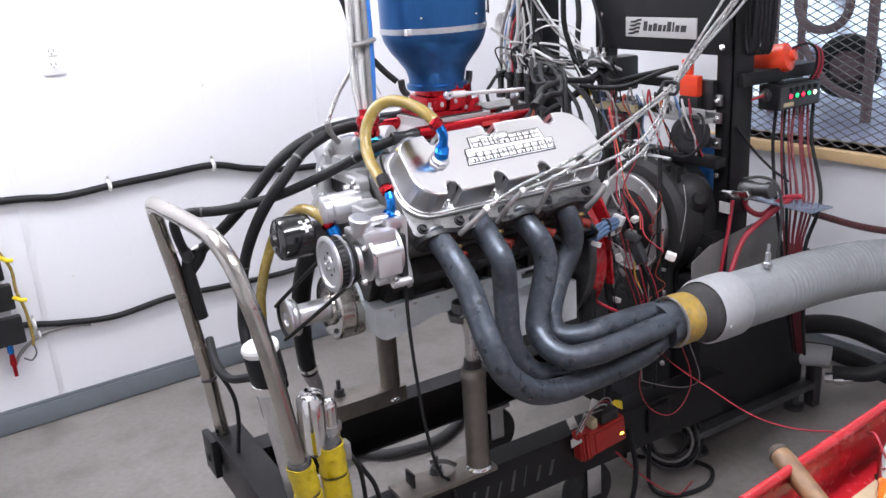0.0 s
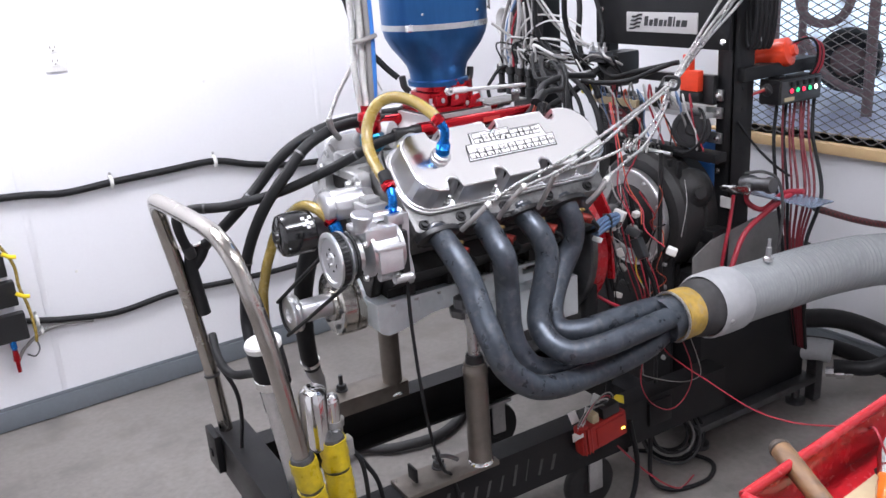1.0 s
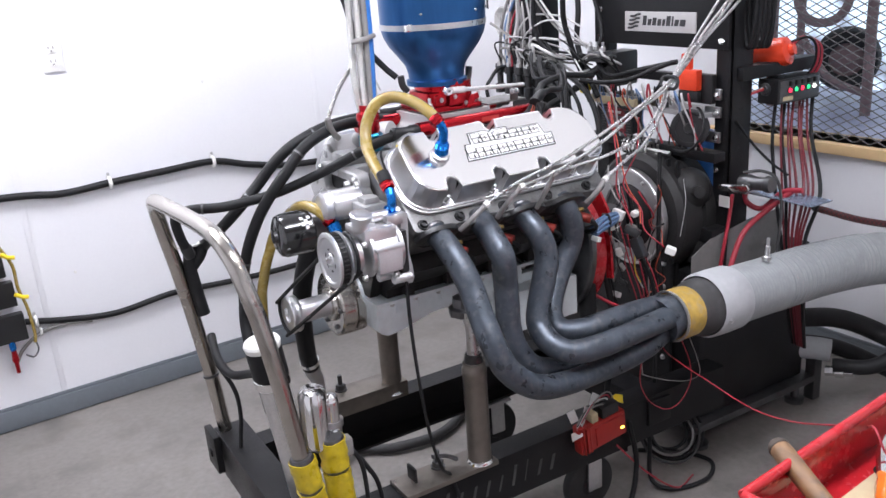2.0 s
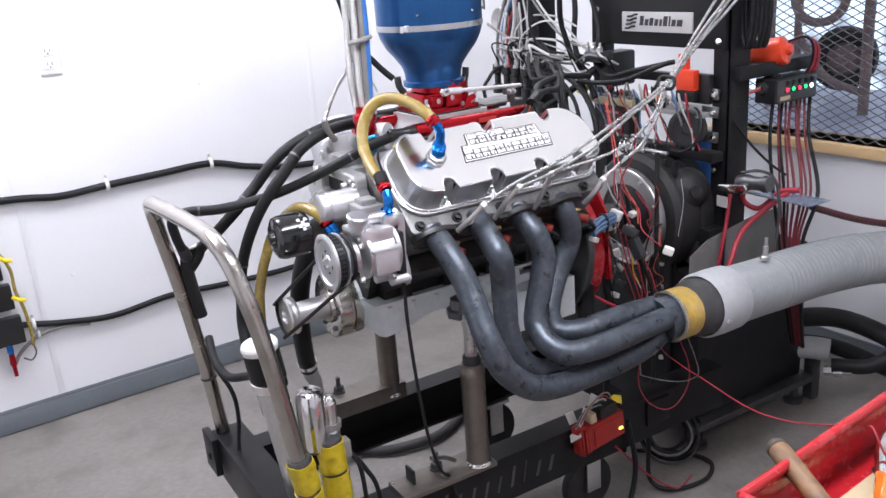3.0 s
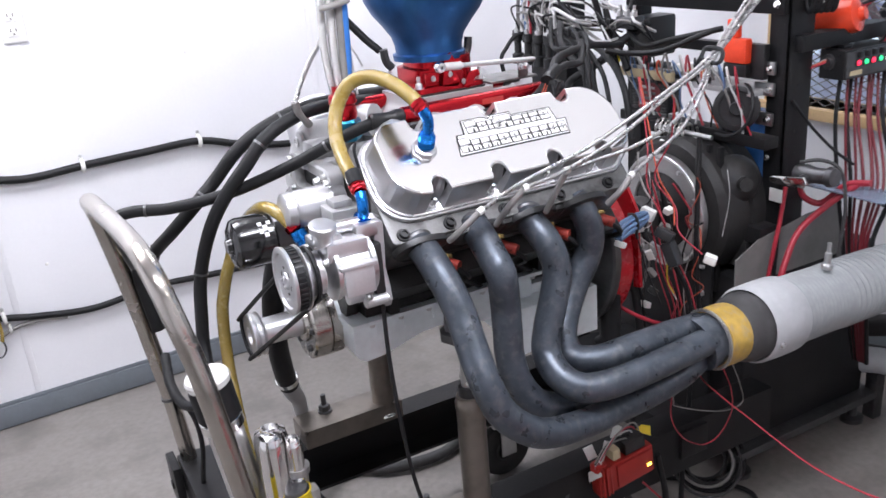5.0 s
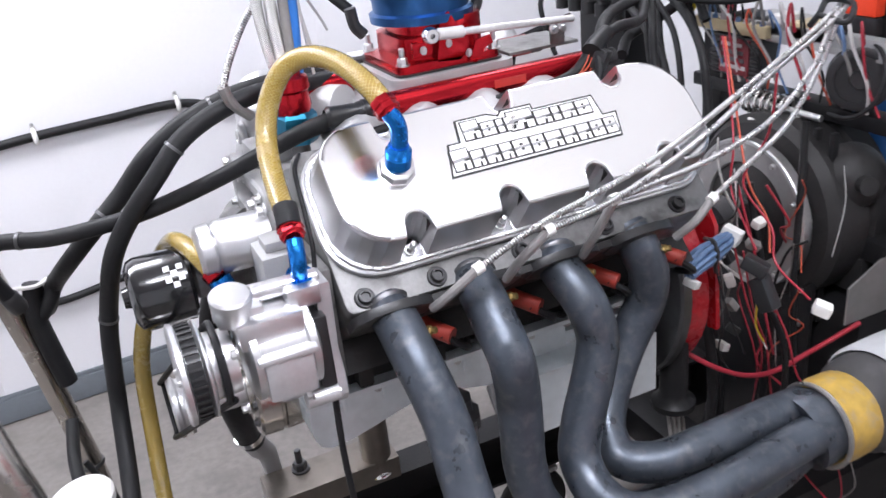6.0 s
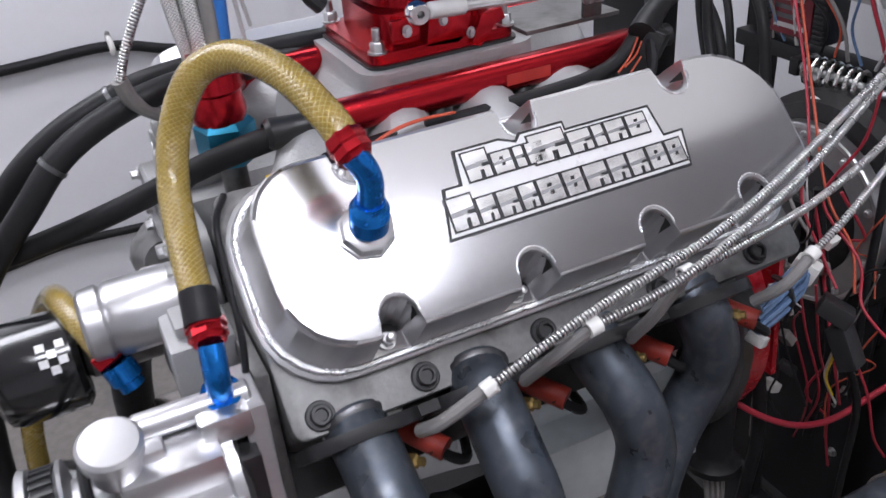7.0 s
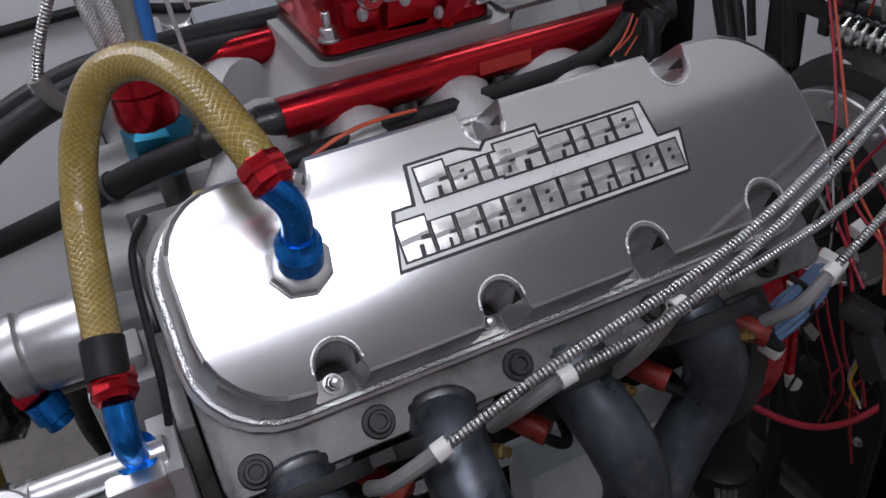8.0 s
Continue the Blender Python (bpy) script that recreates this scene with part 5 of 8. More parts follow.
# vacuum pump on the near front corner
vp = part("vacuum_pump", lathe(B(), (-0.238, 0.022, 0.985), (1, 0, 0), [(0, 0), (0, 0.05), (0.004, 0.058), (0.012, 0.058), (0.014, 0.053), (0.07, 0.053), (0.073, 0.057), (0.082, 0.057), (0.084, 0.05), (0.09, 0.03), (0.09, 0)], 40), billet, engine, "polished billet vacuum pump")
bm = B()
box(bm, (-0.245, -0.02, 1.01), (-0.165, 0.065, 1.045), 0.006)
box(bm, (-0.262, 0.0, 1.035), (-0.205, 0.045, 1.055), 0.006)
part("pump_top", bm, billet, vp)
pl = part("pump_pulley", lathe(B(), (-0.25, 0.022, 0.985), (-1, 0, 0), [(0, 0), (0, 0.04), (0.03, 0.042), (0.034, 0.060), (0.037, 0.061), (0.04, 0.055), (0.058, 0.055), (0.060, 0.062), (0.066, 0.063), (0.068, 0.060), (0.068, 0.052), (0.064, 0.049), (0.062, 0.0)], 48), billet, vp, "bright toothed pulley with a drilled face")
part("tooth_band", lathe(B(), (-0.29, 0.022, 0.985), (-1, 0, 0), [(0.0, 0.054)] + [(0.001 + 0.001 * k, 0.058) for k in range(17)] + [(0.018, 0.054)], 40), rubber, pl)
for i in range(36):
    a = i * math.pi / 18
    part("tooth", box(B(), (-0.0085, -0.0017, -0.001), (0.0085, 0.0017, 0.0018), 0, Matrix.Translation((-0.299, 0.022 + 0.058 * math.cos(a), 0.985 + 0.058 * math.sin(a))) @ Matrix.Rotation(a - math.pi / 2, 4, "X")), black_plastic, pl)
for i in range(6):
    a = i * math.pi / 3 + 0.3
    part("face_hole", lathe(B(), (-0.3125, 0.022 + 0.028 * math.cos(a), 0.985 + 0.028 * math.sin(a)), (-1, 0, 0), [(0, 0), (0, 0.0065), (0.0006, 0.0065), (0.0006, 0)], 12), rubber, pl)
part("hub_cap", lathe(B(), (-0.312, 0.022, 0.985), (-1, 0, 0), [(0, 0.017), (0.003, 0.016), (0.004, 0.013), (0.004, 0)], 24), billet, pl)
for i in range(3):
    a = i * 2.1
    part("screw", bolt(B(), (-0.316, 0.022 + 0.010 * math.cos(a), 0.985 + 0.010 * math.sin(a)), (-1, 0, 0), 0.0032, 0.005), steel, pl)
part("filler_cap", lathe(B(), (-0.243, 0.005, 1.045), (0.05, -0.25, 1), [(0, 0), (0, 0.019), (0.022, 0.019), (0.024, 0.024), (0.036, 0.025), (0.039, 0.022), (0.0395, 0)], 30), billet, vp, "bright round filler cap")
part("outlet_tube", rod(B(), (-0.225, 0.03, 1.058), (-0.13, 0.028, 1.058), 0.012, 16), billet, vp)
part("outlet_block", box(B(), (-0.178, 0.0, 1.035), (-0.135, 0.045, 1.062), 0.006), billet, vp)
for x, y, z in ((-0.172, -0.02, 0.93), (-0.172, 0.06, 0.93), (-0.25, -0.03, 1.02), (-0.25, 0.07, 1.02), (-0.25, -0.02, 0.94)):
    part("screw", bolt(B(), (x, y, z), (-1, 0, 0), 0.006, 0.009), steel, vp)
part("side_cover", box(box(B(), (-0.226, -0.041, 0.945), (-0.166, -0.02, 1.004), 0.006), (-0.232, -0.044, 0.998), (-0.160, -0.02, 1.006), 0.003), tumbled, vp, "pale cast side cover")
for o in (vp, *vp.children_recursive):
    o.data.transform(Matrix.Translation((-0.006, -0.016, 0.006)))
vb = part("pump_bracket", prism(B(), [(-0.012, 1.065), (0.05, 1.065), (0.055, 1.03), (0.025, 1.0), (0.026, 0.96), (0.03, 0.925), (0.022, 0.9), (-0.012, 0.896), (-0.022, 0.91), (-0.018, 0.935), (-0.006, 0.97), (-0.01, 1.02)], Matrix(((0, 0, 1, -0.148), (1, 0, 0, 0), (0, 1, 0, 0), (0, 0, 0, 1))), 0.019, 0.003), tumbled, engine, "milled aluminium pump bracket")
for y, z, l in ((0.0, 0.925, 0.07), (-0.025, 0.92, 0.045)):
    part("spacer", rod(B(), (-0.142 - l, y, z), (-0.142, y, z), 0.011, 14), tumbled, vb)
part("back_plate", box(B(), (-0.128, 0.03, 0.90), (-0.114, 0.16, 1.06), 0.004), cast, engine)
for y, z in ((-0.028, 0.92), (0.02, 1.05), (0.035, 1.04)):
    part("screw", bolt(B(), (-0.142, y, z), (-1, 0, 0), 0.007, 0.009), steel, vb)

# water pump, canister filter and front castings
wp = part("water_pump", lathe(B(), (-0.25, 0.20, 1.055), (1, 0, 0.0), [(0, 0), (0, 0.03), (0.004, 0.036), (0.02, 0.038), (0.024, 0.034), (0.03, 0.038), (0.1, 0.038), (0.105, 0.034), (0.13, 0.03), (0.13, 0)], 32), billet, engine, "polished electric water pump motor")
bm = B()
prism(bm, [(-0.06, 0.0), (0.02, -0.01), (0.05, 0.03), (0.03, 0.09), (-0.03, 0.10), (-0.065, 0.05)], Matrix(((0, 0, 1, -0.152), (1, 0, 0, 0.24), (0, 1, 0, 1.0), (0, 0, 0, 1))), 0.018, 0.004)
part("pump_flange", bm, cast, wp)
for y, z in ((0.18, 1.10), (0.28, 1.03), (0.24, 1.09)):
    part("screw", bolt(B(), (-0.152, y, z), (-1, 0, 0), 0.0075, 0.012), steel, wp)
for s in (-1, 1):
    part("water_leg", tube(B(), [(-0.15, YC + s * 0.05, 1.02), (-0.16, YC + s * 0.12, 1.0), (-0.135, YC + s * 0.17, 1.0), (-0.11, YC + s * 0.18, 1.01)], 0.027, 14), cast, wp)
fil = part("oil_filter", lathe(B(), (-0.262, 0.255, 0.992), (-1, 0, 0.0), [(0, 0.03), (0, 0.046), (0.006, 0.054), (0.07, 0.054), (0.08, 0.050), (0.087, 0.038), (0.087, 0.016), (0.096, 0.014), (0.096, 0)], 32), gloss_black, engine, "black canister filter with white chequered mark")
part("filter_neck", rod(B(), (-0.262, 0.255, 0.992), (-0.15, 0.26, 0.99), 0.028, 20), cast, fil)
for i in range(3):
    for j in range(4):
        if (i + j) % 2 == 0:
            a = 2.25 + 0.15 * j
            part("filter_mark", box(B(), (-0.0085, -0.004, -0.001), (0.0, 0.0042, 0.001), 0, Matrix.Translation((-0.272 - 0.009 * i, 0.255 + 0.0545 * math.sin(a + 1.57), 0.992 - 0.0545 * math.cos(a + 1.57))) @ Matrix.Rotation(a + 1.57, 4, "X")), logo_white, fil)
part("idler", lathe(B(), (-0.152, 0.278, 1.017), (-1, 0, 0), [(0, 0), (0, 0.034), (0.005, 0.036), (0.03, 0.036), (0.034, 0.03), (0.034, 0)], 28), chrome, engine)
part("thermostat_housing", box(box(B(), (-0.12, 0.27, 1.06), (-0.05, 0.40, 1.12), 0.012), (-0.135, 0.30, 1.10), (-0.07, 0.37, 1.15), 0.012), cast_light, engine)
part("crossover", loft(B(), [(0.0, round_rect(0.195, 1.026, 0.425, 1.118, 0.02)), (0.03, round_rect(0.195, 1.026, 0.425, 1.118, 0.02)), (0.034, round_rect(0.199, 1.03, 0.421, 1.114, 0.018)), (0.034, round_rect(0.222, 1.046, 0.40, 1.096, 0.012)), (0.012, round_rect(0.224, 1.048, 0.398, 1.094, 0.012))], Matrix(((0, 0, -1, -0.115), (1, 0, 0, 0), (0, 1, 0, 0), (0, 0, 0, 1)))), cast_light, engine, "light cast crossover with a slotted port")
# black patch on the slot floor stands in for the dark inside the port
part("front_port", prism(B(), round_rect(0.226, 1.05, 0.396, 1.092, 0.011), Matrix(((0, 0, -1, -0.1275), (1, 0, 0, 0), (0, 1, 0, 0), (0, 0, 0, 1))), 0.001), rubber, engine)
for y, z in ((0.21, 1.038), (0.41, 1.038), (0.41, 1.106), (0.21, 1.106), (0.31, 1.107)):
    part("screw", bolt(B(), (-0.15, y, z), (-1, 0, 0), 0.006, 0.009), steel, engine)
part("side_block", box(box(B(), (-0.185, 0.095, 1.0), (-0.125, 0.165, 1.066), 0.006), (-0.175, 0.11, 1.066), (-0.135, 0.15, 1.08), 0.004), cast_light, engine, "light cast bracket block")
part("head_end", flipped(prism(B(), round_rect(0.72, 0.618, 0.93, 0.715, 0.014, 3), Matrix(((0, 0, -1, -0.113), (R2, -R2, 0, 0), (R2, R2, 0, 0), (0, 0, 0, 1))), 0.008, 0.003)), cast_light, engine)
for u, v in ((0.74, 0.64), (0.83, 0.635), (0.91, 0.64), (0.78, 0.70), (0.90, 0.70)):
    part("core_plug", flipped(lathe(B(), (-0.121, R2 * (u - v), R2 * (u + v)), (-1, 0, 0), [(0, 0), (0, 0.012), (0.003, 0.012), (0.004, 0.008), (0.001, 0.007), (0.001, 0)], 16)), steel, engine)
for k, (y, z) in enumerate(((0.33, 1.0), (0.245, 0.985), (0.28, 1.02))):
    part("front_bolt", bolt(B(), (-0.152, y, z), (-1, 0, 0), 0.008, 0.012), steel, engine)

# intake manifold
man = part("intake_manifold", section(B(), [(YC - 0.14, 1.045), (YC + 0.14, 1.045), (YC + 0.15, 1.075), (YC + 0.06, 1.10), (YC - 0.06, 1.10), (YC - 0.15, 1.075)], -0.10, 0.455, 0.008), cast_light, engine, "sand cast aluminium intake manifold")
bm = B()
loft(bm, [(1.08, round_rect(-0.02, YC - 0.12, 0.36, YC + 0.12, 0.05)), (1.15, round_rect(0.03, YC - 0.08, 0.33, YC + 0.125, 0.04)), (1.195, round_rect(0.07, YC - 0.06, 0.29, YC + 0.115, 0.03)), (1.205, round_rect(0.075, YC - 0.065, 0.28, YC + 0.12, 0.025)), (1.222, round_rect(0.075, YC - 0.065, 0.28, YC + 0.12, 0.025))], Matrix.Identity(4))
part("plenum", bm, cast_light, man)
for s in (-1, 1):
    for x0, x1 in ((0.03, -0.04), (0.10, 0.09), (0.19, 0.20), (0.26, 0.33)):
        part("runner", tube(B(), [(x0, YC + s * 0.05, 1.17), ((x0 + x1) / 2, YC + s * 0.10, 1.165), (x1, YC + s * 0.145, 1.12), (x1, YC + s * 0.165, 1.07)], 0.036, 16, 6, 0.03), cast_light, man)
# throttle body
tb = part("throttle_body", loft(B(), [(1.226, round_rect(0.03, YC - 0.09, 0.235, YC + 0.09, 0.018)), (1.238, round_rect(0.03, YC - 0.09, 0.235, YC + 0.09, 0.018)), (1.24, round_rect(0.05, YC - 0.075, 0.215, YC + 0.075, 0.03)), (1.272, round_rect(0.05, YC - 0.075, 0.215, YC + 0.075, 0.03)), (1.275, round_rect(0.06, YC - 0.08, 0.225, YC + 0.08, 0.06)), (1.295, round_rect(0.06, YC - 0.08, 0.225, YC + 0.08, 0.06))], Matrix.Identity(4)), red_anod, engine, "red anodised four-barrel throttle body")
part("base_gasket", loft(B(), [(1.2225, round_rect(0.026, YC - 0.094, 0.239, YC + 0.094, 0.018)), (1.2255, round_rect(0.026, YC - 0.094, 0.239, YC + 0.094, 0.018))], Matrix.Identity(4)), black_plastic, tb)
for x in (0.042, 0.223):
    for y in (YC - 0.08, YC + 0.08):
        bm = B()
        hexnut(bm, (x, y, 1.239), (0, 0, 1), 0.0095, 0.011)
        rod(bm, (x, y, 1.249), (x, y, 1.264), 0.005, 10)
        lathe(bm, (x, y, 1.238), (0, 0, 1), [(0, 0.013), (0.002, 0.013), (0.002, 0)], 14)
        part("mounting_nut", bm, steel, tb)
YT = YC - 0.083
TBM = Matrix(((1, 0, 0, 0), (0, 0, -1, YT), (0, 1, 0, 0), (0, 0, 0, 1)))
part("throttle_lever", prism(B(), [(0.105, 1.235), (0.15, 1.232), (0.175, 1.25), (0.165, 1.27), (0.15, 1.285), (0.135, 1.305), (0.118, 1.30), (0.112, 1.27)], TBM, 0.007, 0.001), red_anod, tb)
part("throttle_lever", prism(B(), [(0.165, 1.228), (0.178, 1.225), (0.20, 1.245), (0.215, 1.25), (0.21, 1.262), (0.18, 1.258)], TBM @ Matrix.Translation((0, 0, 0.008)), 0.006, 0.001), red_anod, tb)
part("bleed_cover", box(B(), (0.062, YC - 0.085, 1.245), (0.10, YC - 0.074, 1.268), 0.003), red_anod, tb)
for x, z in ((0.13, 1.26), (0.168, 1.24), (0.195, 1.25), (0.08, 1.256)):
    part("screw", bolt(B(), (x, YT - 0.006, z), (0, -1, 0), 0.005, 0.006), steel, tb)
link = part("throttle_linkage", rod(B(), (0.125, YT - 0.018, 1.283), (0.36, YT - 0.018, 1.268), 0.0055, 12), steel, tb, "bright threaded throttle rod")
part("rod_end", lathe(B(), (0.122, YT - 0.028, 1.283), (0, 1, 0), [(0, 0.004), (0, 0.0095), (0.004, 0.012), (0.012, 0.012), (0.016, 0.0095), (0.016, 0.004)], 20), chrome, link)
part("rod_sleeve", rod(B(), (0.134, YT - 0.018, 1.2825), (0.175, YT - 0.018, 1.28), 0.0085, 14), white_wire, link)
part("linkage_bracket", box(box(B(), (0.25, YC - 0.09, 1.222), (0.40, YC + 0.02, 1.227), 0.001), (0.34, YC - 0.09, 1.227), (0.37, YC - 0.085, 1.262), 0.001), cast, tb)
for x in (0.345, 0.362):
    part("screw", bolt(B(), (x, YC - 0.09, 1.25), (0, -1, 0), 0.006, 0.012), steel, tb)

SEAT = Matrix.Translation((0.175, 0.318, 0)) @ Matrix.Diagonal((0.83, 0.875, 1, 1)) @ Matrix.Translation((-0.1325, -YC, 0))
for o in (tb, *tb.children_recursive):
    o.data.transform(Matrix.Translation((0.006, 0.014, 0.001)) if o == link or o.parent == link else SEAT)

# fuel rails
for s in (-1, 1):
    y = YC + s * 0.09
    rl = part("fuel_rail", section(B(), round_rect(y - 0.016, 1.183, y + 0.016, 1.217, 0.013, 5), 0.032 if s < 0 else -0.05, 0.385, 0.002), red_anod, engine, "red anodised fuel rail")
    part("rail_fitting", lathe(B(), (0.033, y, 1.2), (-1, 0, 0), [(0, 0.012), (0.006, 0.012), (0.006, 0.016), (0.02, 0.016), (0.02, 0.013), (0.024, 0.015), (0.028, 0.013), (0.05, 0.014), (0.07, 0.016), (0.075, 0.012)], 14), black_plastic, rl)
    part("rail_fitting", lathe(B(), (0.385, y, 1.2), (1, 0, 0), [(0, 0.012), (0.006, 0.012), (0.006, 0.017), (0.022, 0.017), (0.024, 0.013), (0.05, 0.013), (0.05, 0)], 14), black_plastic, rl)
    part("rail_print", box(B(), (0.215, y + s * 0.0162 - 0.0004, 1.194), (0.268, y + s * 0.0162 + 0.0004, 1.206), 0), red_plastic, rl)
    for x in (-0.02, 0.1, 0.2, 0.31):
        part("injector", lathe(B(), (x + 0.04, y, 1.185), (0, s * 0.5, -1), [(0, 0), (0, 0.01), (0.02, 0.012), (0.035, 0.009), (0.07, 0.008), (0.07, 0)], 12), black_plastic, rl)
    part("rail_stand", box(B(), (0.14, y - 0.006, 1.12), (0.155, y + 0.006, 1.185), 0.002), billet, rl)

# airbell above the throttle body
bell = thing("air_bell", (0.167, 0.318, 1.290), "polished blue spun aluminium airflow bell with clamp band", "air bell")
bc = (0.167, 0.318, 1.290)
part("bell", lathe(B(), bc, (0, 0, 1), [(0, 0.07), (0.0, 0.079), (0.012, 0.08), (0.015, 0.073), (0.03, 0.074), (0.05, 0.08), (0.075, 0.098), (0.10, 0.118), (0.125, 0.131), (0.14, 0.135), (0.16, 0.137), (0.30, 0.139), (0.55, 0.141), (0.55, 0.13), (0.16, 0.13)], 64), bell_blue, bell, "", 50)
cb = part("clamp_band", lathe(B(), (bc[0], bc[1], 1.436), (0, 0, 1), [(0, 0.1355), (0, 0.1385), (0.014, 0.139), (0.014, 0.136)], 64), steel, bell, "bright steel clamp band")
part("clamp_screw", box(B(), (bc[0] - 0.125, bc[1] - 0.083, 1.434), (bc[0] - 0.095, bc[1] - 0.068, 1.452), 0.003, None), chrome, cb)
for a in (-2.3, -1.2, -0.5):
    part("rivet", lathe(B(), (bc[0] + 0.1385 * math.cos(a), bc[1] + 0.1385 * math.sin(a), 1.475), (math.cos(a), math.sin(a), 0), [(0, 0), (0, 0.004), (0.002, 0.003), (0.003, 0)], 10), chrome, bell)
mk = part("badge", box(B(), (-0.03, -0.001, -0.03), (0.03, 0.001, 0.035), 0.002, Matrix.Translation((bc[0] + 0.125, bc[1] - 0.0705, 1.50)) @ Matrix.Rotation(radians(60), 4, "Z")), logo_black, bell, "small black and white badge")
for i in range(3):
    part("badge_bar", box(B(), (-0.024, -0.0018, -0.022 + 0.018 * i), (0.024, -0.0006, -0.012 + 0.018 * i), 0, Matrix.Translation((bc[0] + 0.125, bc[1] - 0.0705, 1.50)) @ Matrix.Rotation(radians(60), 4, "Z")), logo_white, mk)
for x, s in ((0.06, -1), (0.235, 1)):
    part("bell_clip", tube(B(), [(x, bc[1] - 0.03, 1.285), (x + s * 0.012, bc[1] - 0.03, 1.30), (x + s * 0.016, bc[1] - 0.03, 1.325)], 0.009, 10), black_plastic, bell)

# ---- exhaust header ----
hdr = thing("exhaust_header", (0.25, -0.15, 0.56), "dark coated four-tube exhaust header merging into one collector", "exhaust header")
ports = (-0.057, 0.068, 0.195, 0.322)
bm = B()
wave = [(-0.105 + 0.012 * i, 0.727 + 0.014 * max(math.cos((-0.105 + 0.012 * i - q) * 45) if abs(-0.105 + 0.012 * i - q) < 0.035 else 0 for q in ports)) for i in range(41)]
prism(bm, [(-0.105, 0.69), (-0.08, 0.668), (0.36, 0.668), (0.375, 0.69)] + wave[::-1], Matrix(((1, 0, 0, 0), (0, -R2, -R2, 0.7005 * R2), (0, R2, -R2, 0.7005 * R2), (0, 0, 0, 1))), 0.010, 0.0)
part("flange", bm, black_cast, hdr)
T1 = [(-0.057, 0.004, 1.0), (-0.055, -0.03, 0.987), (-0.054, -0.072, 0.962), (-0.048, -0.105, 0.926), (-0.043, -0.13, 0.885), (-0.046, -0.165, 0.838), (-0.044, -0.205, 0.78), (-0.018, -0.222, 0.714), (0.056, -0.22, 0.65), (0.161, -0.196, 0.614), (0.273, -0.173, 0.598), (0.381, -0.16, 0.594), (0.47, -0.154, 0.604), (0.53, -0.152, 0.628), (0.585, -0.152, 0.638)]
T2 = [(0.068, 0.004, 1.005), (0.062, -0.03, 0.998), (0.06, -0.078, 0.965), (0.062, -0.104, 0.932), (0.073, -0.094, 0.868), (0.072, -0.098, 0.81), (0.073, -0.1, 0.755), (0.085, -0.11, 0.695), (0.125, -0.125, 0.64), (0.21, -0.125, 0.615), (0.37, -0.112, 0.614), (0.53, -0.122, 0.64), (0.585, -0.128, 0.648)]
T3 = [(0.195, 0.008, 1.003), (0.191, -0.016, 0.988), (0.203, -0.056, 0.95), (0.214, -0.069, 0.896), (0.197, -0.08, 0.844), (0.17, -0.091, 0.781), (0.156, -0.106, 0.738), (0.157, -0.147, 0.706), (0.185, -0.185, 0.686), (0.25, -0.203, 0.684), (0.34, -0.204, 0.686), (0.45, -0.19, 0.683), (0.53, -0.182, 0.682), (0.585, -0.18, 0.684)]
T4 = [(0.322, 0.012, 1.0), (0.326, -0.008, 0.982), (0.345, -0.01, 0.93), (0.345, 0.0, 0.875), (0.307, -0.002, 0.812), (0.265, -0.022, 0.757), (0.235, -0.055, 0.722), (0.232, -0.095, 0.70), (0.27, -0.128, 0.698), (0.34, -0.14, 0.704), (0.45, -0.135, 0.70), (0.55, -0.128, 0.690)]
for q in ports:
    part("port_flange", prism(B(), [(q + 0.060 * math.cos(a) * (1.0 if math.cos(a) * math.sin(a) > 0 else 0.92), 0.714 + 0.034 * math.sin(a)) for a in (k * math.pi / 12 for k in range(24))], Matrix(((1, 0, 0, 0), (0, -R2, -R2, 0.7005 * R2), (0, R2, -R2, 0.7005 * R2), (0, 0, 0, 1))), 0.0125, 0.001), black_plastic, hdr)
for i, T in enumerate((T1, T2, T3, T4)):
    pt = part("primary_tube", tube(B(), T, 0.0298, 22, 8), header_coat, hdr)
    d = (Vector(T[1]) - Vector(T[0])).normalized()
    part("weld_ring", lathe(B(), Vector(T[0]) + d * 0.004, d, [(0, 0.0325), (0.003, 0.0318), (0.006, 0.030)], 22), dark_steel, pt)
    probe_at = Vector(T[1]) + Vector((0.028, -0.012, -0.012))
    part("probe_boss", lathe(B(), probe_at, (0.5, -0.6, 0.2), [(0, 0), (0, 0.0065), (0.011, 0.0065), (0.013, 0.0045), (0.018, 0.0045), (0.018, 0)], 6), brass, pt, "brass probe fitting")
    part("header_bolt", bolt(B(), Vector(T[0]) + Vector((-0.045, 0.005, 0.008)), (0, -R2, -R2), 0.007, 0.012), dark_steel, pt)
part("collector", tube(B(), [(0.518, -0.154, 0.662), (0.535, -0.155, 0.665), (0.565, -0.156, 0.667), (0.61, -0.153, 0.664)], 0.0615, 30, 6, 0.060), header_coat, hdr)

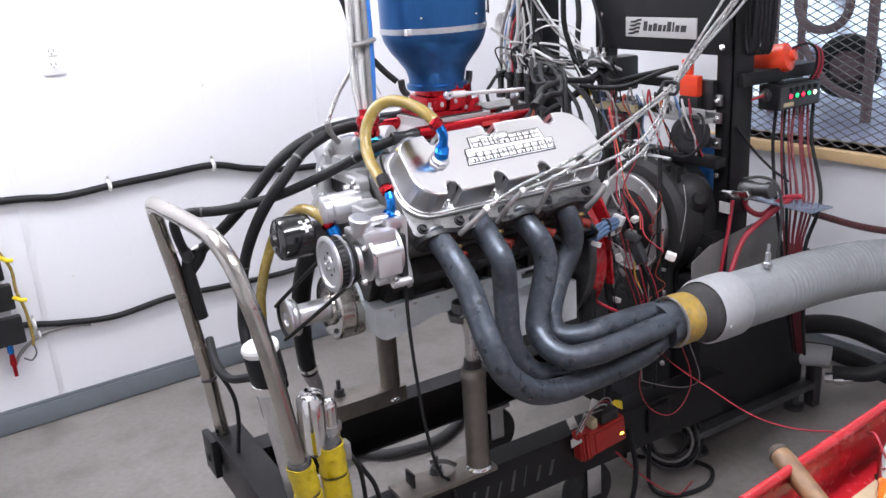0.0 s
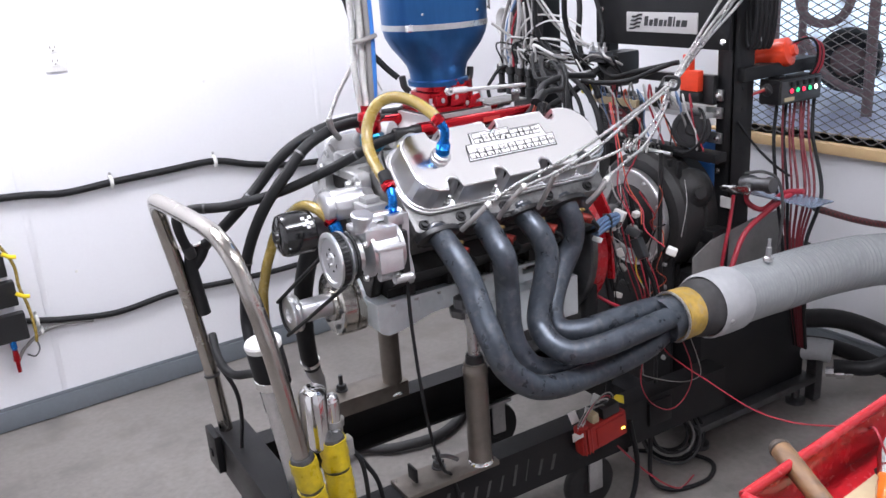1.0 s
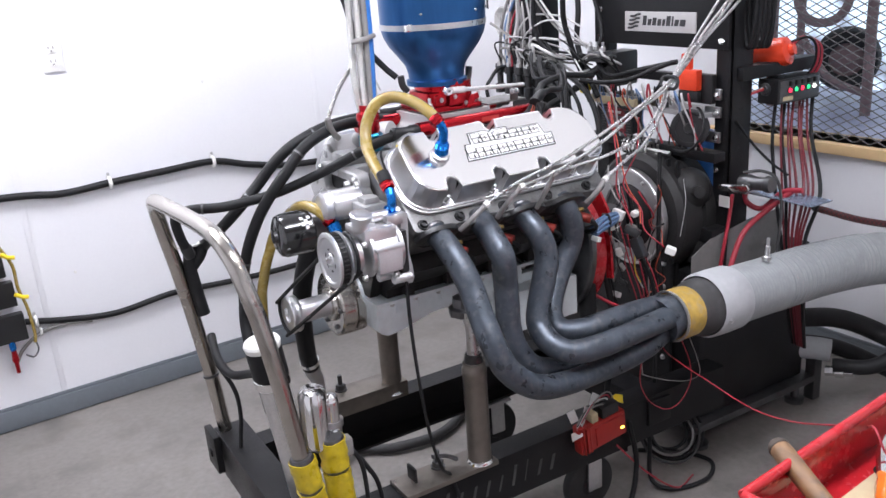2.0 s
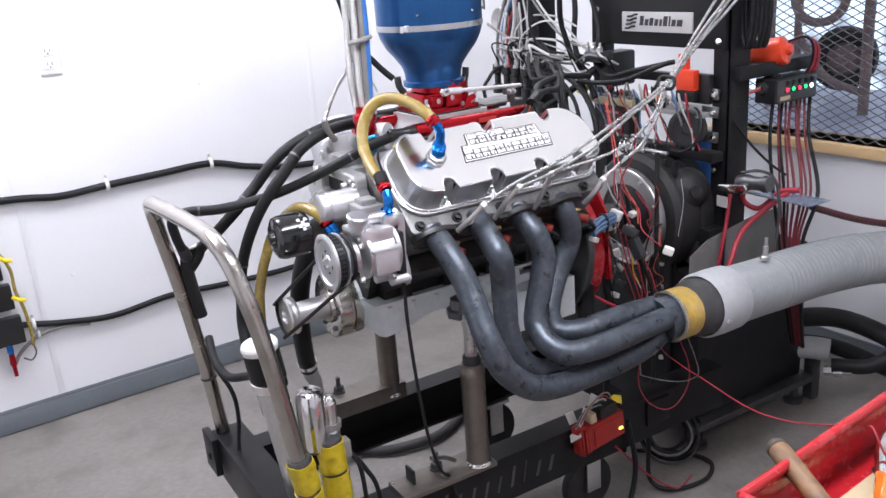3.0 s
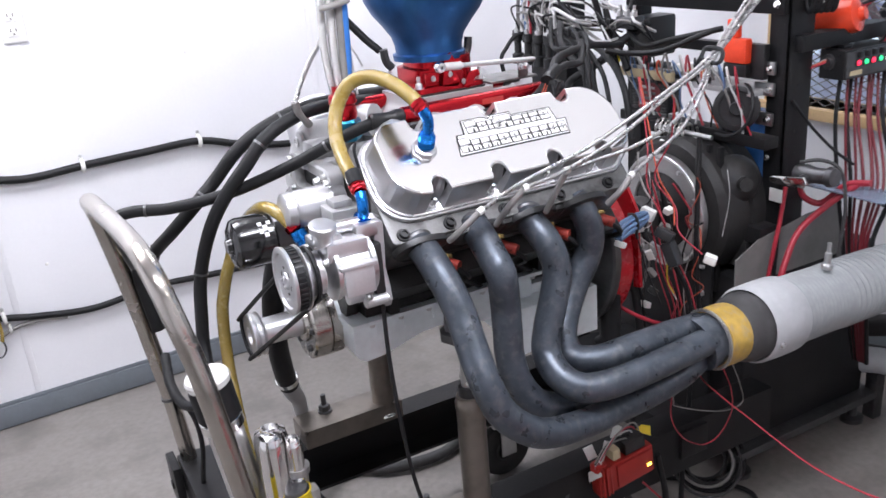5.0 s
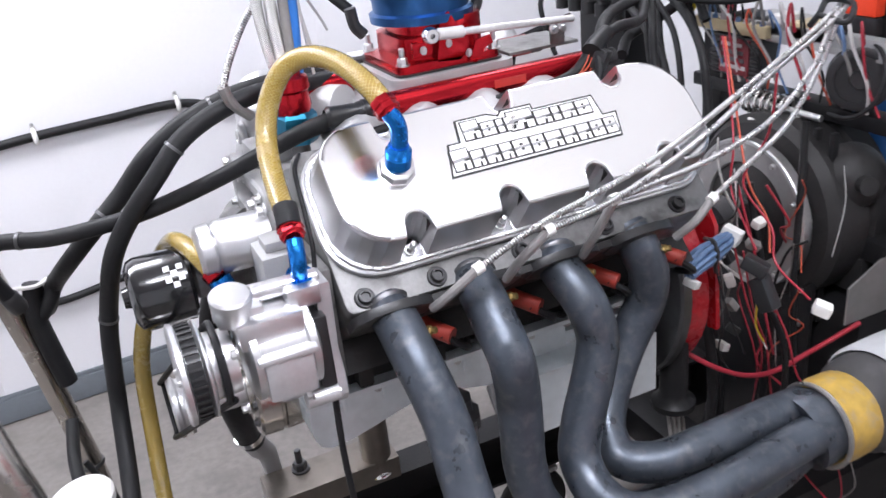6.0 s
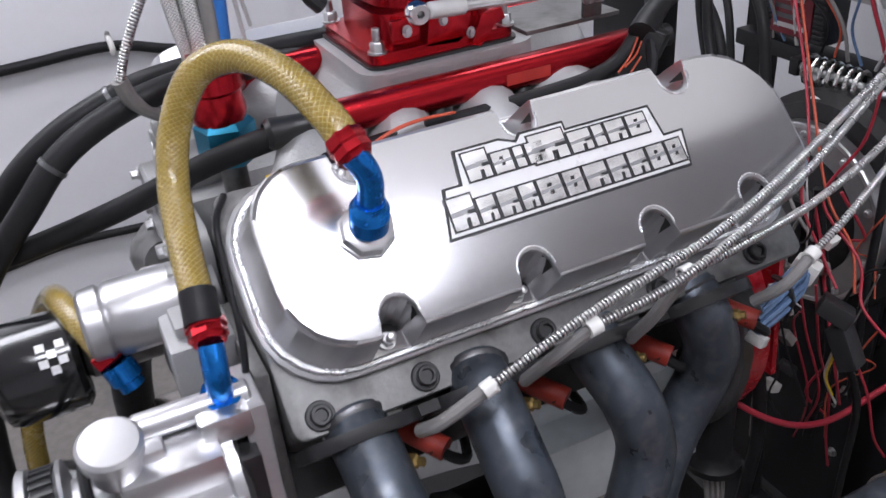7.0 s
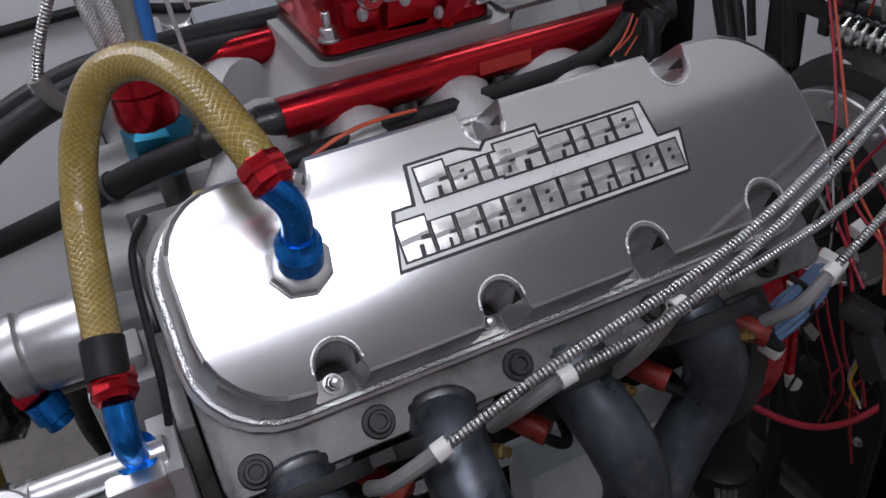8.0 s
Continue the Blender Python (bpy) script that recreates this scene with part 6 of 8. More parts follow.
# ---- hoses and lines on the engine ----
def fitted_hose(name, pts, r, label, group=""):
    """A rubber hose with a crimped ferrule at each end and cable ties along it."""
    ob = thing(name, pts[0], label, "hose", group)
    part("hose", tube(B(), pts, r, 16, 8), rubber, ob, "", 60)
    for a, b in ((pts[0], pts[1]), (pts[-1], pts[-2])):
        a, d = Vector(a), (Vector(b) - Vector(a)).normalized()
        part("ferrule", lathe(B(), a - d * 0.006, d, [(0, 0), (0, r * 1.1), (0.004, r * 1.2), (0.03, r * 1.2), (0.034, r * 1.02)], 16), black_plastic, ob)
    line = smooth_line(pts, 8)
    for k in (len(line) // 3, 2 * len(line) // 3):
        d = (line[k + 1] - line[k]).normalized()
        part("cable_tie", lathe(B(), line[k], d, [(0, r), (0, r + 0.0015), (0.005, r + 0.0015), (0.005, r)], 16), dark_steel, ob)
    return ob


yh = thing("breather_hose", (-0.09, 0.1, 1.12), "amber braided breather hose arching between blue and red fittings", "hose")
YH = [(-0.020, 0.012, 1.252), (-0.027, 0.035, 1.272), (-0.042, 0.085, 1.294), (-0.066, 0.132, 1.302), (-0.098, 0.156, 1.288), (-0.124, 0.162, 1.246), (-0.139, 0.145, 1.205), (-0.147, 0.11, 1.173), (-0.152, 0.065, 1.147), (-0.155, 0.024, 1.125)]
part("hose", tube(B(), YH, 0.0140, 20, 10), tan_hose, yh, "", 60)
for a, b in ((YH[0], YH[1]), (YH[-1], YH[-2])):
    a, d = Vector(a), (Vector(a) - Vector(b)).normalized()
    part("collar", lathe(B(), a - d * 0.012, d, [(0, 0.0148), (0.002, 0.0165), (0.010, 0.0172), (0.012, 0.0158), (0.019, 0.0165), (0.021, 0.0142), (0.024, 0.013), (0.025, 0)], 8), red_anod, yh, "red anodised hose end")
part("sleeve", tube(B(), [(-0.1525, 0.047, 1.149), (-0.1545, 0.035, 1.139), (-0.156, 0.026, 1.131)], 0.0152, 18, 4), rubber, yh)
part("elbow", tube(B(), [(-0.156, 0.014, 1.118), (-0.158, 0.004, 1.103), (-0.159, 0.003, 1.087), (-0.158, 0.010, 1.072)], 0.0105, 18, 6), blue_anod, yh, "blue anodised elbow")
part("swivel_nut", lathe(B(), (-0.158, 0.010, 1.074), (0, 0.5, -1), [(0, 0.0105), (0, 0.0165), (0.003, 0.0145), (0.006, 0.0165), (0.009, 0.0145), (0.012, 0.0165), (0.018, 0.0165), (0.02, 0.013), (0.028, 0.013), (0.028, 0)], 24), blue_anod, yh)

th = thing("drain_hose", (-0.28, 0.4, 0.6), "amber braided hose curving from the filter down past the cart", "hose")
part("hose", tube(B(), [(-0.235, 0.185, 1.022), (-0.25, 0.215, 1.046), (-0.265, 0.265, 1.052), (-0.275, 0.325, 1.028), (-0.292, 0.375, 0.985), (-0.307, 0.402, 0.947), (-0.319, 0.412, 0.909), (-0.333, 0.41, 0.879), (-0.346, 0.404, 0.847), (-0.36, 0.402, 0.79), (-0.372, 0.38, 0.68), (-0.385, 0.30, 0.56), (-0.39, 0.24, 0.50)], 0.0135, 16, 8), tan_hose, th, "", 60)
part("collar", lathe(B(), (-0.24, 0.19, 1.030), (0.4, -0.5, -0.75), [(0, 0.014), (0.002, 0.017), (0.014, 0.017), (0.016, 0.014), (0.016, 0)], 6), red_anod, th)
part("nut", lathe(B(), (-0.232, 0.182, 1.018), (0.3, -0.3, -0.9), [(0, 0.012), (0, 0.0165), (0.02, 0.0165), (0.022, 0.013), (0.03, 0.013), (0.03, 0)], 14), blue_anod, th)

fitted_hose("fuel_hose", [(-0.51, 0.47, 0.93), (-0.53, 0.455, 0.99), (-0.535, 0.44, 1.04), (-0.50, 0.425, 1.056), (-0.42, 0.39, 1.056), (-0.30, 0.36, 1.072), (-0.19, 0.305, 1.115), (-0.10, 0.25, 1.163), (-0.05, 0.21, 1.19), (0.0, 0.2, 1.199), (0.03, 0.2, 1.2)], 0.0125, "black rubber fuel hose from handle to fuel rail")
tee = thing("hose_tee", (-0.52, 0.47, 0.88), "black hose tee taped to the push handle", "hose fitting")
part("tee", tube(B(), [(-0.505, 0.47, 0.955), (-0.515, 0.468, 0.90), (-0.51, 0.467, 0.84), (-0.50, 0.467, 0.76)], 0.017, 12), rubber, tee)
part("side_arm", tube(B(), [(-0.512, 0.468, 0.89), (-0.485, 0.46, 0.925), (-0.468, 0.46, 0.96)], 0.013, 12), rubber, tee)
part("tie", tube(B(), [(-0.54, 0.47, 0.955), (-0.50, 0.44, 0.962), (-0.48, 0.47, 0.958)], 0.004, 6), white_plastic, tee)
for o in tee.children_recursive:
    o.data.transform(Matrix.Translation((0.018, 0.075, -0.024)))
fitted_hose("water_hose", [(-0.482, 0.60, 0.86), (-0.454, 0.535, 0.925), (-0.42, 0.46, 0.985), (-0.372, 0.43, 1.038), (-0.318, 0.435, 1.083), (-0.27, 0.428, 1.133), (-0.214, 0.427, 1.17), (-0.14, 0.425, 1.198), (-0.08, 0.41, 1.212), (0.0, 0.40, 1.217), (0.12, 0.40, 1.215)], 0.0145, "thick black hose arching over the far valve cover", "arching hoses")
fitted_hose("water_hose", [(-0.44, 0.2, 0.58), (-0.425, 0.33, 0.64), (-0.412, 0.41, 0.72), (-0.403, 0.42, 0.789), (-0.392, 0.422, 0.863), (-0.376, 0.402, 0.937), (-0.354, 0.36, 1.016), (-0.318, 0.345, 1.074), (-0.272, 0.34, 1.124), (-0.222, 0.345, 1.172), (-0.16, 0.355, 1.2), (-0.09, 0.365, 1.213), (-0.01, 0.375, 1.21), (0.1, 0.40, 1.2)], 0.0145, "thick black hose arching down beside the cart handle", "arching hoses")
hose("breather_tail", [(-0.44, 0.15, 0.70), (-0.46, 0.26, 0.66), (-0.49, 0.33, 0.64), (-0.5, 0.40, 0.66), (-0.49, 0.47, 0.70)], 0.011, rubber, "short black hose looped behind the push handle", "hose", 12)
hose("handle_cable", [(-0.49, 0.46, 0.62), (-0.46, 0.44, 0.54), (-0.455, 0.44, 0.46), (-0.47, 0.43, 0.38), (-0.5, 0.40, 0.2), (-0.56, 0.36, 0.03)], 0.006, rubber, "thin black cable hanging down the push handle", "cable", 8)
bh = thing("suction_hose", (-0.25, 0.42, 0.45), "fat black suction hose clamped to an alloy elbow", "hose")
part("hose", tube(B(), [(-0.20, 0.36, 0.93), (-0.222, 0.40, 0.87), (-0.235, 0.44, 0.76), (-0.228, 0.485, 0.64), (-0.212, 0.525, 0.54), (-0.198, 0.55, 0.485)], 0.026, 20), rubber, bh)
part("clamp", lathe(B(), (-0.205, 0.537, 0.512), (0.22, 0.3, -0.9), [(0, 0.026), (0, 0.029), (0.014, 0.029), (0.014, 0.026)], 22), chrome, bh)
part("elbow", tube(B(), [(-0.2, 0.547, 0.495), (-0.188, 0.562, 0.455), (-0.172, 0.58, 0.42), (-0.165, 0.585, 0.36)], 0.026, 18, 6, 0.018), cast_light, bh)

# belt of the vacuum pump
belt = B()
line = []
for (cy, cz, r, a0, a1) in ((0.006, 0.991, 0.050, 55, 245), (0.30, 0.77, 0.046, 245, 415)):
    line += [(-0.275 if cy < 0.1 else -0.335, cy + r * math.cos(radians(a0 + (a1 - a0) * i / 10)), cz + r * math.sin(radians(a0 + (a1 - a0) * i / 10))) for i in range(11)]
tube(belt, line + [line[0]], 0.0048, 8, 3)
solid("drive_belt", belt, rubber, "thin black drive belt round pump and crank pulleys", "belt")

# probe lines from the exhaust tubes
grey_tail = mat("grey_probe_sheath", (0.30, 0.29, 0.28), 0.4, 0.3, 0.1, 90, 0.05, 9)
LINES = ([(-0.012, -0.045, 1.005), (0.0, -0.07, 1.03), (0.035, -0.09, 1.066), (0.125, -0.09, 1.10), (0.30, -0.075, 1.135), (0.55, 0.0, 1.185), (0.745, 0.058, 1.235), (0.87, 0.06, 1.33), (1.0, 0.05, 1.45), (1.2, 0.0, 1.7)],
         [(0.095, -0.04, 1.01), (0.105, -0.07, 1.05), (0.132, -0.094, 1.09), (0.235, -0.09, 1.105), (0.40, -0.05, 1.135), (0.58, 0.01, 1.18), (0.748, 0.05, 1.232), (0.88, 0.05, 1.34), (1.02, 0.03, 1.46), (1.2, -0.03, 1.7)],
         [(0.212, -0.04, 1.01), (0.218, -0.065, 1.05), (0.236, -0.083, 1.10), (0.30, -0.08, 1.105), (0.42, -0.055, 1.105), (0.56, -0.015, 1.12), (0.68, 0.03, 1.165), (0.752, 0.055, 1.238), (0.86, 0.07, 1.34), (0.97, 0.07, 1.46), (1.15, 0.05, 1.7)],
         [(0.372, -0.035, 0.99), (0.385, -0.06, 1.02), (0.41, -0.065, 1.05), (0.48, -0.05, 1.075), (0.60, -0.005, 1.10), (0.70, 0.035, 1.16), (0.756, 0.05, 1.236), (0.87, 0.055, 1.35), (0.99, 0.04, 1.47), (1.18, 0.02, 1.7)])
for i, L in enumerate(LINES):
    pl = thing("probe_line", L[0], "stainless flexible conduit of an exhaust probe, tied in a bundle", "probe line", "exhaust probe lines")
    part("conduit", tube(B(), L[2:], 0.0042, 10, 10), flex_steel, pl, "", 60)
    part("tail", tube(B(), L[:3], 0.0062, 10, 5), grey_tail, pl, "smooth grey probe tail")
    a, d = Vector(L[2]), (Vector(L[3]) - Vector(L[2])).normalized()
    part("ferrule", lathe(B(), a - d * 0.007, d, [(0, 0.005), (0, 0.0075), (0.012, 0.0075), (0.012, 0.005)], 12), white_plastic, pl)
solid("bundle_tie", tube(B(), [(0.735, 0.075, 1.228), (0.742, 0.03, 1.222), (0.757, 0.035, 1.247), (0.75, 0.075, 1.25), (0.736, 0.078, 1.23), (0.73, 0.09, 1.21)], 0.005, 8), black_plastic, "black cable tie round the probe lines", "cable tie")

# lines that rise beside the air bell
for i, (dx, dy, r, m, lab) in enumerate(((0.0, 0.0, 0.009, braided_steel, "braided stainless line rising to the ceiling"), (-0.016, 0.01, 0.008, braided_steel, "braided stainless line rising to the ceiling"), (0.016, -0.006, 0.0075, grey_wire, "grey line rising to the ceiling"), (0.028, 0.0, 0.0095, blue_hose, "blue hose rising to the ceiling"), (0.006, 0.02, 0.006, white_wire, "white sense line rising to the ceiling"))):
    hose("riser_line", [(-0.07 + dx * 0.6, 0.27 + dy, 1.245), (-0.074 + dx, 0.27 + dy, 1.34), (-0.07 + dx, 0.272 + dy, 1.45), (-0.068 + dx, 0.275 + dy, 1.6), (-0.06 + dx * 1.5, 0.29 + dy, 2.0), (-0.05 + dx * 2, 0.3 + dy, 2.58)], r, m, lab, "line", 10, group="riser lines")
solid("bundle_tie", tube(B(), [(-0.1, 0.255, 1.425), (-0.07, 0.245, 1.43), (-0.035, 0.26, 1.435)], 0.006, 8), grey_wire, "grey tape round the riser lines", "cable tie")
co = thing("riser_coupling", (-0.07, 0.27, 1.19), "red and blue anodised couplings joining the riser lines", "hose fitting")
part("red_body", lathe(B(), (-0.068, 0.27, 1.20), (0, 0, 1), [(0, 0), (0, 0.026), (0.01, 0.029), (0.03, 0.026), (0.034, 0.03), (0.05, 0.028), (0.055, 0.02), (0.07, 0.02), (0.07, 0)], 16), red_anod, co)
part("blue_body", lathe(B(), (-0.066, 0.268, 1.155), (0, 0, 1), [(0, 0), (0, 0.026), (0.006, 0.031), (0.04, 0.031), (0.046, 0.026), (0.046, 0)], 6), dark_blue_anod, co)
part("red_arm", rod(B(), (-0.068, 0.27, 1.222), (-0.03, 0.36, 1.205), 0.014, 14), red_anod, co)
part("stand", rod(B(), (-0.066, 0.268, 1.06), (-0.066, 0.268, 1.157), 0.014, 12), cast, co)
sense = thing("sense_line", (-0.16, 0.34, 1.2), "grey conduit dropping to a small sensor on the far cover", "line")
part("conduit", tube(B(), [(-0.147, 0.335, 1.238), (-0.134, 0.332, 1.27), (-0.108, 0.33, 1.315), (-0.08, 0.32, 1.357), (-0.06, 0.30, 1.41), (-0.058, 0.292, 1.5), (-0.06, 0.29, 2.5)], 0.005, 10), flex_steel, sense, "", 60)
part("probe", tube(B(), [(-0.148, 0.336, 1.24), (-0.138, 0.345, 1.21), (-0.11, 0.37, 1.18)], 0.0085, 10), grey_wire, sense)
for i, (a, b, c) in enumerate((((-0.02, 0.30, 1.24), (-0.03, 0.3, 1.4), (-0.05, 0.29, 1.75)), ((0.04, 0.40, 1.28), (-0.01, 0.4, 1.42), (-0.04, 0.33, 1.8)), ((0.0, 0.36, 1.26), (-0.02, 0.35, 1.4), (-0.05, 0.31, 1.8)))):
    hose("sense_wire", [a, b, c, (-0.05, 0.3, 2.5)], 0.0022, white_wire, "thin white sense wire rising to the ceiling", "wire", 6, group="sense wires")
hose("sensor_cable", [(0.06, 0.34, 1.315), (0.03, 0.36, 1.35), (-0.02, 0.38, 1.42), (-0.045, 0.38, 1.5), (-0.08, 0.38, 1.7), (-0.1, 0.38, 2.55)], 0.0085, rubber, "black sensor cable rising past the air bell", "cable", 8)

# orange and black wires behind the cover
for i, (c, r) in enumerate(((orange_wire, 0.0012), (orange_wire, 0.0012), (orange_wire, 0.0011))):
    o = 0.004 * i
    hose("injector_wire", [(0.03, 0.158, 1.17 + o * 0.4), (0.045, 0.152 + o * 0.3, 1.183), (0.07, 0.15 + o * 0.4, 1.193), (0.10, 0.152 + o * 0.4, 1.196), (0.14, 0.158 + o * 0.3, 1.192)], r, c, "thin injector wire lying along the fuel rail", "wire", 6, group="injector wires")
for dx, dz in ((0.0, 0.0), (0.008, 0.004), (0.016, -0.004)):
    hose("injector_wire", [(0.335 + dx, 0.155, 1.19 + dz), (0.36 + dx, 0.165, 1.205), (0.385 + dx * 0.5, 0.18, 1.235)], 0.0012, orange_wire, "orange injector wire at the end of the fuel rail", "wire", 6, group="injector wires")
hose("injector_loom", [(-0.02, 0.16, 1.175), (0.08, 0.17, 1.178), (0.2, 0.17, 1.18), (0.33, 0.17, 1.19), (0.39, 0.185, 1.225), (0.45, 0.21, 1.24), (0.55, 0.28, 1.23), (0.66, 0.42, 1.25)], 0.0085, rubber, "black injector wiring loom along the valve cover", "cable", 8)
hose("ignition_loom", [(0.40, 0.17, 1.20), (0.405, 0.19, 1.235), (0.47, 0.26, 1.25), (0.60, 0.36, 1.245), (0.72, 0.46, 1.23), (0.9, 0.55, 1.2)], 0.0095, rubber, "thick taped black loom behind the engine", "cable", 10)
cn = thing("loom_connector", (0.40, 0.18, 1.21), "black plug cluster where the loom meets the engine", "connector")
part("plug", tube(B(), [(0.372, 0.165, 1.222), (0.392, 0.178, 1.232), (0.42, 0.195, 1.24)], 0.016, 12, 5, 0.012), rubber, cn)
part("plug", box(B(), (-0.012, -0.011, -0.016), (0.012, 0.011, 0.016), 0.004, pose(0.385, 0.16, 1.21, 20, 10, 35)), black_plastic, cn)
part("tape_tail", tube(B(), [(0.378, 0.158, 1.215), (0.372, 0.146, 1.198), (0.366, 0.142, 1.18)], 0.006, 8), rubber, cn)
solid("yellow_tag", box(B(), (-0.06, 0.125, 1.178), (-0.03, 0.15, 1.184), 0.002), yellow_plastic, "small yellow tag lying behind the cover", "tag")

# gauge post, loops and looms behind the engine
post = thing("gauge_post", (0.95, 1.0, 0.0), "tall black instrument post hung with coiled lines", "instrument post")
part("post", box(B(), (0.95, 0.88, 0.0), (1.03, 1.08, 2.1), 0.005), black_coat, post)
part("rail", box(B(), (0.905, 0.80, 1.18), (0.94, 1.12, 1.205), 0.004), dark_steel, post)
for i in range(5):
    vy = 0.84 + 0.06 * i
    v = part("regulator", lathe(B(), (0.90, vy, 1.10), (0, 0, 1), [(0, 0), (0, 0.02), (0.03, 0.02), (0.035, 0.012), (0.07, 0.012), (0.075, 0.018), (0.10, 0.018), (0.10, 0)], 14), black_plastic, post)
    part("fitting", lathe(B(), (0.90, vy, 1.20), (0, 0, 1), [(0, 0.008), (0, 0.011), (0.012, 0.011), (0.016, 0.006), (0.03, 0.006), (0.03, 0)], 6), steel, v)
for k in range(4):
    rr = 0.040 + 0.004 * k
    hose("coiled_line", [(0.935 - 0.004 * k, 1.079 + rr * math.cos(a), 1.36 + rr * math.sin(a)) for a in (j * math.pi / 8 for j in range(17))], 0.0042, white_wire, "coil of clear white line hung on the post", "line", 8, 4, group="coiled lines")
random.seed(5)
for i in range(10):
    y0, y1 = 0.86 + 0.03 * (i % 8), 0.80 - 0.06 * i
    m = (white_wire, grey_wire, rubber, white_wire, rubber)[i % 5]
    hose("post_line", [(0.90, y0, 1.21), (0.88, y0 - 0.02, 1.27 + 0.02 * (i % 3)), (0.88 + 0.01 * i, 0.5 * (y0 + y1) + random.uniform(-.03, .03), 1.20 + random.uniform(0, .12)), (0.90, 0.5 * (y1 + 0.66), 1.21 + random.uniform(-.03, .06)), (0.98, 0.66 - 0.02 * i, 1.20 + random.uniform(-.05, .04))], random.choice((0.003, 0.004, 0.0055)), m, "sense line draped between post and dyno frame", "line", 8, group="draped lines")
for i in range(8):
    y0 = 0.90 + 0.025 * i
    m = (white_wire, white_wire, grey_wire, rubber, red_wire, blue_wire, white_wire, grey_wire)[i]
    hose("post_riser", [(0.90, y0, 1.2), (0.91, y0 + random.uniform(-.02, .02), 1.35), (0.93, 0.95 + random.uniform(-.06, .06), 1.6), (0.95, 0.95, 2.2)], random.choice((0.004, 0.006)), m, "line rising up the instrument post", "line", 8, group="post lines")
random.seed(21)
for i in range(4):
    e, j = 0.045 * (i - 2), random.uniform(-0.05, 0.05)
    hose("drape_hose", [(0.90, 0.84 + e, 1.19), (0.80, 0.70 + e, 1.24 + 0.011 * (i % 4)), (0.71, 0.57 + e * 0.8 + j, 1.21 + random.uniform(0, 0.06)), (0.68 + j, 0.44 + e * 0.7, 1.17 + random.uniform(0, 0.06)), (0.66 + j, 0.36 + e * 0.6 - j, 1.09 + random.uniform(0, 0.06)), (0.65 + j, 0.32 + e * 0.5, 1.0), (0.66, 0.30 + e * 0.4, 0.9), (0.70, 0.30 + e, 0.75)], (0.0075, 0.005, 0.009, 0.006, 0.004, 0.008, 0.005, 0.009, 0.0045, 0.007, 0.005)[i], rubber, "black hose draped down behind the engine", "hose", 10, group="draped hoses")
for pts, r, m in (
        ([(0.88, 0.83, 1.46), (0.88, 0.83, 1.363), (0.895, 0.812, 1.296), (0.91, 0.747, 1.253), (0.925, 0.704, 1.247), (0.94, 0.64, 1.253)], 0.0095, rubber),
        ([(0.88, 0.66, 1.7), (0.88, 0.67, 1.444), (0.895, 0.683, 1.37), (0.91, 0.675, 1.307), (0.925, 0.665, 1.249), (0.94, 0.655, 1.202), (0.95, 0.62, 1.1)], 0.0095, rubber),
        ([(0.86, 0.92, 1.7), (0.88, 0.924, 1.445), (0.90, 0.97, 1.322), (0.905, 1.06, 1.21)], 0.0075, white_wire),
        ([(0.88, 0.841, 1.7), (0.88, 0.841, 1.445), (0.91, 0.91, 1.213)], 0.0045, white_wire),
        ([(0.90, 0.96, 1.30), (0.88, 0.915, 1.347), (0.90, 0.878, 1.385), (0.92, 0.806, 1.39), (0.94, 0.738, 1.379), (0.96, 0.68, 1.35)], 0.0034, white_wire),
        ([(0.88, 0.944, 1.28), (0.892, 0.922, 1.24), (0.904, 0.861, 1.224), (0.916, 0.797, 1.234), (0.928, 0.729, 1.257), (0.94, 0.697, 1.29)], 0.0036, white_wire),
        ([(0.87, 0.85, 1.5), (0.88, 0.803, 1.431), (0.90, 0.739, 1.355), (0.92, 0.675, 1.306), (0.94, 0.623, 1.287)], 0.004, grey_wire),
        ([(0.87, 0.84, 1.52), (0.88, 0.793, 1.445), (0.90, 0.717, 1.356), (0.92, 0.654, 1.312), (0.94, 0.608, 1.293)], 0.004, white_wire),
        ([(0.88, 1.1, 1.357), (0.895, 0.922, 1.286), (0.91, 0.779, 1.245), (0.925, 0.685, 1.202), (0.94, 0.627, 1.174)], 0.005, grey_wire),
        ([(0.90, 0.86, 1.22), (0.86, 0.803, 1.222), (0.84, 0.693, 1.201), (0.82, 0.589, 1.161), (0.80, 0.549, 1.106), (0.80, 0.52, 1.0)], 0.0085, rubber),
        ([(0.90, 0.83, 1.23), (0.86, 0.77, 1.232), (0.845, 0.629, 1.21), (0.83, 0.533, 1.182), (0.815, 0.462, 1.142), (0.80, 0.411, 1.084), (0.79, 0.38, 0.98)], 0.0095, rubber),
        ([(0.90, 0.87, 1.21), (0.86, 0.837, 1.208), (0.84, 0.662, 1.203), (0.82, 0.551, 1.151), (0.80, 0.492, 1.099), (0.79, 0.46, 1.0)], 0.007, rubber),
        ([(0.80, 0.497, 1.202), (0.845, 0.46, 1.192), (0.89, 0.378, 1.199), (0.935, 0.301, 1.233), (0.98, 0.27, 1.251)], 0.0075, rubber),
        ([(0.74, 0.60, 1.08), (0.80, 0.657, 1.101), (0.845, 0.633, 1.129), (0.89, 0.606, 1.163), (0.935, 0.579, 1.208), (0.98, 0.545, 1.242)], 0.012, rubber),
        ([(0.89, 1.03, 1.20), (0.86, 1.034, 1.196), (0.83, 1.039, 1.164), (0.80, 1.029, 1.12), (0.82, 1.0, 1.0)], 0.007, rubber)):
    hose("looped_line", pts, r, m, "line looping between instrument post and dyno frame", "line", 8, group="draped lines")
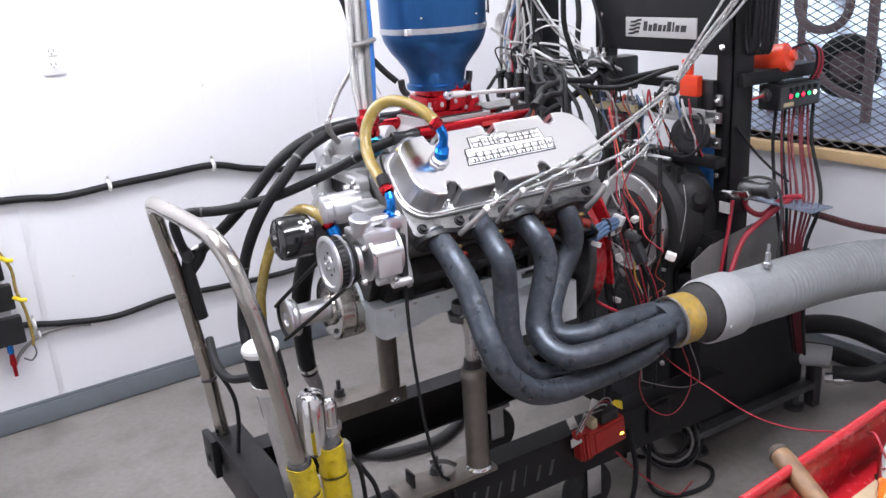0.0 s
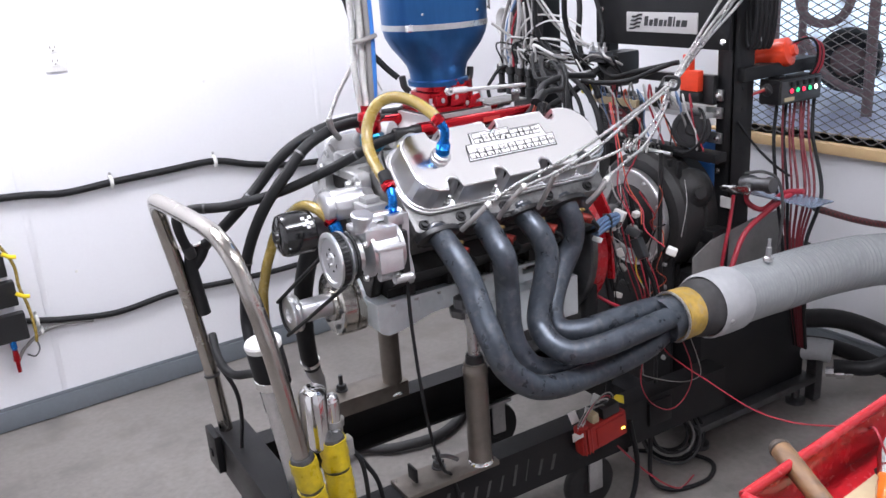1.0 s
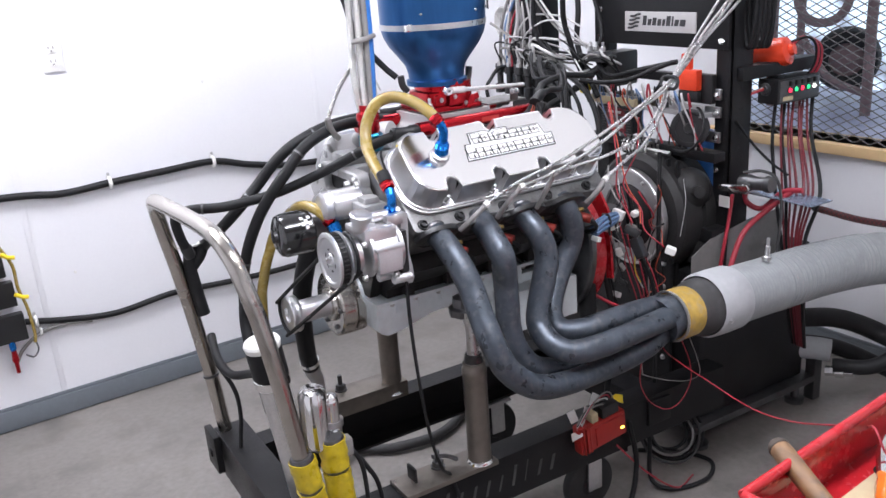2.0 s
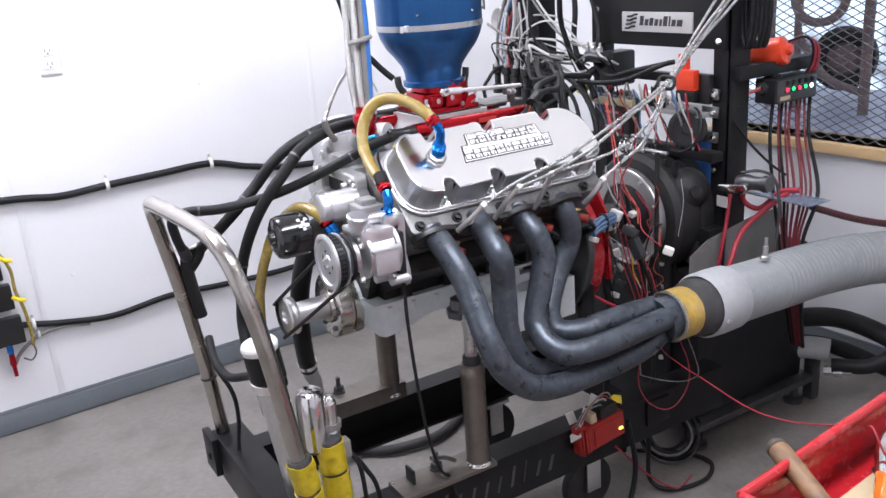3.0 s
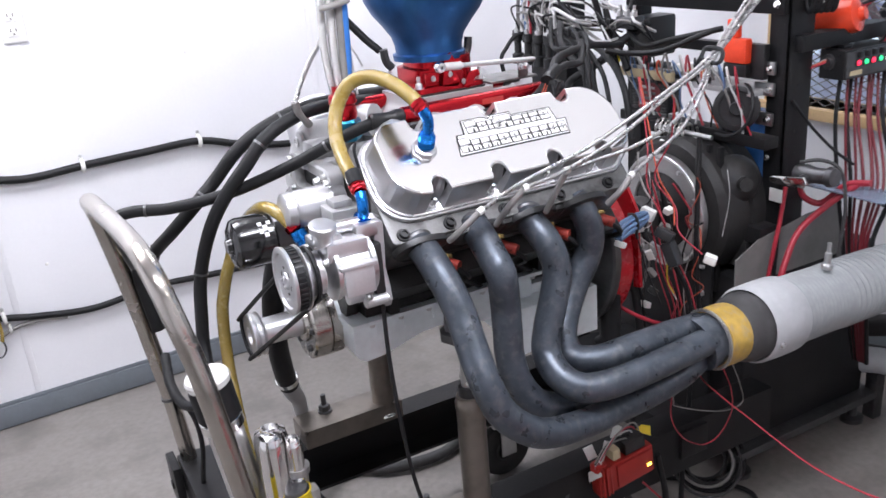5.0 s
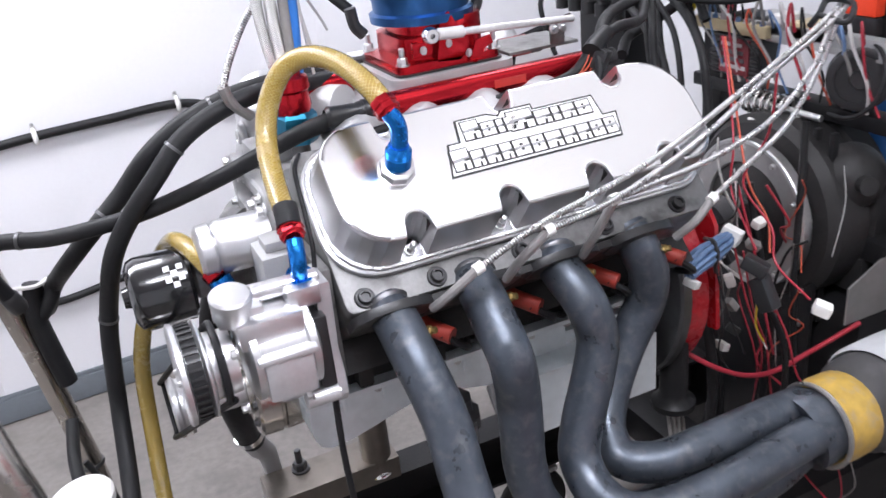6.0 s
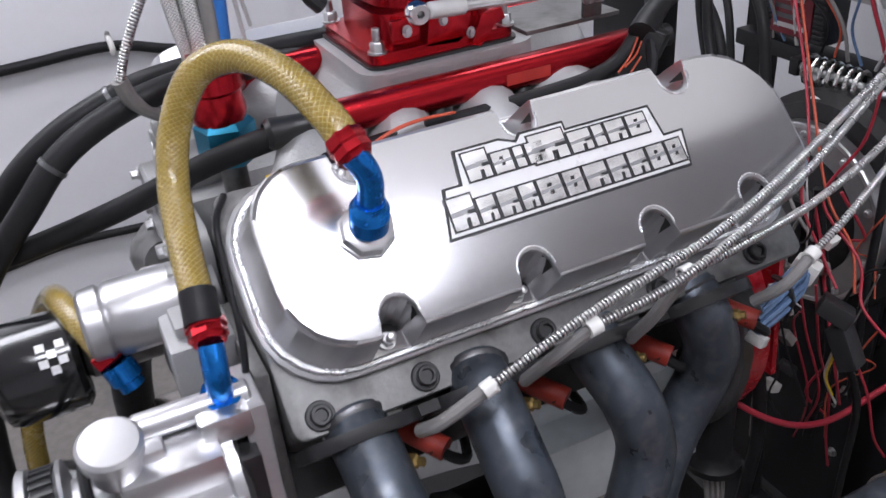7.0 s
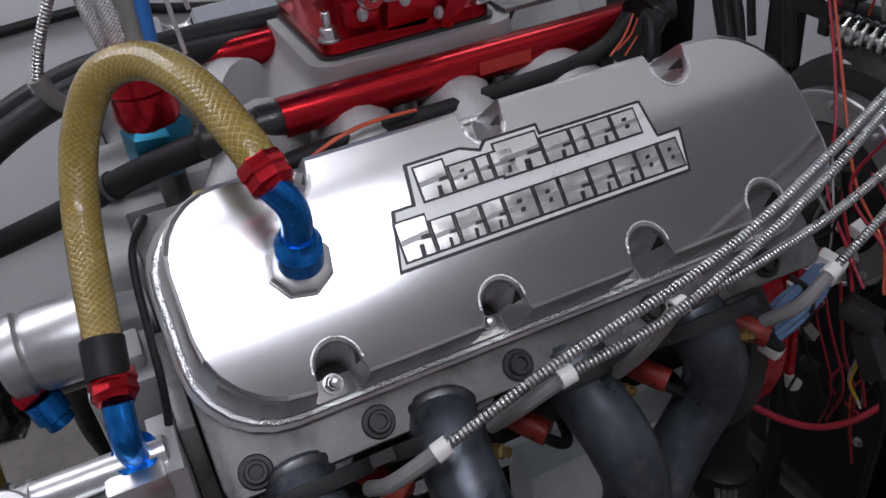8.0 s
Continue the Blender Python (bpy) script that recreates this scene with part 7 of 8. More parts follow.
hose("white_loop", [(0.92, 0.93, 1.15), (0.88, 0.90, 1.30), (0.88, 0.78, 1.37), (0.90, 0.68, 1.36), (0.94, 0.62, 1.28)], 0.0032, white_wire, "white line looping across to the dyno frame", "line", 8)
hose("black_loop", [(1.02, 0.86, 1.7), (1.0, 0.74, 1.45), (0.98, 0.72, 1.30), (0.96, 0.66, 1.22), (0.95, 0.58, 1.12)], 0.010, rubber, "black hose hanging behind the dyno frame", "hose", 10)
hose("black_loop", [(1.02, 0.80, 1.7), (1.0, 0.62, 1.36), (0.96, 0.60, 1.26), (0.93, 0.50, 1.2), (0.95, 0.40, 1.22), (1.0, 0.27, 1.25)], 0.008, rubber, "black hose hanging behind the dyno frame", "hose", 10)
jn = thing("hose_manifold", (0.93, 0.56, 1.25), "small brass and black hose manifold on the frame", "manifold")
part("body", box(B(), (0.92, 0.52, 1.24), (0.96, 0.60, 1.275), 0.006), dark_steel, jn)
for i in range(3):
    part("fitting", lathe(B(), (0.93, 0.53 + 0.03 * i, 1.275), (0, 0, 1), [(0, 0.009), (0.015, 0.009), (0.018, 0.005), (0.03, 0.005), (0.03, 0)], 6), steel, jn)
solid("terminal_clamp", lathe(B(), (0.965, 0.655, 1.128), (-0.3, 0.2, 1), [(0, 0), (0, 0.014), (0.008, 0.022), (0.02, 0.02), (0.028, 0.01), (0.03, 0)], 12), yellow_plastic, "yellow plastic clamp on the terminal strip", "clamp")

# loose harness between engine and absorber
hn = thing("blue_harness", (0.58, 0.12, 0.85), "bundle of blue-grey wires with white plugs", "wire harness")
for i in range(9):
    a = i * 0.7
    dy, dz = 0.013 * math.cos(a), 0.013 * math.sin(a)
    part("wire", tube(B(), [(0.468, 0.050 + dy, 0.872 + dz), (0.495, 0.052 + dy * 1.2, 0.884 + dz * 1.2), (0.53, 0.062 + dy, 0.885 + dz * 1.3), (0.56, 0.075 + dy, 0.884 + dz), (0.588, 0.09 + dy * 0.6, 0.882 + dz * 0.6)], 0.0048, 6, 6), blue_wire, hn)
part("plug", box(B(), (-0.012, -0.018, -0.014), (0.016, 0.016, 0.014), 0.004, pose(0.59, 0.09, 0.885, 20, 10, 30)), white_plastic, hn)
part("plug", box(B(), (-0.01, -0.016, -0.008), (0.012, 0.012, 0.008), 0.003, pose(0.585, 0.12, 0.838, -10, 20, 60)), white_plastic, hn)
part("plug", box(B(), (-0.009, -0.012, -0.007), (0.009, 0.012, 0.007), 0.003, pose(0.470, 0.042, 0.852, 10, 20, 20)), white_plastic, hn)
part("tie", tube(B(), [(0.528, 0.082, 0.900), (0.522, 0.055, 0.906), (0.520, 0.042, 0.89), (0.524, 0.05, 0.865), (0.535, 0.06, 0.845)], 0.004, 6), black_plastic, hn)
pg = thing("black_plug_cluster", (0.6, 0.03, 0.83), "black multi-pin plugs hanging on their wires", "connector")
part("plug", box(B(), (-0.02, -0.022, -0.012), (0.02, 0.022, 0.012), 0.004, pose(0.60, 0.04, 0.845, 25, 15, 40)), black_plastic, pg)
part("plug", box(B(), (-0.018, -0.03, -0.013), (0.018, 0.03, 0.013), 0.004, pose(0.605, 0.02, 0.80, 60, 10, 20)), black_plastic, pg)
part("plug", box(B(), (-0.012, -0.014, -0.010), (0.012, 0.014, 0.010), 0.004, pose(0.62, -0.085, 0.815, 20, 0, 40)), white_plastic, pg)
part("plug", box(B(), (-0.014, -0.02, -0.03), (0.014, 0.02, 0.03), 0.004, pose(0.55, 0.15, 0.70, 0, 5, 20)), grey_wire, pg)
for i, (pts, m, r) in enumerate((
        ([(0.66, 0.08, 1.15), (0.66, 0.09, 1.05), (0.64, 0.12, 0.96), (0.64, 0.05, 0.9), (0.625, 0.02, 0.85), (0.62, -0.06, 0.82)], red_wire, 0.003),
        ([(0.78, 0.34, 1.15), (0.72, 0.25, 1.08), (0.68, 0.19, 1.0), (0.66, 0.17, 0.93), (0.63, 0.10, 0.89), (0.62, 0.06, 0.86)], red_wire, 0.003),
        ([(0.75, 0.30, 1.16), (0.71, 0.22, 1.05), (0.67, 0.14, 0.95), (0.66, 0.08, 0.90), (0.63, 0.04, 0.86)], orange_wire, 0.003),
        ([(0.55, 0.14, 0.85), (0.53, 0.16, 0.80), (0.535, 0.14, 0.74), (0.55, 0.125, 0.70)], orange_wire, 0.003),
        ([(0.55, 0.135, 0.85), (0.54, 0.15, 0.80), (0.55, 0.135, 0.73), (0.555, 0.12, 0.69)], red_wire, 0.003),
        ([(0.61, 0.02, 0.80), (0.64, 0.0, 0.72), (0.66, -0.01, 0.64), (0.68, -0.02, 0.60)], red_wire, 0.0028),
        ([(0.63, 0.10, 0.84), (0.66, 0.10, 0.72), (0.70, 0.10, 0.62), (0.74, 0.12, 0.5), (0.76, 0.12, 0.42)], red_wire, 0.003),
        ([(0.68, 0.18, 0.82), (0.70, 0.16, 0.70), (0.73, 0.14, 0.58), (0.76, 0.18, 0.46)], red_wire, 0.003),
        ([(0.50, 0.20, 0.68), (0.60, 0.12, 0.60), (0.70, 0.10, 0.56), (0.82, 0.10, 0.57), (0.93, 0.09, 0.60)], red_wire, 0.0052),
        ([(0.60, 0.03, 0.78), (0.62, 0.05, 0.72), (0.64, 0.05, 0.68)], yellow_plastic, 0.0025),
        ([(0.61, 0.04, 0.78), (0.63, 0.06, 0.71), (0.65, 0.05, 0.66)], white_wire, 0.0025),
        ([(0.78, 0.34, 0.95), (0.72, 0.27, 0.93), (0.68, 0.2, 0.9), (0.66, 0.14, 0.88)], grey_wire, 0.004),
        ([(0.62, 0.05, 0.79), (0.68, 0.04, 0.66), (0.70, 0.05, 0.50), (0.71, 0.06, 0.3)], rubber, 0.006),
        ([(0.56, 0.18, 0.84), (0.60, 0.16, 0.70), (0.62, 0.15, 0.55), (0.62, 0.16, 0.4), (0.63, 0.2, 0.1)], rubber, 0.011),
        ([(0.58, 0.22, 0.84), (0.64, 0.2, 0.70), (0.68, 0.2, 0.5), (0.70, 0.2, 0.2), (0.72, 0.2, 0.02)], rubber, 0.009),
        ([(0.75, 0.22, 0.9), (0.77, 0.2, 0.75), (0.79, 0.18, 0.6), (0.8, 0.2, 0.4)], rubber, 0.008),
        ([(0.86, 0.2, 1.0), (0.83, 0.17, 0.85), (0.82, 0.16, 0.7), (0.84, 0.16, 0.5)], rubber, 0.007),
        ([(0.90, 0.14, 0.92), (0.89, 0.12, 0.85), (0.87, 0.12, 0.75)], white_wire, 0.0013))):
    hose("loose_wire", pts, r * 0.7 if r < 0.005 else r, m, "loose coloured wire hanging behind the engine", "wire", 7, group="loose wires")
bell_boot = thing("breather_boot", (0.51, 0.13, 0.41), "black rubber boot flared at its foot behind the header", "rubber boot")
part("boot", lathe(B(), (0.51, 0.13, 0.548), (0, 0, 1), [(0, 0), (0, 0.04), (0.012, 0.041), (0.02, 0.03), (0.03, 0.026), (0.24, 0.024), (0.24, 0)], 22), rubber, bell_boot)
for i in range(4):
    part("wire", tube(B(), [(0.495 + 0.01 * i, 0.13, 0.55), (0.498 + 0.01 * i, 0.12, 0.48), (0.505 + 0.008 * i, 0.13, 0.41)], 0.004, 6), grey_wire, bell_boot)
solid("white_filter", lathe(B(), (0.475, 0.205, 0.62), (0, 0, 1), [(0, 0), (0, 0.03), (0.006, 0.036), (0.07, 0.036), (0.076, 0.03), (0.076, 0)], 24), white_plastic, "white spin-on filter behind the exhaust header", "filter")

# red wire strung to the tool tray, and a hanging loop
hose("ground_wire", [(0.575, -0.11, 0.60), (0.564, -0.12, 0.555), (0.548, -0.2, 0.545), (0.521, -0.3, 0.552), (0.478, -0.48, 0.562), (0.41, -0.64, 0.623), (0.322, -0.8, 0.719), (0.20, -0.93, 0.82), (0.13, -0.99, 0.872), (0.115, -1.02, 0.85), (0.13, -1.04, 0.81)], 0.0018, red_wire, "long red wire strung across to the tool tray", "wire", 8, 12)
hose("wire_loop", [(0.50, -0.12, 0.58), (0.483, -0.12, 0.542), (0.479, -0.12, 0.476), (0.515, -0.12, 0.409), (0.58, -0.12, 0.364), (0.634, -0.12, 0.372), (0.67, -0.12, 0.423), (0.664, -0.12, 0.486), (0.629, -0.125, 0.557), (0.60, -0.13, 0.61)], 0.0016, red_wire, "red wire hanging in a loop below the duct", "wire", 8, group="loose wires")
hose("wire_loop", [(0.492, -0.11, 0.55), (0.50, -0.105, 0.50), (0.513, -0.1, 0.483), (0.598, -0.1, 0.44), (0.676, -0.1, 0.413), (0.728, -0.1, 0.419), (0.712, -0.1, 0.481), (0.672, -0.11, 0.555), (0.645, -0.13, 0.61)], 0.0015, grey_wire, "grey wire hanging in a loop below the duct", "wire", 8, group="loose wires")

hose("sensor_wire", [(-0.10, 0.15, 1.175), (-0.117, 0.115, 1.165), (-0.124, 0.07, 1.12), (-0.128, 0.045, 1.085), (-0.138, 0.03, 1.04), (-0.15, 0.02, 1.0)], 0.0032, rubber, "thin black sensor wire round the end of the cover", "wire", 8)
# more small wiring round the absorber
random.seed(33)
for i in range(15):
    m = (red_wire, grey_wire, white_wire, rubber, red_wire, orange_wire, rubber, grey_wire)[i % 8]
    y, z, x = random.uniform(0.06, 0.30), random.uniform(0.72, 1.0), random.uniform(0.64, 0.80)
    pts = [(x, y, z)]
    for k in range(4):
        y, z, x = y + random.uniform(-0.05, 0.05), z - random.uniform(0.02, 0.11), x + random.uniform(-0.03, 0.05)
        pts.append((x, y, z))
    hose("loose_wire", pts, random.choice((0.0014, 0.0018, 0.0026)), m, "loose coloured wire hanging behind the engine", "wire", 6, group="loose wires")
for i in range(7):
    a = random.uniform(0.1, 0.2)
    solid("wire_plug", box(B(), (-0.009, -0.013, -0.008), (0.009, 0.013, 0.008), 0.003, pose(0.66 + 0.012 * i, 0.02 + a, 0.60 + 0.04 * i, 30 * i, 20, 47 * i)), (white_plastic, black_plastic, grey_wire)[i % 3], "small plug on a loose wire end", "connector", "wire plugs")

# ---- floor clutter ----
CN = Vector((-0.42, -0.62, 0.66)).normalized()
CU = CN.orthogonal().normalized()
CV = CN.cross(CU)
for k in range(7):
    rr = 0.062 + 0.0065 * k
    mid = Vector((0.835 + 0.012 * math.sin(k * 2.3), 0.115 + 0.012 * math.cos(k * 1.9), 0.088 + 0.003 * (k % 3)))
    hose("floor_cable", [mid + CU * rr * math.cos(a + 0.4 * k) * (1 + 0.07 * math.sin(k * 1.7)) + CV * rr * math.sin(a + 0.4 * k) + CN * 0.008 * math.sin(2 * a + k) for a in (j * math.pi / 8 for j in range(17))], 0.0042 if k % 3 else 0.0058, (rubber, dull_rubber, grey_wire)[k % 3 if k < 3 else k % 2], "black cable coiled on the concrete floor", "cable", 8, 4, group="coiled floor cables")
hose("floor_cable", [(0.66, 0.06, 0.30), (0.68, 0.05, 0.15), (0.66, 0.02, 0.03), (0.70, -0.04, 0.01), (0.82, -0.06, 0.01), (0.90, 0.0, 0.01), (0.86, 0.1, 0.01), (0.75, 0.2, 0.01)], 0.007, rubber, "black cable trailing over the concrete floor", "cable", 8, group="coiled floor cables")
hose("floor_cable", [(0.53, -0.02, 0.30), (0.56, -0.02, 0.15), (0.53, -0.03, 0.04), (0.46, -0.05, 0.01), (0.35, -0.08, 0.01), (0.1, -0.1, 0.01)], 0.008, rubber, "black cable trailing over the concrete floor", "cable", 8, group="coiled floor cables")
hose("floor_cable", [(0.50, 0.0, 0.22), (0.60, -0.03, 0.1), (0.70, -0.05, 0.02), (0.80, -0.02, 0.01)], 0.003, red_wire, "thin red wire trailing over the concrete floor", "wire", 6)
hose("floor_hose", [(-0.32, 0.48, 0.17), (-0.2, 0.62, 0.11), (-0.07, 0.74, 0.05), (0.03, 0.745, 0.022), (0.107, 0.69, 0.022), (0.256, 0.665, 0.022), (0.36, 0.70, 0.022), (0.433, 0.756, 0.022), (0.517, 0.854, 0.022), (0.58, 1.05, 0.022)], 0.017, dull_rubber, "fat black hose lying on the floor under the cart", "hose", 14)
hose("hanging_cable", [(-0.145, -0.01, 0.95), (-0.15, -0.02, 0.80), (-0.14, -0.025, 0.62), (-0.12, -0.02, 0.48), (-0.09, -0.01, 0.38), (-0.06, 0.0, 0.34), (-0.05, -0.02, 0.25), (-0.07, -0.04, 0.1)], 0.0045, rubber, "thin black cable hanging in front of the engine", "cable", 8)
solid("inline_switch", box(B(), (-0.163, -0.028, 0.93), (-0.143, 0.01, 1.03), 0.004), black_plastic, "black sensor block under the vacuum pump outlet", "sensor")
hose("pump_cable", [(-0.305, 0.065, 0.49), (-0.285, 0.05, 0.45), (-0.28, 0.04, 0.38), (-0.285, 0.03, 0.25), (-0.29, 0.02, 0.08)], 0.006, rubber, "black cable hanging from the pump plug", "cable", 8)
hose("pump_cable", [(-0.30, 0.065, 0.48), (-0.27, 0.05, 0.43), (-0.245, 0.04, 0.36), (-0.24, 0.03, 0.2), (-0.25, 0.02, 0.05)], 0.006, rubber, "black cable hanging from the pump plug", "cable", 8)

# hoses at the foot of the window wall
for pts, r in (([(1.47, 0.15, 0.30), (1.56, 0.04, 0.31), (1.62, -0.08, 0.28), (1.66, -0.2, 0.22), (1.7, -0.5, 0.05), (1.7, -0.9, 0.035)], 0.034), ([(1.50, 0.0, 0.16), (1.58, -0.10, 0.17), (1.66, -0.15, 0.24), (1.70, -0.14, 0.38), (1.72, -0.1, 0.5), (1.78, -0.05, 0.62)], 0.026), ([(1.47, 0.22, 0.18), (1.55, 0.12, 0.19), (1.62, 0.02, 0.17), (1.7, -0.2, 0.1), (1.75, -0.6, 0.04)], 0.028)):
    hose("water_supply_hose", pts, r, rubber, "heavy black water hose beside the dyno cabinet", "hose", 16, group="water supply hoses")
vl = thing("pipe_valve", (1.52, 0.08, 0.0), "grey iron pipe fittings with bright unions", "pipe fitting")
part("body", tube(B(), [(1.47, 0.14, 0.19), (1.51, 0.08, 0.195), (1.54, 0.04, 0.19)], 0.04, 16, 5), duct_plain, vl)
part("union", lathe(B(), (1.49, 0.02, 0.135), (0.6, -1, 0.15), [(0, 0), (0, 0.018), (0.03, 0.018), (0.032, 0.024), (0.06, 0.024), (0.062, 0.018), (0.09, 0.018), (0.09, 0)], 6), chrome, vl)
part("pipe_foot", box(B(), (1.49, 0.06, 0.0), (1.53, 0.10, 0.16), 0.004), dark_steel, vl)

# wires below the switch box, lever cable and red battery cables
for i, (y, m, r) in enumerate(((0.058, rubber, 0.0055), (0.035, dark_red_wire, 0.0035), (0.022, rubber, 0.005), (0.008, dark_red_wire, 0.0035), (-0.012, dark_red_wire, 0.0045), (-0.035, dark_red_wire, 0.005), (-0.05, dark_red_wire, 0.004), (-0.065, dark_red_wire, 0.004), (-0.088, rubber, 0.006))):
    hose("switch_wire", [(1.29 - y * 1.2, 0.075, 1.115), (1.26 - y * 1.0, 0.05 + 0.2 * y + 0.004 * (-1) ** i, 1.0), (1.22 - y * 0.4, y * 0.8 - 0.005, 0.85), (1.20, y * 0.6 - 0.02, 0.70), (1.22, y * 0.4 - 0.03, 0.5), (1.3, y * 0.3, 0.3)], r, m, "wire hanging below the switch box", "wire", 7, group="switch box wires")
for i in range(6):
    hose("switch_wire", [(1.345 + 0.008 * i, 0.07, 1.17), (1.36 + 0.006 * i, 0.05, 1.22), (1.345 + 0.004 * i, 0.04, 1.275), (1.31, 0.045 + 0.003 * i, 1.30), (1.265, 0.065, 1.29 - 0.004 * i)], 0.004, red_wire if i % 3 else rubber, "red wire looping over the switch box", "wire", 7, group="switch box wires")
hose("battery_cable", [(1.10, 0.05, 0.90), (1.13, 0.10, 0.82), (1.16, 0.06, 0.79), (1.18, 0.0, 0.85), (1.19, -0.06, 0.865)], 0.0085, red_wire, "thick red battery cable draped over the shelf", "cable", 10, group="battery cables")
hose("battery_cable", [(1.19, -0.03, 0.86), (1.14, 0.02, 0.80), (1.06, 0.04, 0.74), (1.0, 0.03, 0.66), (0.97, 0.02, 0.60)], 0.0085, red_wire, "thick red battery cable draped over the shelf", "cable", 10, group="battery cables")
hose("battery_cable", [(1.06, 0.09, 0.85), (1.04, 0.085, 0.76), (1.02, 0.08, 0.70), (1.0, 0.08, 0.6)], 0.006, red_wire, "thin red cable hanging beside the dyno frame", "cable", 8, group="battery cables")
hose("lever_cable", [(1.045, 0.04, 0.93), (1.08, 0.0, 0.935), (1.1, -0.04, 0.91), (1.1, -0.06, 0.82), (1.09, -0.06, 0.70), (1.085, -0.07, 0.68)], 0.0045, dull_rubber, "grey cable curving from valve lever to duct sensor", "cable", 8)
hose("lever_cable", [(1.07, 0.095, 1.075), (1.12, 0.07, 1.0), (1.16, 0.03, 0.94), (1.2, 0.0, 0.90)], 0.004, rubber, "thin black cable slung beside the dyno frame", "cable", 8)
hose("twisted_cable", [(1.25, -0.06, 0.80), (1.4, -0.12, 0.74), (1.55, -0.17, 0.70), (1.7, -0.22, 0.68), (1.86, -0.26, 0.70)], 0.011, maroon_braid, "dark red braided cable running to the window wall", "cable", 10)
hose("frame_cable", [(1.05, 0.095, 0.80), (1.04, 0.09, 0.72), (1.03, 0.085, 0.62), (1.03, 0.09, 0.5)], 0.005, rubber, "thin black cable hanging on the dyno frame", "cable", 8)
solid("white_tag", box(B(), (1.04, 0.085, 0.81), (1.044, 0.125, 0.845), 0.001), white_plastic, "white paper tag hanging below the valve lever", "tag")
for k in range(5):
    hose("coiled_cable", [(1.10 + 0.012 * k, 0.085 - 0.006 * k - 0.02 * math.sin(a), 1.42 + 0.13 * math.cos(a)) for a in (j * math.pi / 8 for j in range(17))], 0.0075, rubber, "black cable coiled on the side of the dyno frame", "cable", 8, 4, group="coiled cables")
hk = thing("cable_plug", (1.12, 0.07, 1.33), "grey cable end plug hanging on the dyno frame", "connector")
part("body", tube(B(), [(1.12, 0.075, 1.40), (1.12, 0.072, 1.36), (1.12, 0.07, 1.31)], 0.011, 12), duct_plain, hk)
part("tip", tube(B(), [(1.12, 0.07, 1.312), (1.12, 0.07, 1.29)], 0.006, 10), black_plastic, hk)
# small wiring on the shelf
random.seed(9)
for i in range(16):
    y = 0.20 + 0.028 * i
    m = (red_wire, white_wire, blue_wire, grey_wire, orange_wire, rubber)[i % 6]
    hose("shelf_wire", [(0.99, y, 1.118), (0.965, y - 0.01, 1.15 + random.uniform(0, .03)), (0.96, y - random.uniform(0.0, .06), 1.12), (0.975, y - random.uniform(0.02, .08), 1.05), (0.99, y - 0.05, 0.99)], random.choice((0.0025, 0.0035)), m, "thin coloured wire on the electronics shelf", "wire", 6, group="shelf wires")
for i in range(5):
    solid("shelf_module", box(B(), (1.0, 0.30 + 0.055 * i, 1.10), (1.06, 0.34 + 0.055 * i, 1.125 + 0.008 * (i % 3)), 0.003), (black_plastic, tan_label, white_plastic, black_plastic, dark_steel)[i], "small electronic module on the shelf", "module", "shelf modules")

# ---- hose panel on the far wall ----
hp = thing("hose_rack", ROOM @ Vector((-0.95, WY, 0.5)), "black wall rack hung with yellow-banded hoses", "hose rack")
for z0, z1, x1 in ((0.62, 0.71, -0.80), (0.505, 0.60, -0.785), (0.37, 0.475, -0.775)):
    part("panel", box(B(), (-1.25, WY - 0.07, z0), (x1, WY - 0.03, z1), 0.006, ROOM), black_plastic, hp)
part("back_board", box(B(), (-1.25, WY - 0.03, 0.36), (-0.80, WY, 0.95), 0.003, ROOM), wall_paint, hp)
part("hose", tube(B(), [ROOM @ Vector(p) for p in ((-0.84, WY - 0.09, 0.80), (-0.80, WY - 0.09, 0.73), (-0.775, WY - 0.09, 0.66), (-0.775, WY - 0.09, 0.58), (-0.76, WY - 0.09, 0.50), (-0.755, WY - 0.09, 0.40), (-0.76, WY - 0.09, 0.36))], 0.006, 10), tan_hose, hp)
for p in ((-0.785, WY - 0.095, 0.70), (-0.77, WY - 0.095, 0.545)):
    part("yellow_band", tube(B(), [ROOM @ Vector((p[0] - 0.02, p[1], p[2] + 0.015)), ROOM @ Vector(p), ROOM @ Vector((p[0] + 0.022, p[1], p[2] - 0.006))], 0.008, 8), yellow_plastic, hp)
part("hook", tube(B(), [ROOM @ Vector(p) for p in ((-0.76, WY - 0.09, 0.37), (-0.755, WY - 0.09, 0.33), (-0.775, WY - 0.09, 0.305), (-0.80, WY - 0.09, 0.32))], 0.003, 8), dark_steel, hp)
qd = part("coupler", lathe(B(), ROOM @ Vector((-0.835, WY - 0.06, 0.375)), (0, 0, -1), [(0, 0), (0, 0.011), (0.03, 0.012), (0.03, 0.009), (0.04, 0.009)], 10), blue_anod, hp)
part("coupler_tail", lathe(B(), ROOM @ Vector((-0.835, WY - 0.06, 0.338)), (0, 0, -1), [(0, 0.009), (0.04, 0.013), (0.05, 0.008), (0.09, 0.007), (0.09, 0)], 10), red_anod, qd)

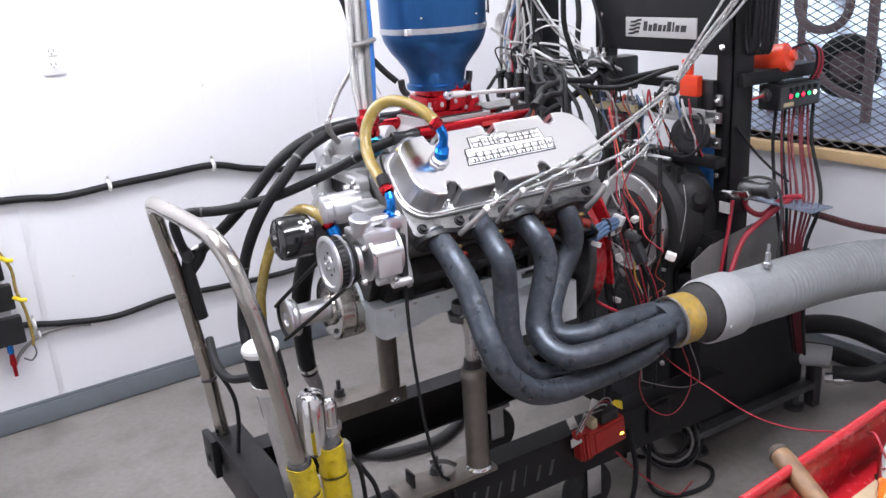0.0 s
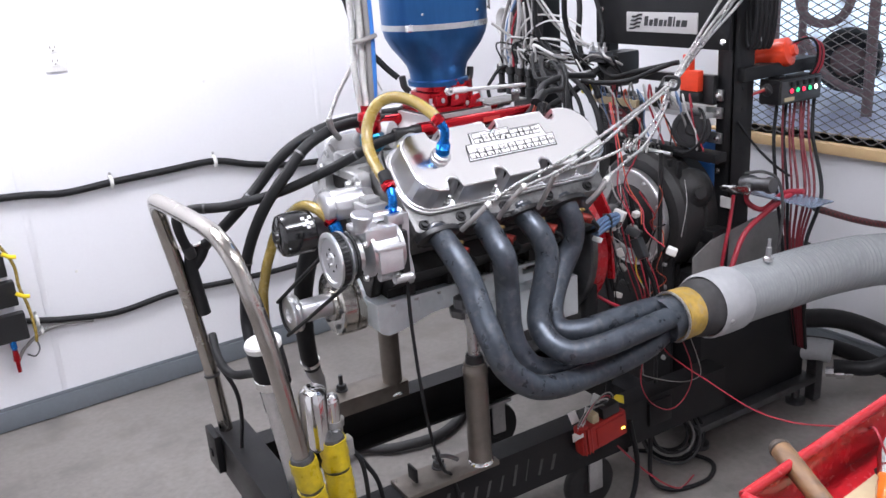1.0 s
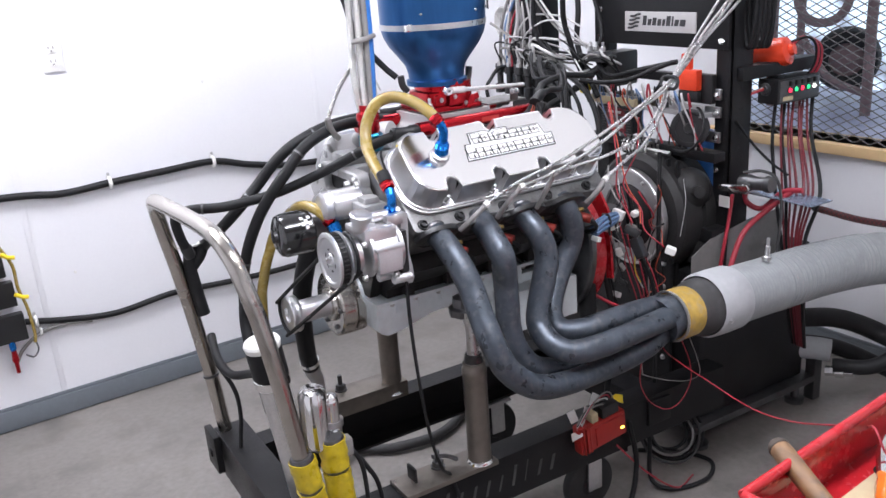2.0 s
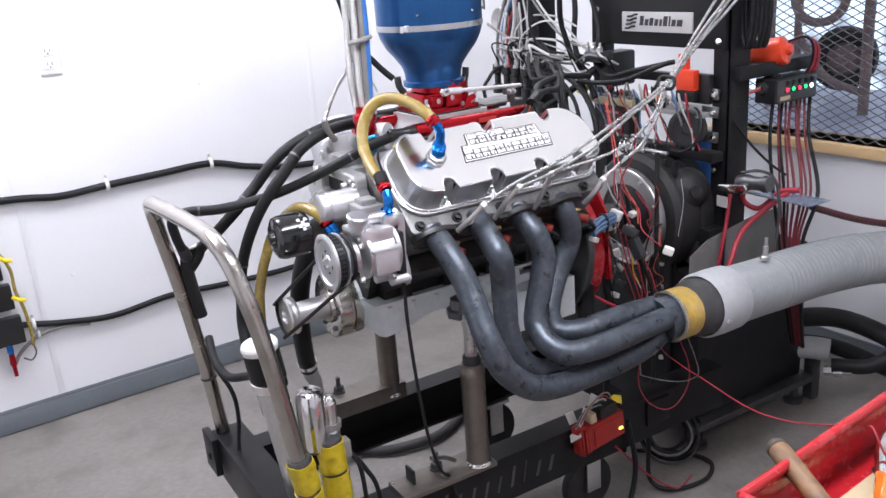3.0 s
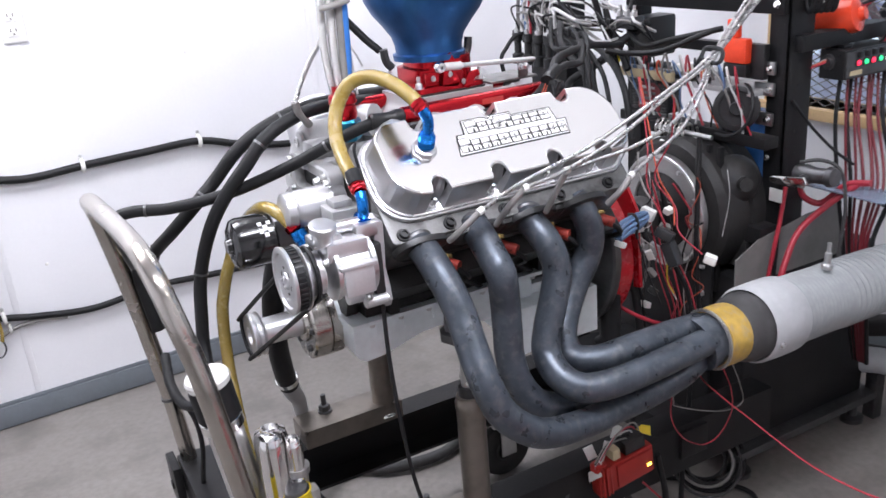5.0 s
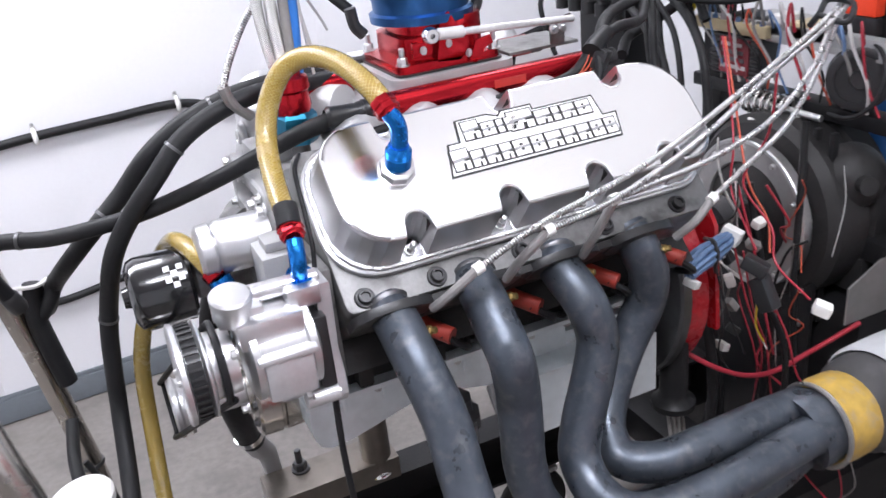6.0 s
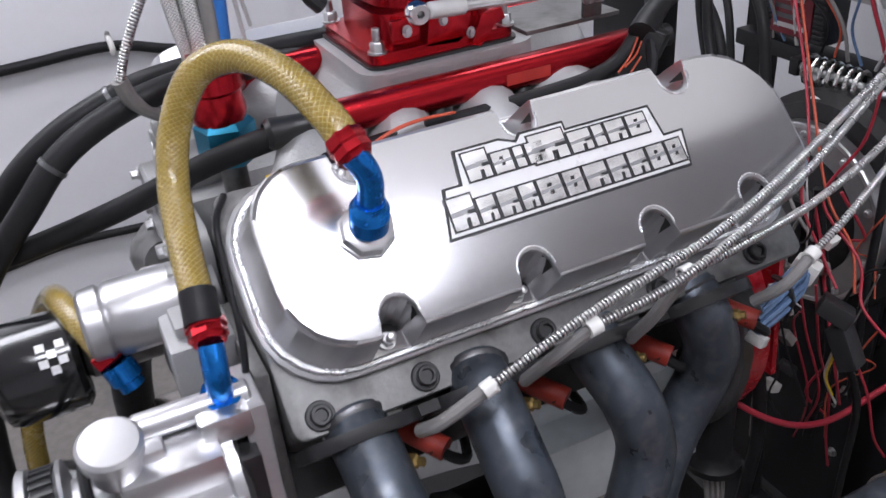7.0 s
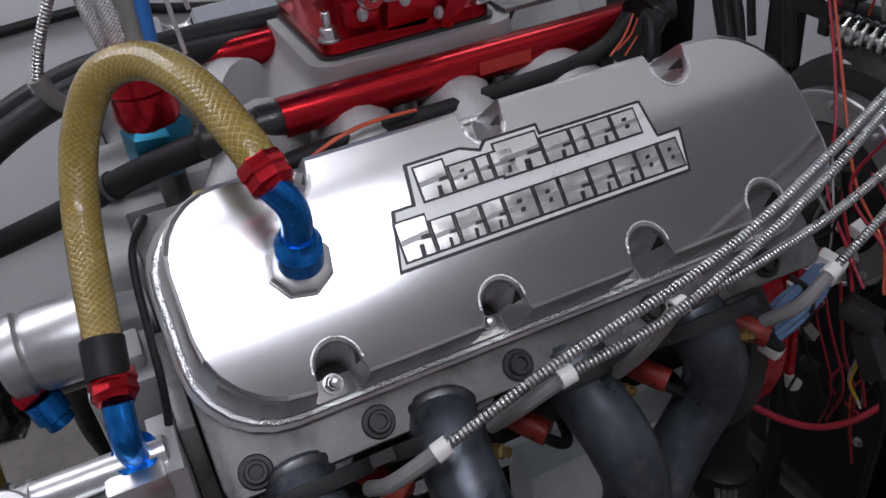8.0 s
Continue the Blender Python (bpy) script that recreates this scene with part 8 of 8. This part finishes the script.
# ---- tool tray ----
tray = thing("tool_cart", (0.1, -1.15, 0.0), "red enamelled tool cart with an open tray of tools", "tool cart")
TX0, TX1, TY0, TY1, TZ = -0.16, 0.62, -1.46, -0.985, 0.87
bm = B()
for lo, hi in (((TX0, TY0, 0.79), (TX1, TY1, 0.793)), ((TX0, TY1 - 0.003, 0.793), (TX1, TY1, TZ)), ((TX0, TY0, 0.793), (TX1, TY0 + 0.003, TZ)), ((TX0, TY0 + 0.003, 0.793), (TX0 + 0.003, TY1 - 0.003, TZ)), ((TX1 - 0.003, TY0 + 0.003, 0.793), (TX1, TY1 - 0.003, TZ))):
    box(bm, lo, hi, 0.001)
ts = part("tray", bm, red_paint, tray)
bm = B()
for a, b in (((TX0, TY1, TZ), (TX1, TY1, TZ)), ((TX0, TY0, TZ), (TX1, TY0, TZ)), ((TX0, TY0, TZ), (TX0, TY1, TZ)), ((TX1, TY0, TZ), (TX1, TY1, TZ))):
    rod(bm, a, b, 0.0085, 14)
part("rolled_rim", bm, red_paint, ts)
for x in (TX0 + 0.02, TX1 - 0.02):
    for y in (TY0 + 0.02, TY1 - 0.02):
        part("leg", box(B(), (x - 0.016, y - 0.016, 0.06), (x + 0.016, y + 0.016, 0.79), 0.003), red_paint, tray)
        part("castor", lathe(B(), (x, y - 0.012, 0.03), (0, 1, 0), [(0, 0), (0, 0.028), (0.006, 0.03), (0.018, 0.03), (0.024, 0.028), (0.024, 0)], 18), tyre_black, tray)
part("lower_shelf", box(B(), (TX0, TY0, 0.25), (TX1, TY1, 0.254), 0.001), red_paint, tray)
ham = thing("hammer", (-0.02, -1.05, 0.8), "hammer with worn wooden handle lying over the tray rim", "hammer")
part("handle", lathe(B(), (-0.0165, -0.945, 0.872), (-0.0555, -0.109, -0.02), [(0, 0), (0, 0.012), (0.004, 0.015), (0.03, 0.0168), (0.08, 0.0155), (0.14, 0.0145), (0.2, 0.0135), (0.26, 0.0125)], 16), hickory, ham)
part("handle_butt", lathe(B(), (-0.0163, -0.9446, 0.8721), (-0.0555, -0.109, -0.02), [(-0.001, 0), (-0.001, 0.0125), (0.005, 0.0158), (0.010, 0.0168), (0.012, 0.0158)], 16), charred, ham, "dark charred handle end")
part("head", box(B(), (-0.175, -1.195, 0.803), (-0.085, -1.165, 0.852), 0.006), dark_steel, ham)
sd = thing("screwdriver", (0.12, -1.06, 0.80), "screwdriver with clear orange resin handle in the tray", "screwdriver")
part("handle", lathe(B(), (0.03, -1.095, 0.815), (0.9, 0.45, 0.02), [(0, 0), (0, 0.012), (0.01, 0.017), (0.05, 0.018), (0.075, 0.014), (0.09, 0.016), (0.11, 0.01), (0.11, 0)], 10), orange_glass, sd)
part("shaft", rod(B(), (0.125, -1.047, 0.817), (0.22, -1.0, 0.82), 0.004, 10), steel, sd)
sd2 = thing("screwdriver", (0.02, -1.1, 0.80), "short screwdriver with red resin handle in the tray", "screwdriver")
part("handle", lathe(B(), (-0.02, -1.06, 0.81), (0.8, -0.6, 0.0), [(0, 0), (0, 0.011), (0.01, 0.015), (0.05, 0.016), (0.07, 0.011), (0.07, 0)], 10), orange_glass, sd2)
part("shaft", rod(B(), (0.03, -1.1, 0.81), (0.1, -1.15, 0.81), 0.004, 10), steel, sd2)
plr = thing("pliers", (0.2, -1.05, 0.8), "pliers with black handles in the tray", "pliers")
part("handle", tube(B(), [(0.08, -1.06, 0.83), (0.14, -1.03, 0.836), (0.19, -1.02, 0.84), (0.24, -1.03, 0.84)], 0.008, 10), chrome, plr)
part("handle", tube(B(), [(0.10, -1.045, 0.82), (0.16, -1.045, 0.83), (0.20, -1.05, 0.835), (0.24, -1.035, 0.84)], 0.008, 10), black_plastic, plr)
part("jaw", box(B(), (0.24, -1.05, 0.828), (0.30, -1.02, 0.852), 0.005), chrome, plr)
wr = thing("socket", (0.06, -1.13, 0.80), "bright chrome square socket tool in the tray", "socket tool")
part("body", box(B(), (0.035, -1.15, 0.80), (0.065, -1.12, 0.86), 0.004, None), chrome, wr)
solid("rag", box(B(), (-0.05, -1.2, 0.796), (0.35, -1.03, 0.803), 0.003), tan_label, "stained tan cloth lining the tool tray", "cloth")

# the tool cart stands a little askew
SKEW = Matrix.Translation((-0.152, -0.99, 0)) @ Matrix.Rotation(radians(6.0), 4, "Z") @ Matrix.Translation((0.152, 0.99, 0))
for o in [o for o in scene.objects if o.parent is None and o.name.split(".")[0] in ("tool_cart", "hammer", "screwdriver", "pliers", "socket", "rag")]:
    o.matrix_basis = SKEW @ Matrix.Translation(o.location)
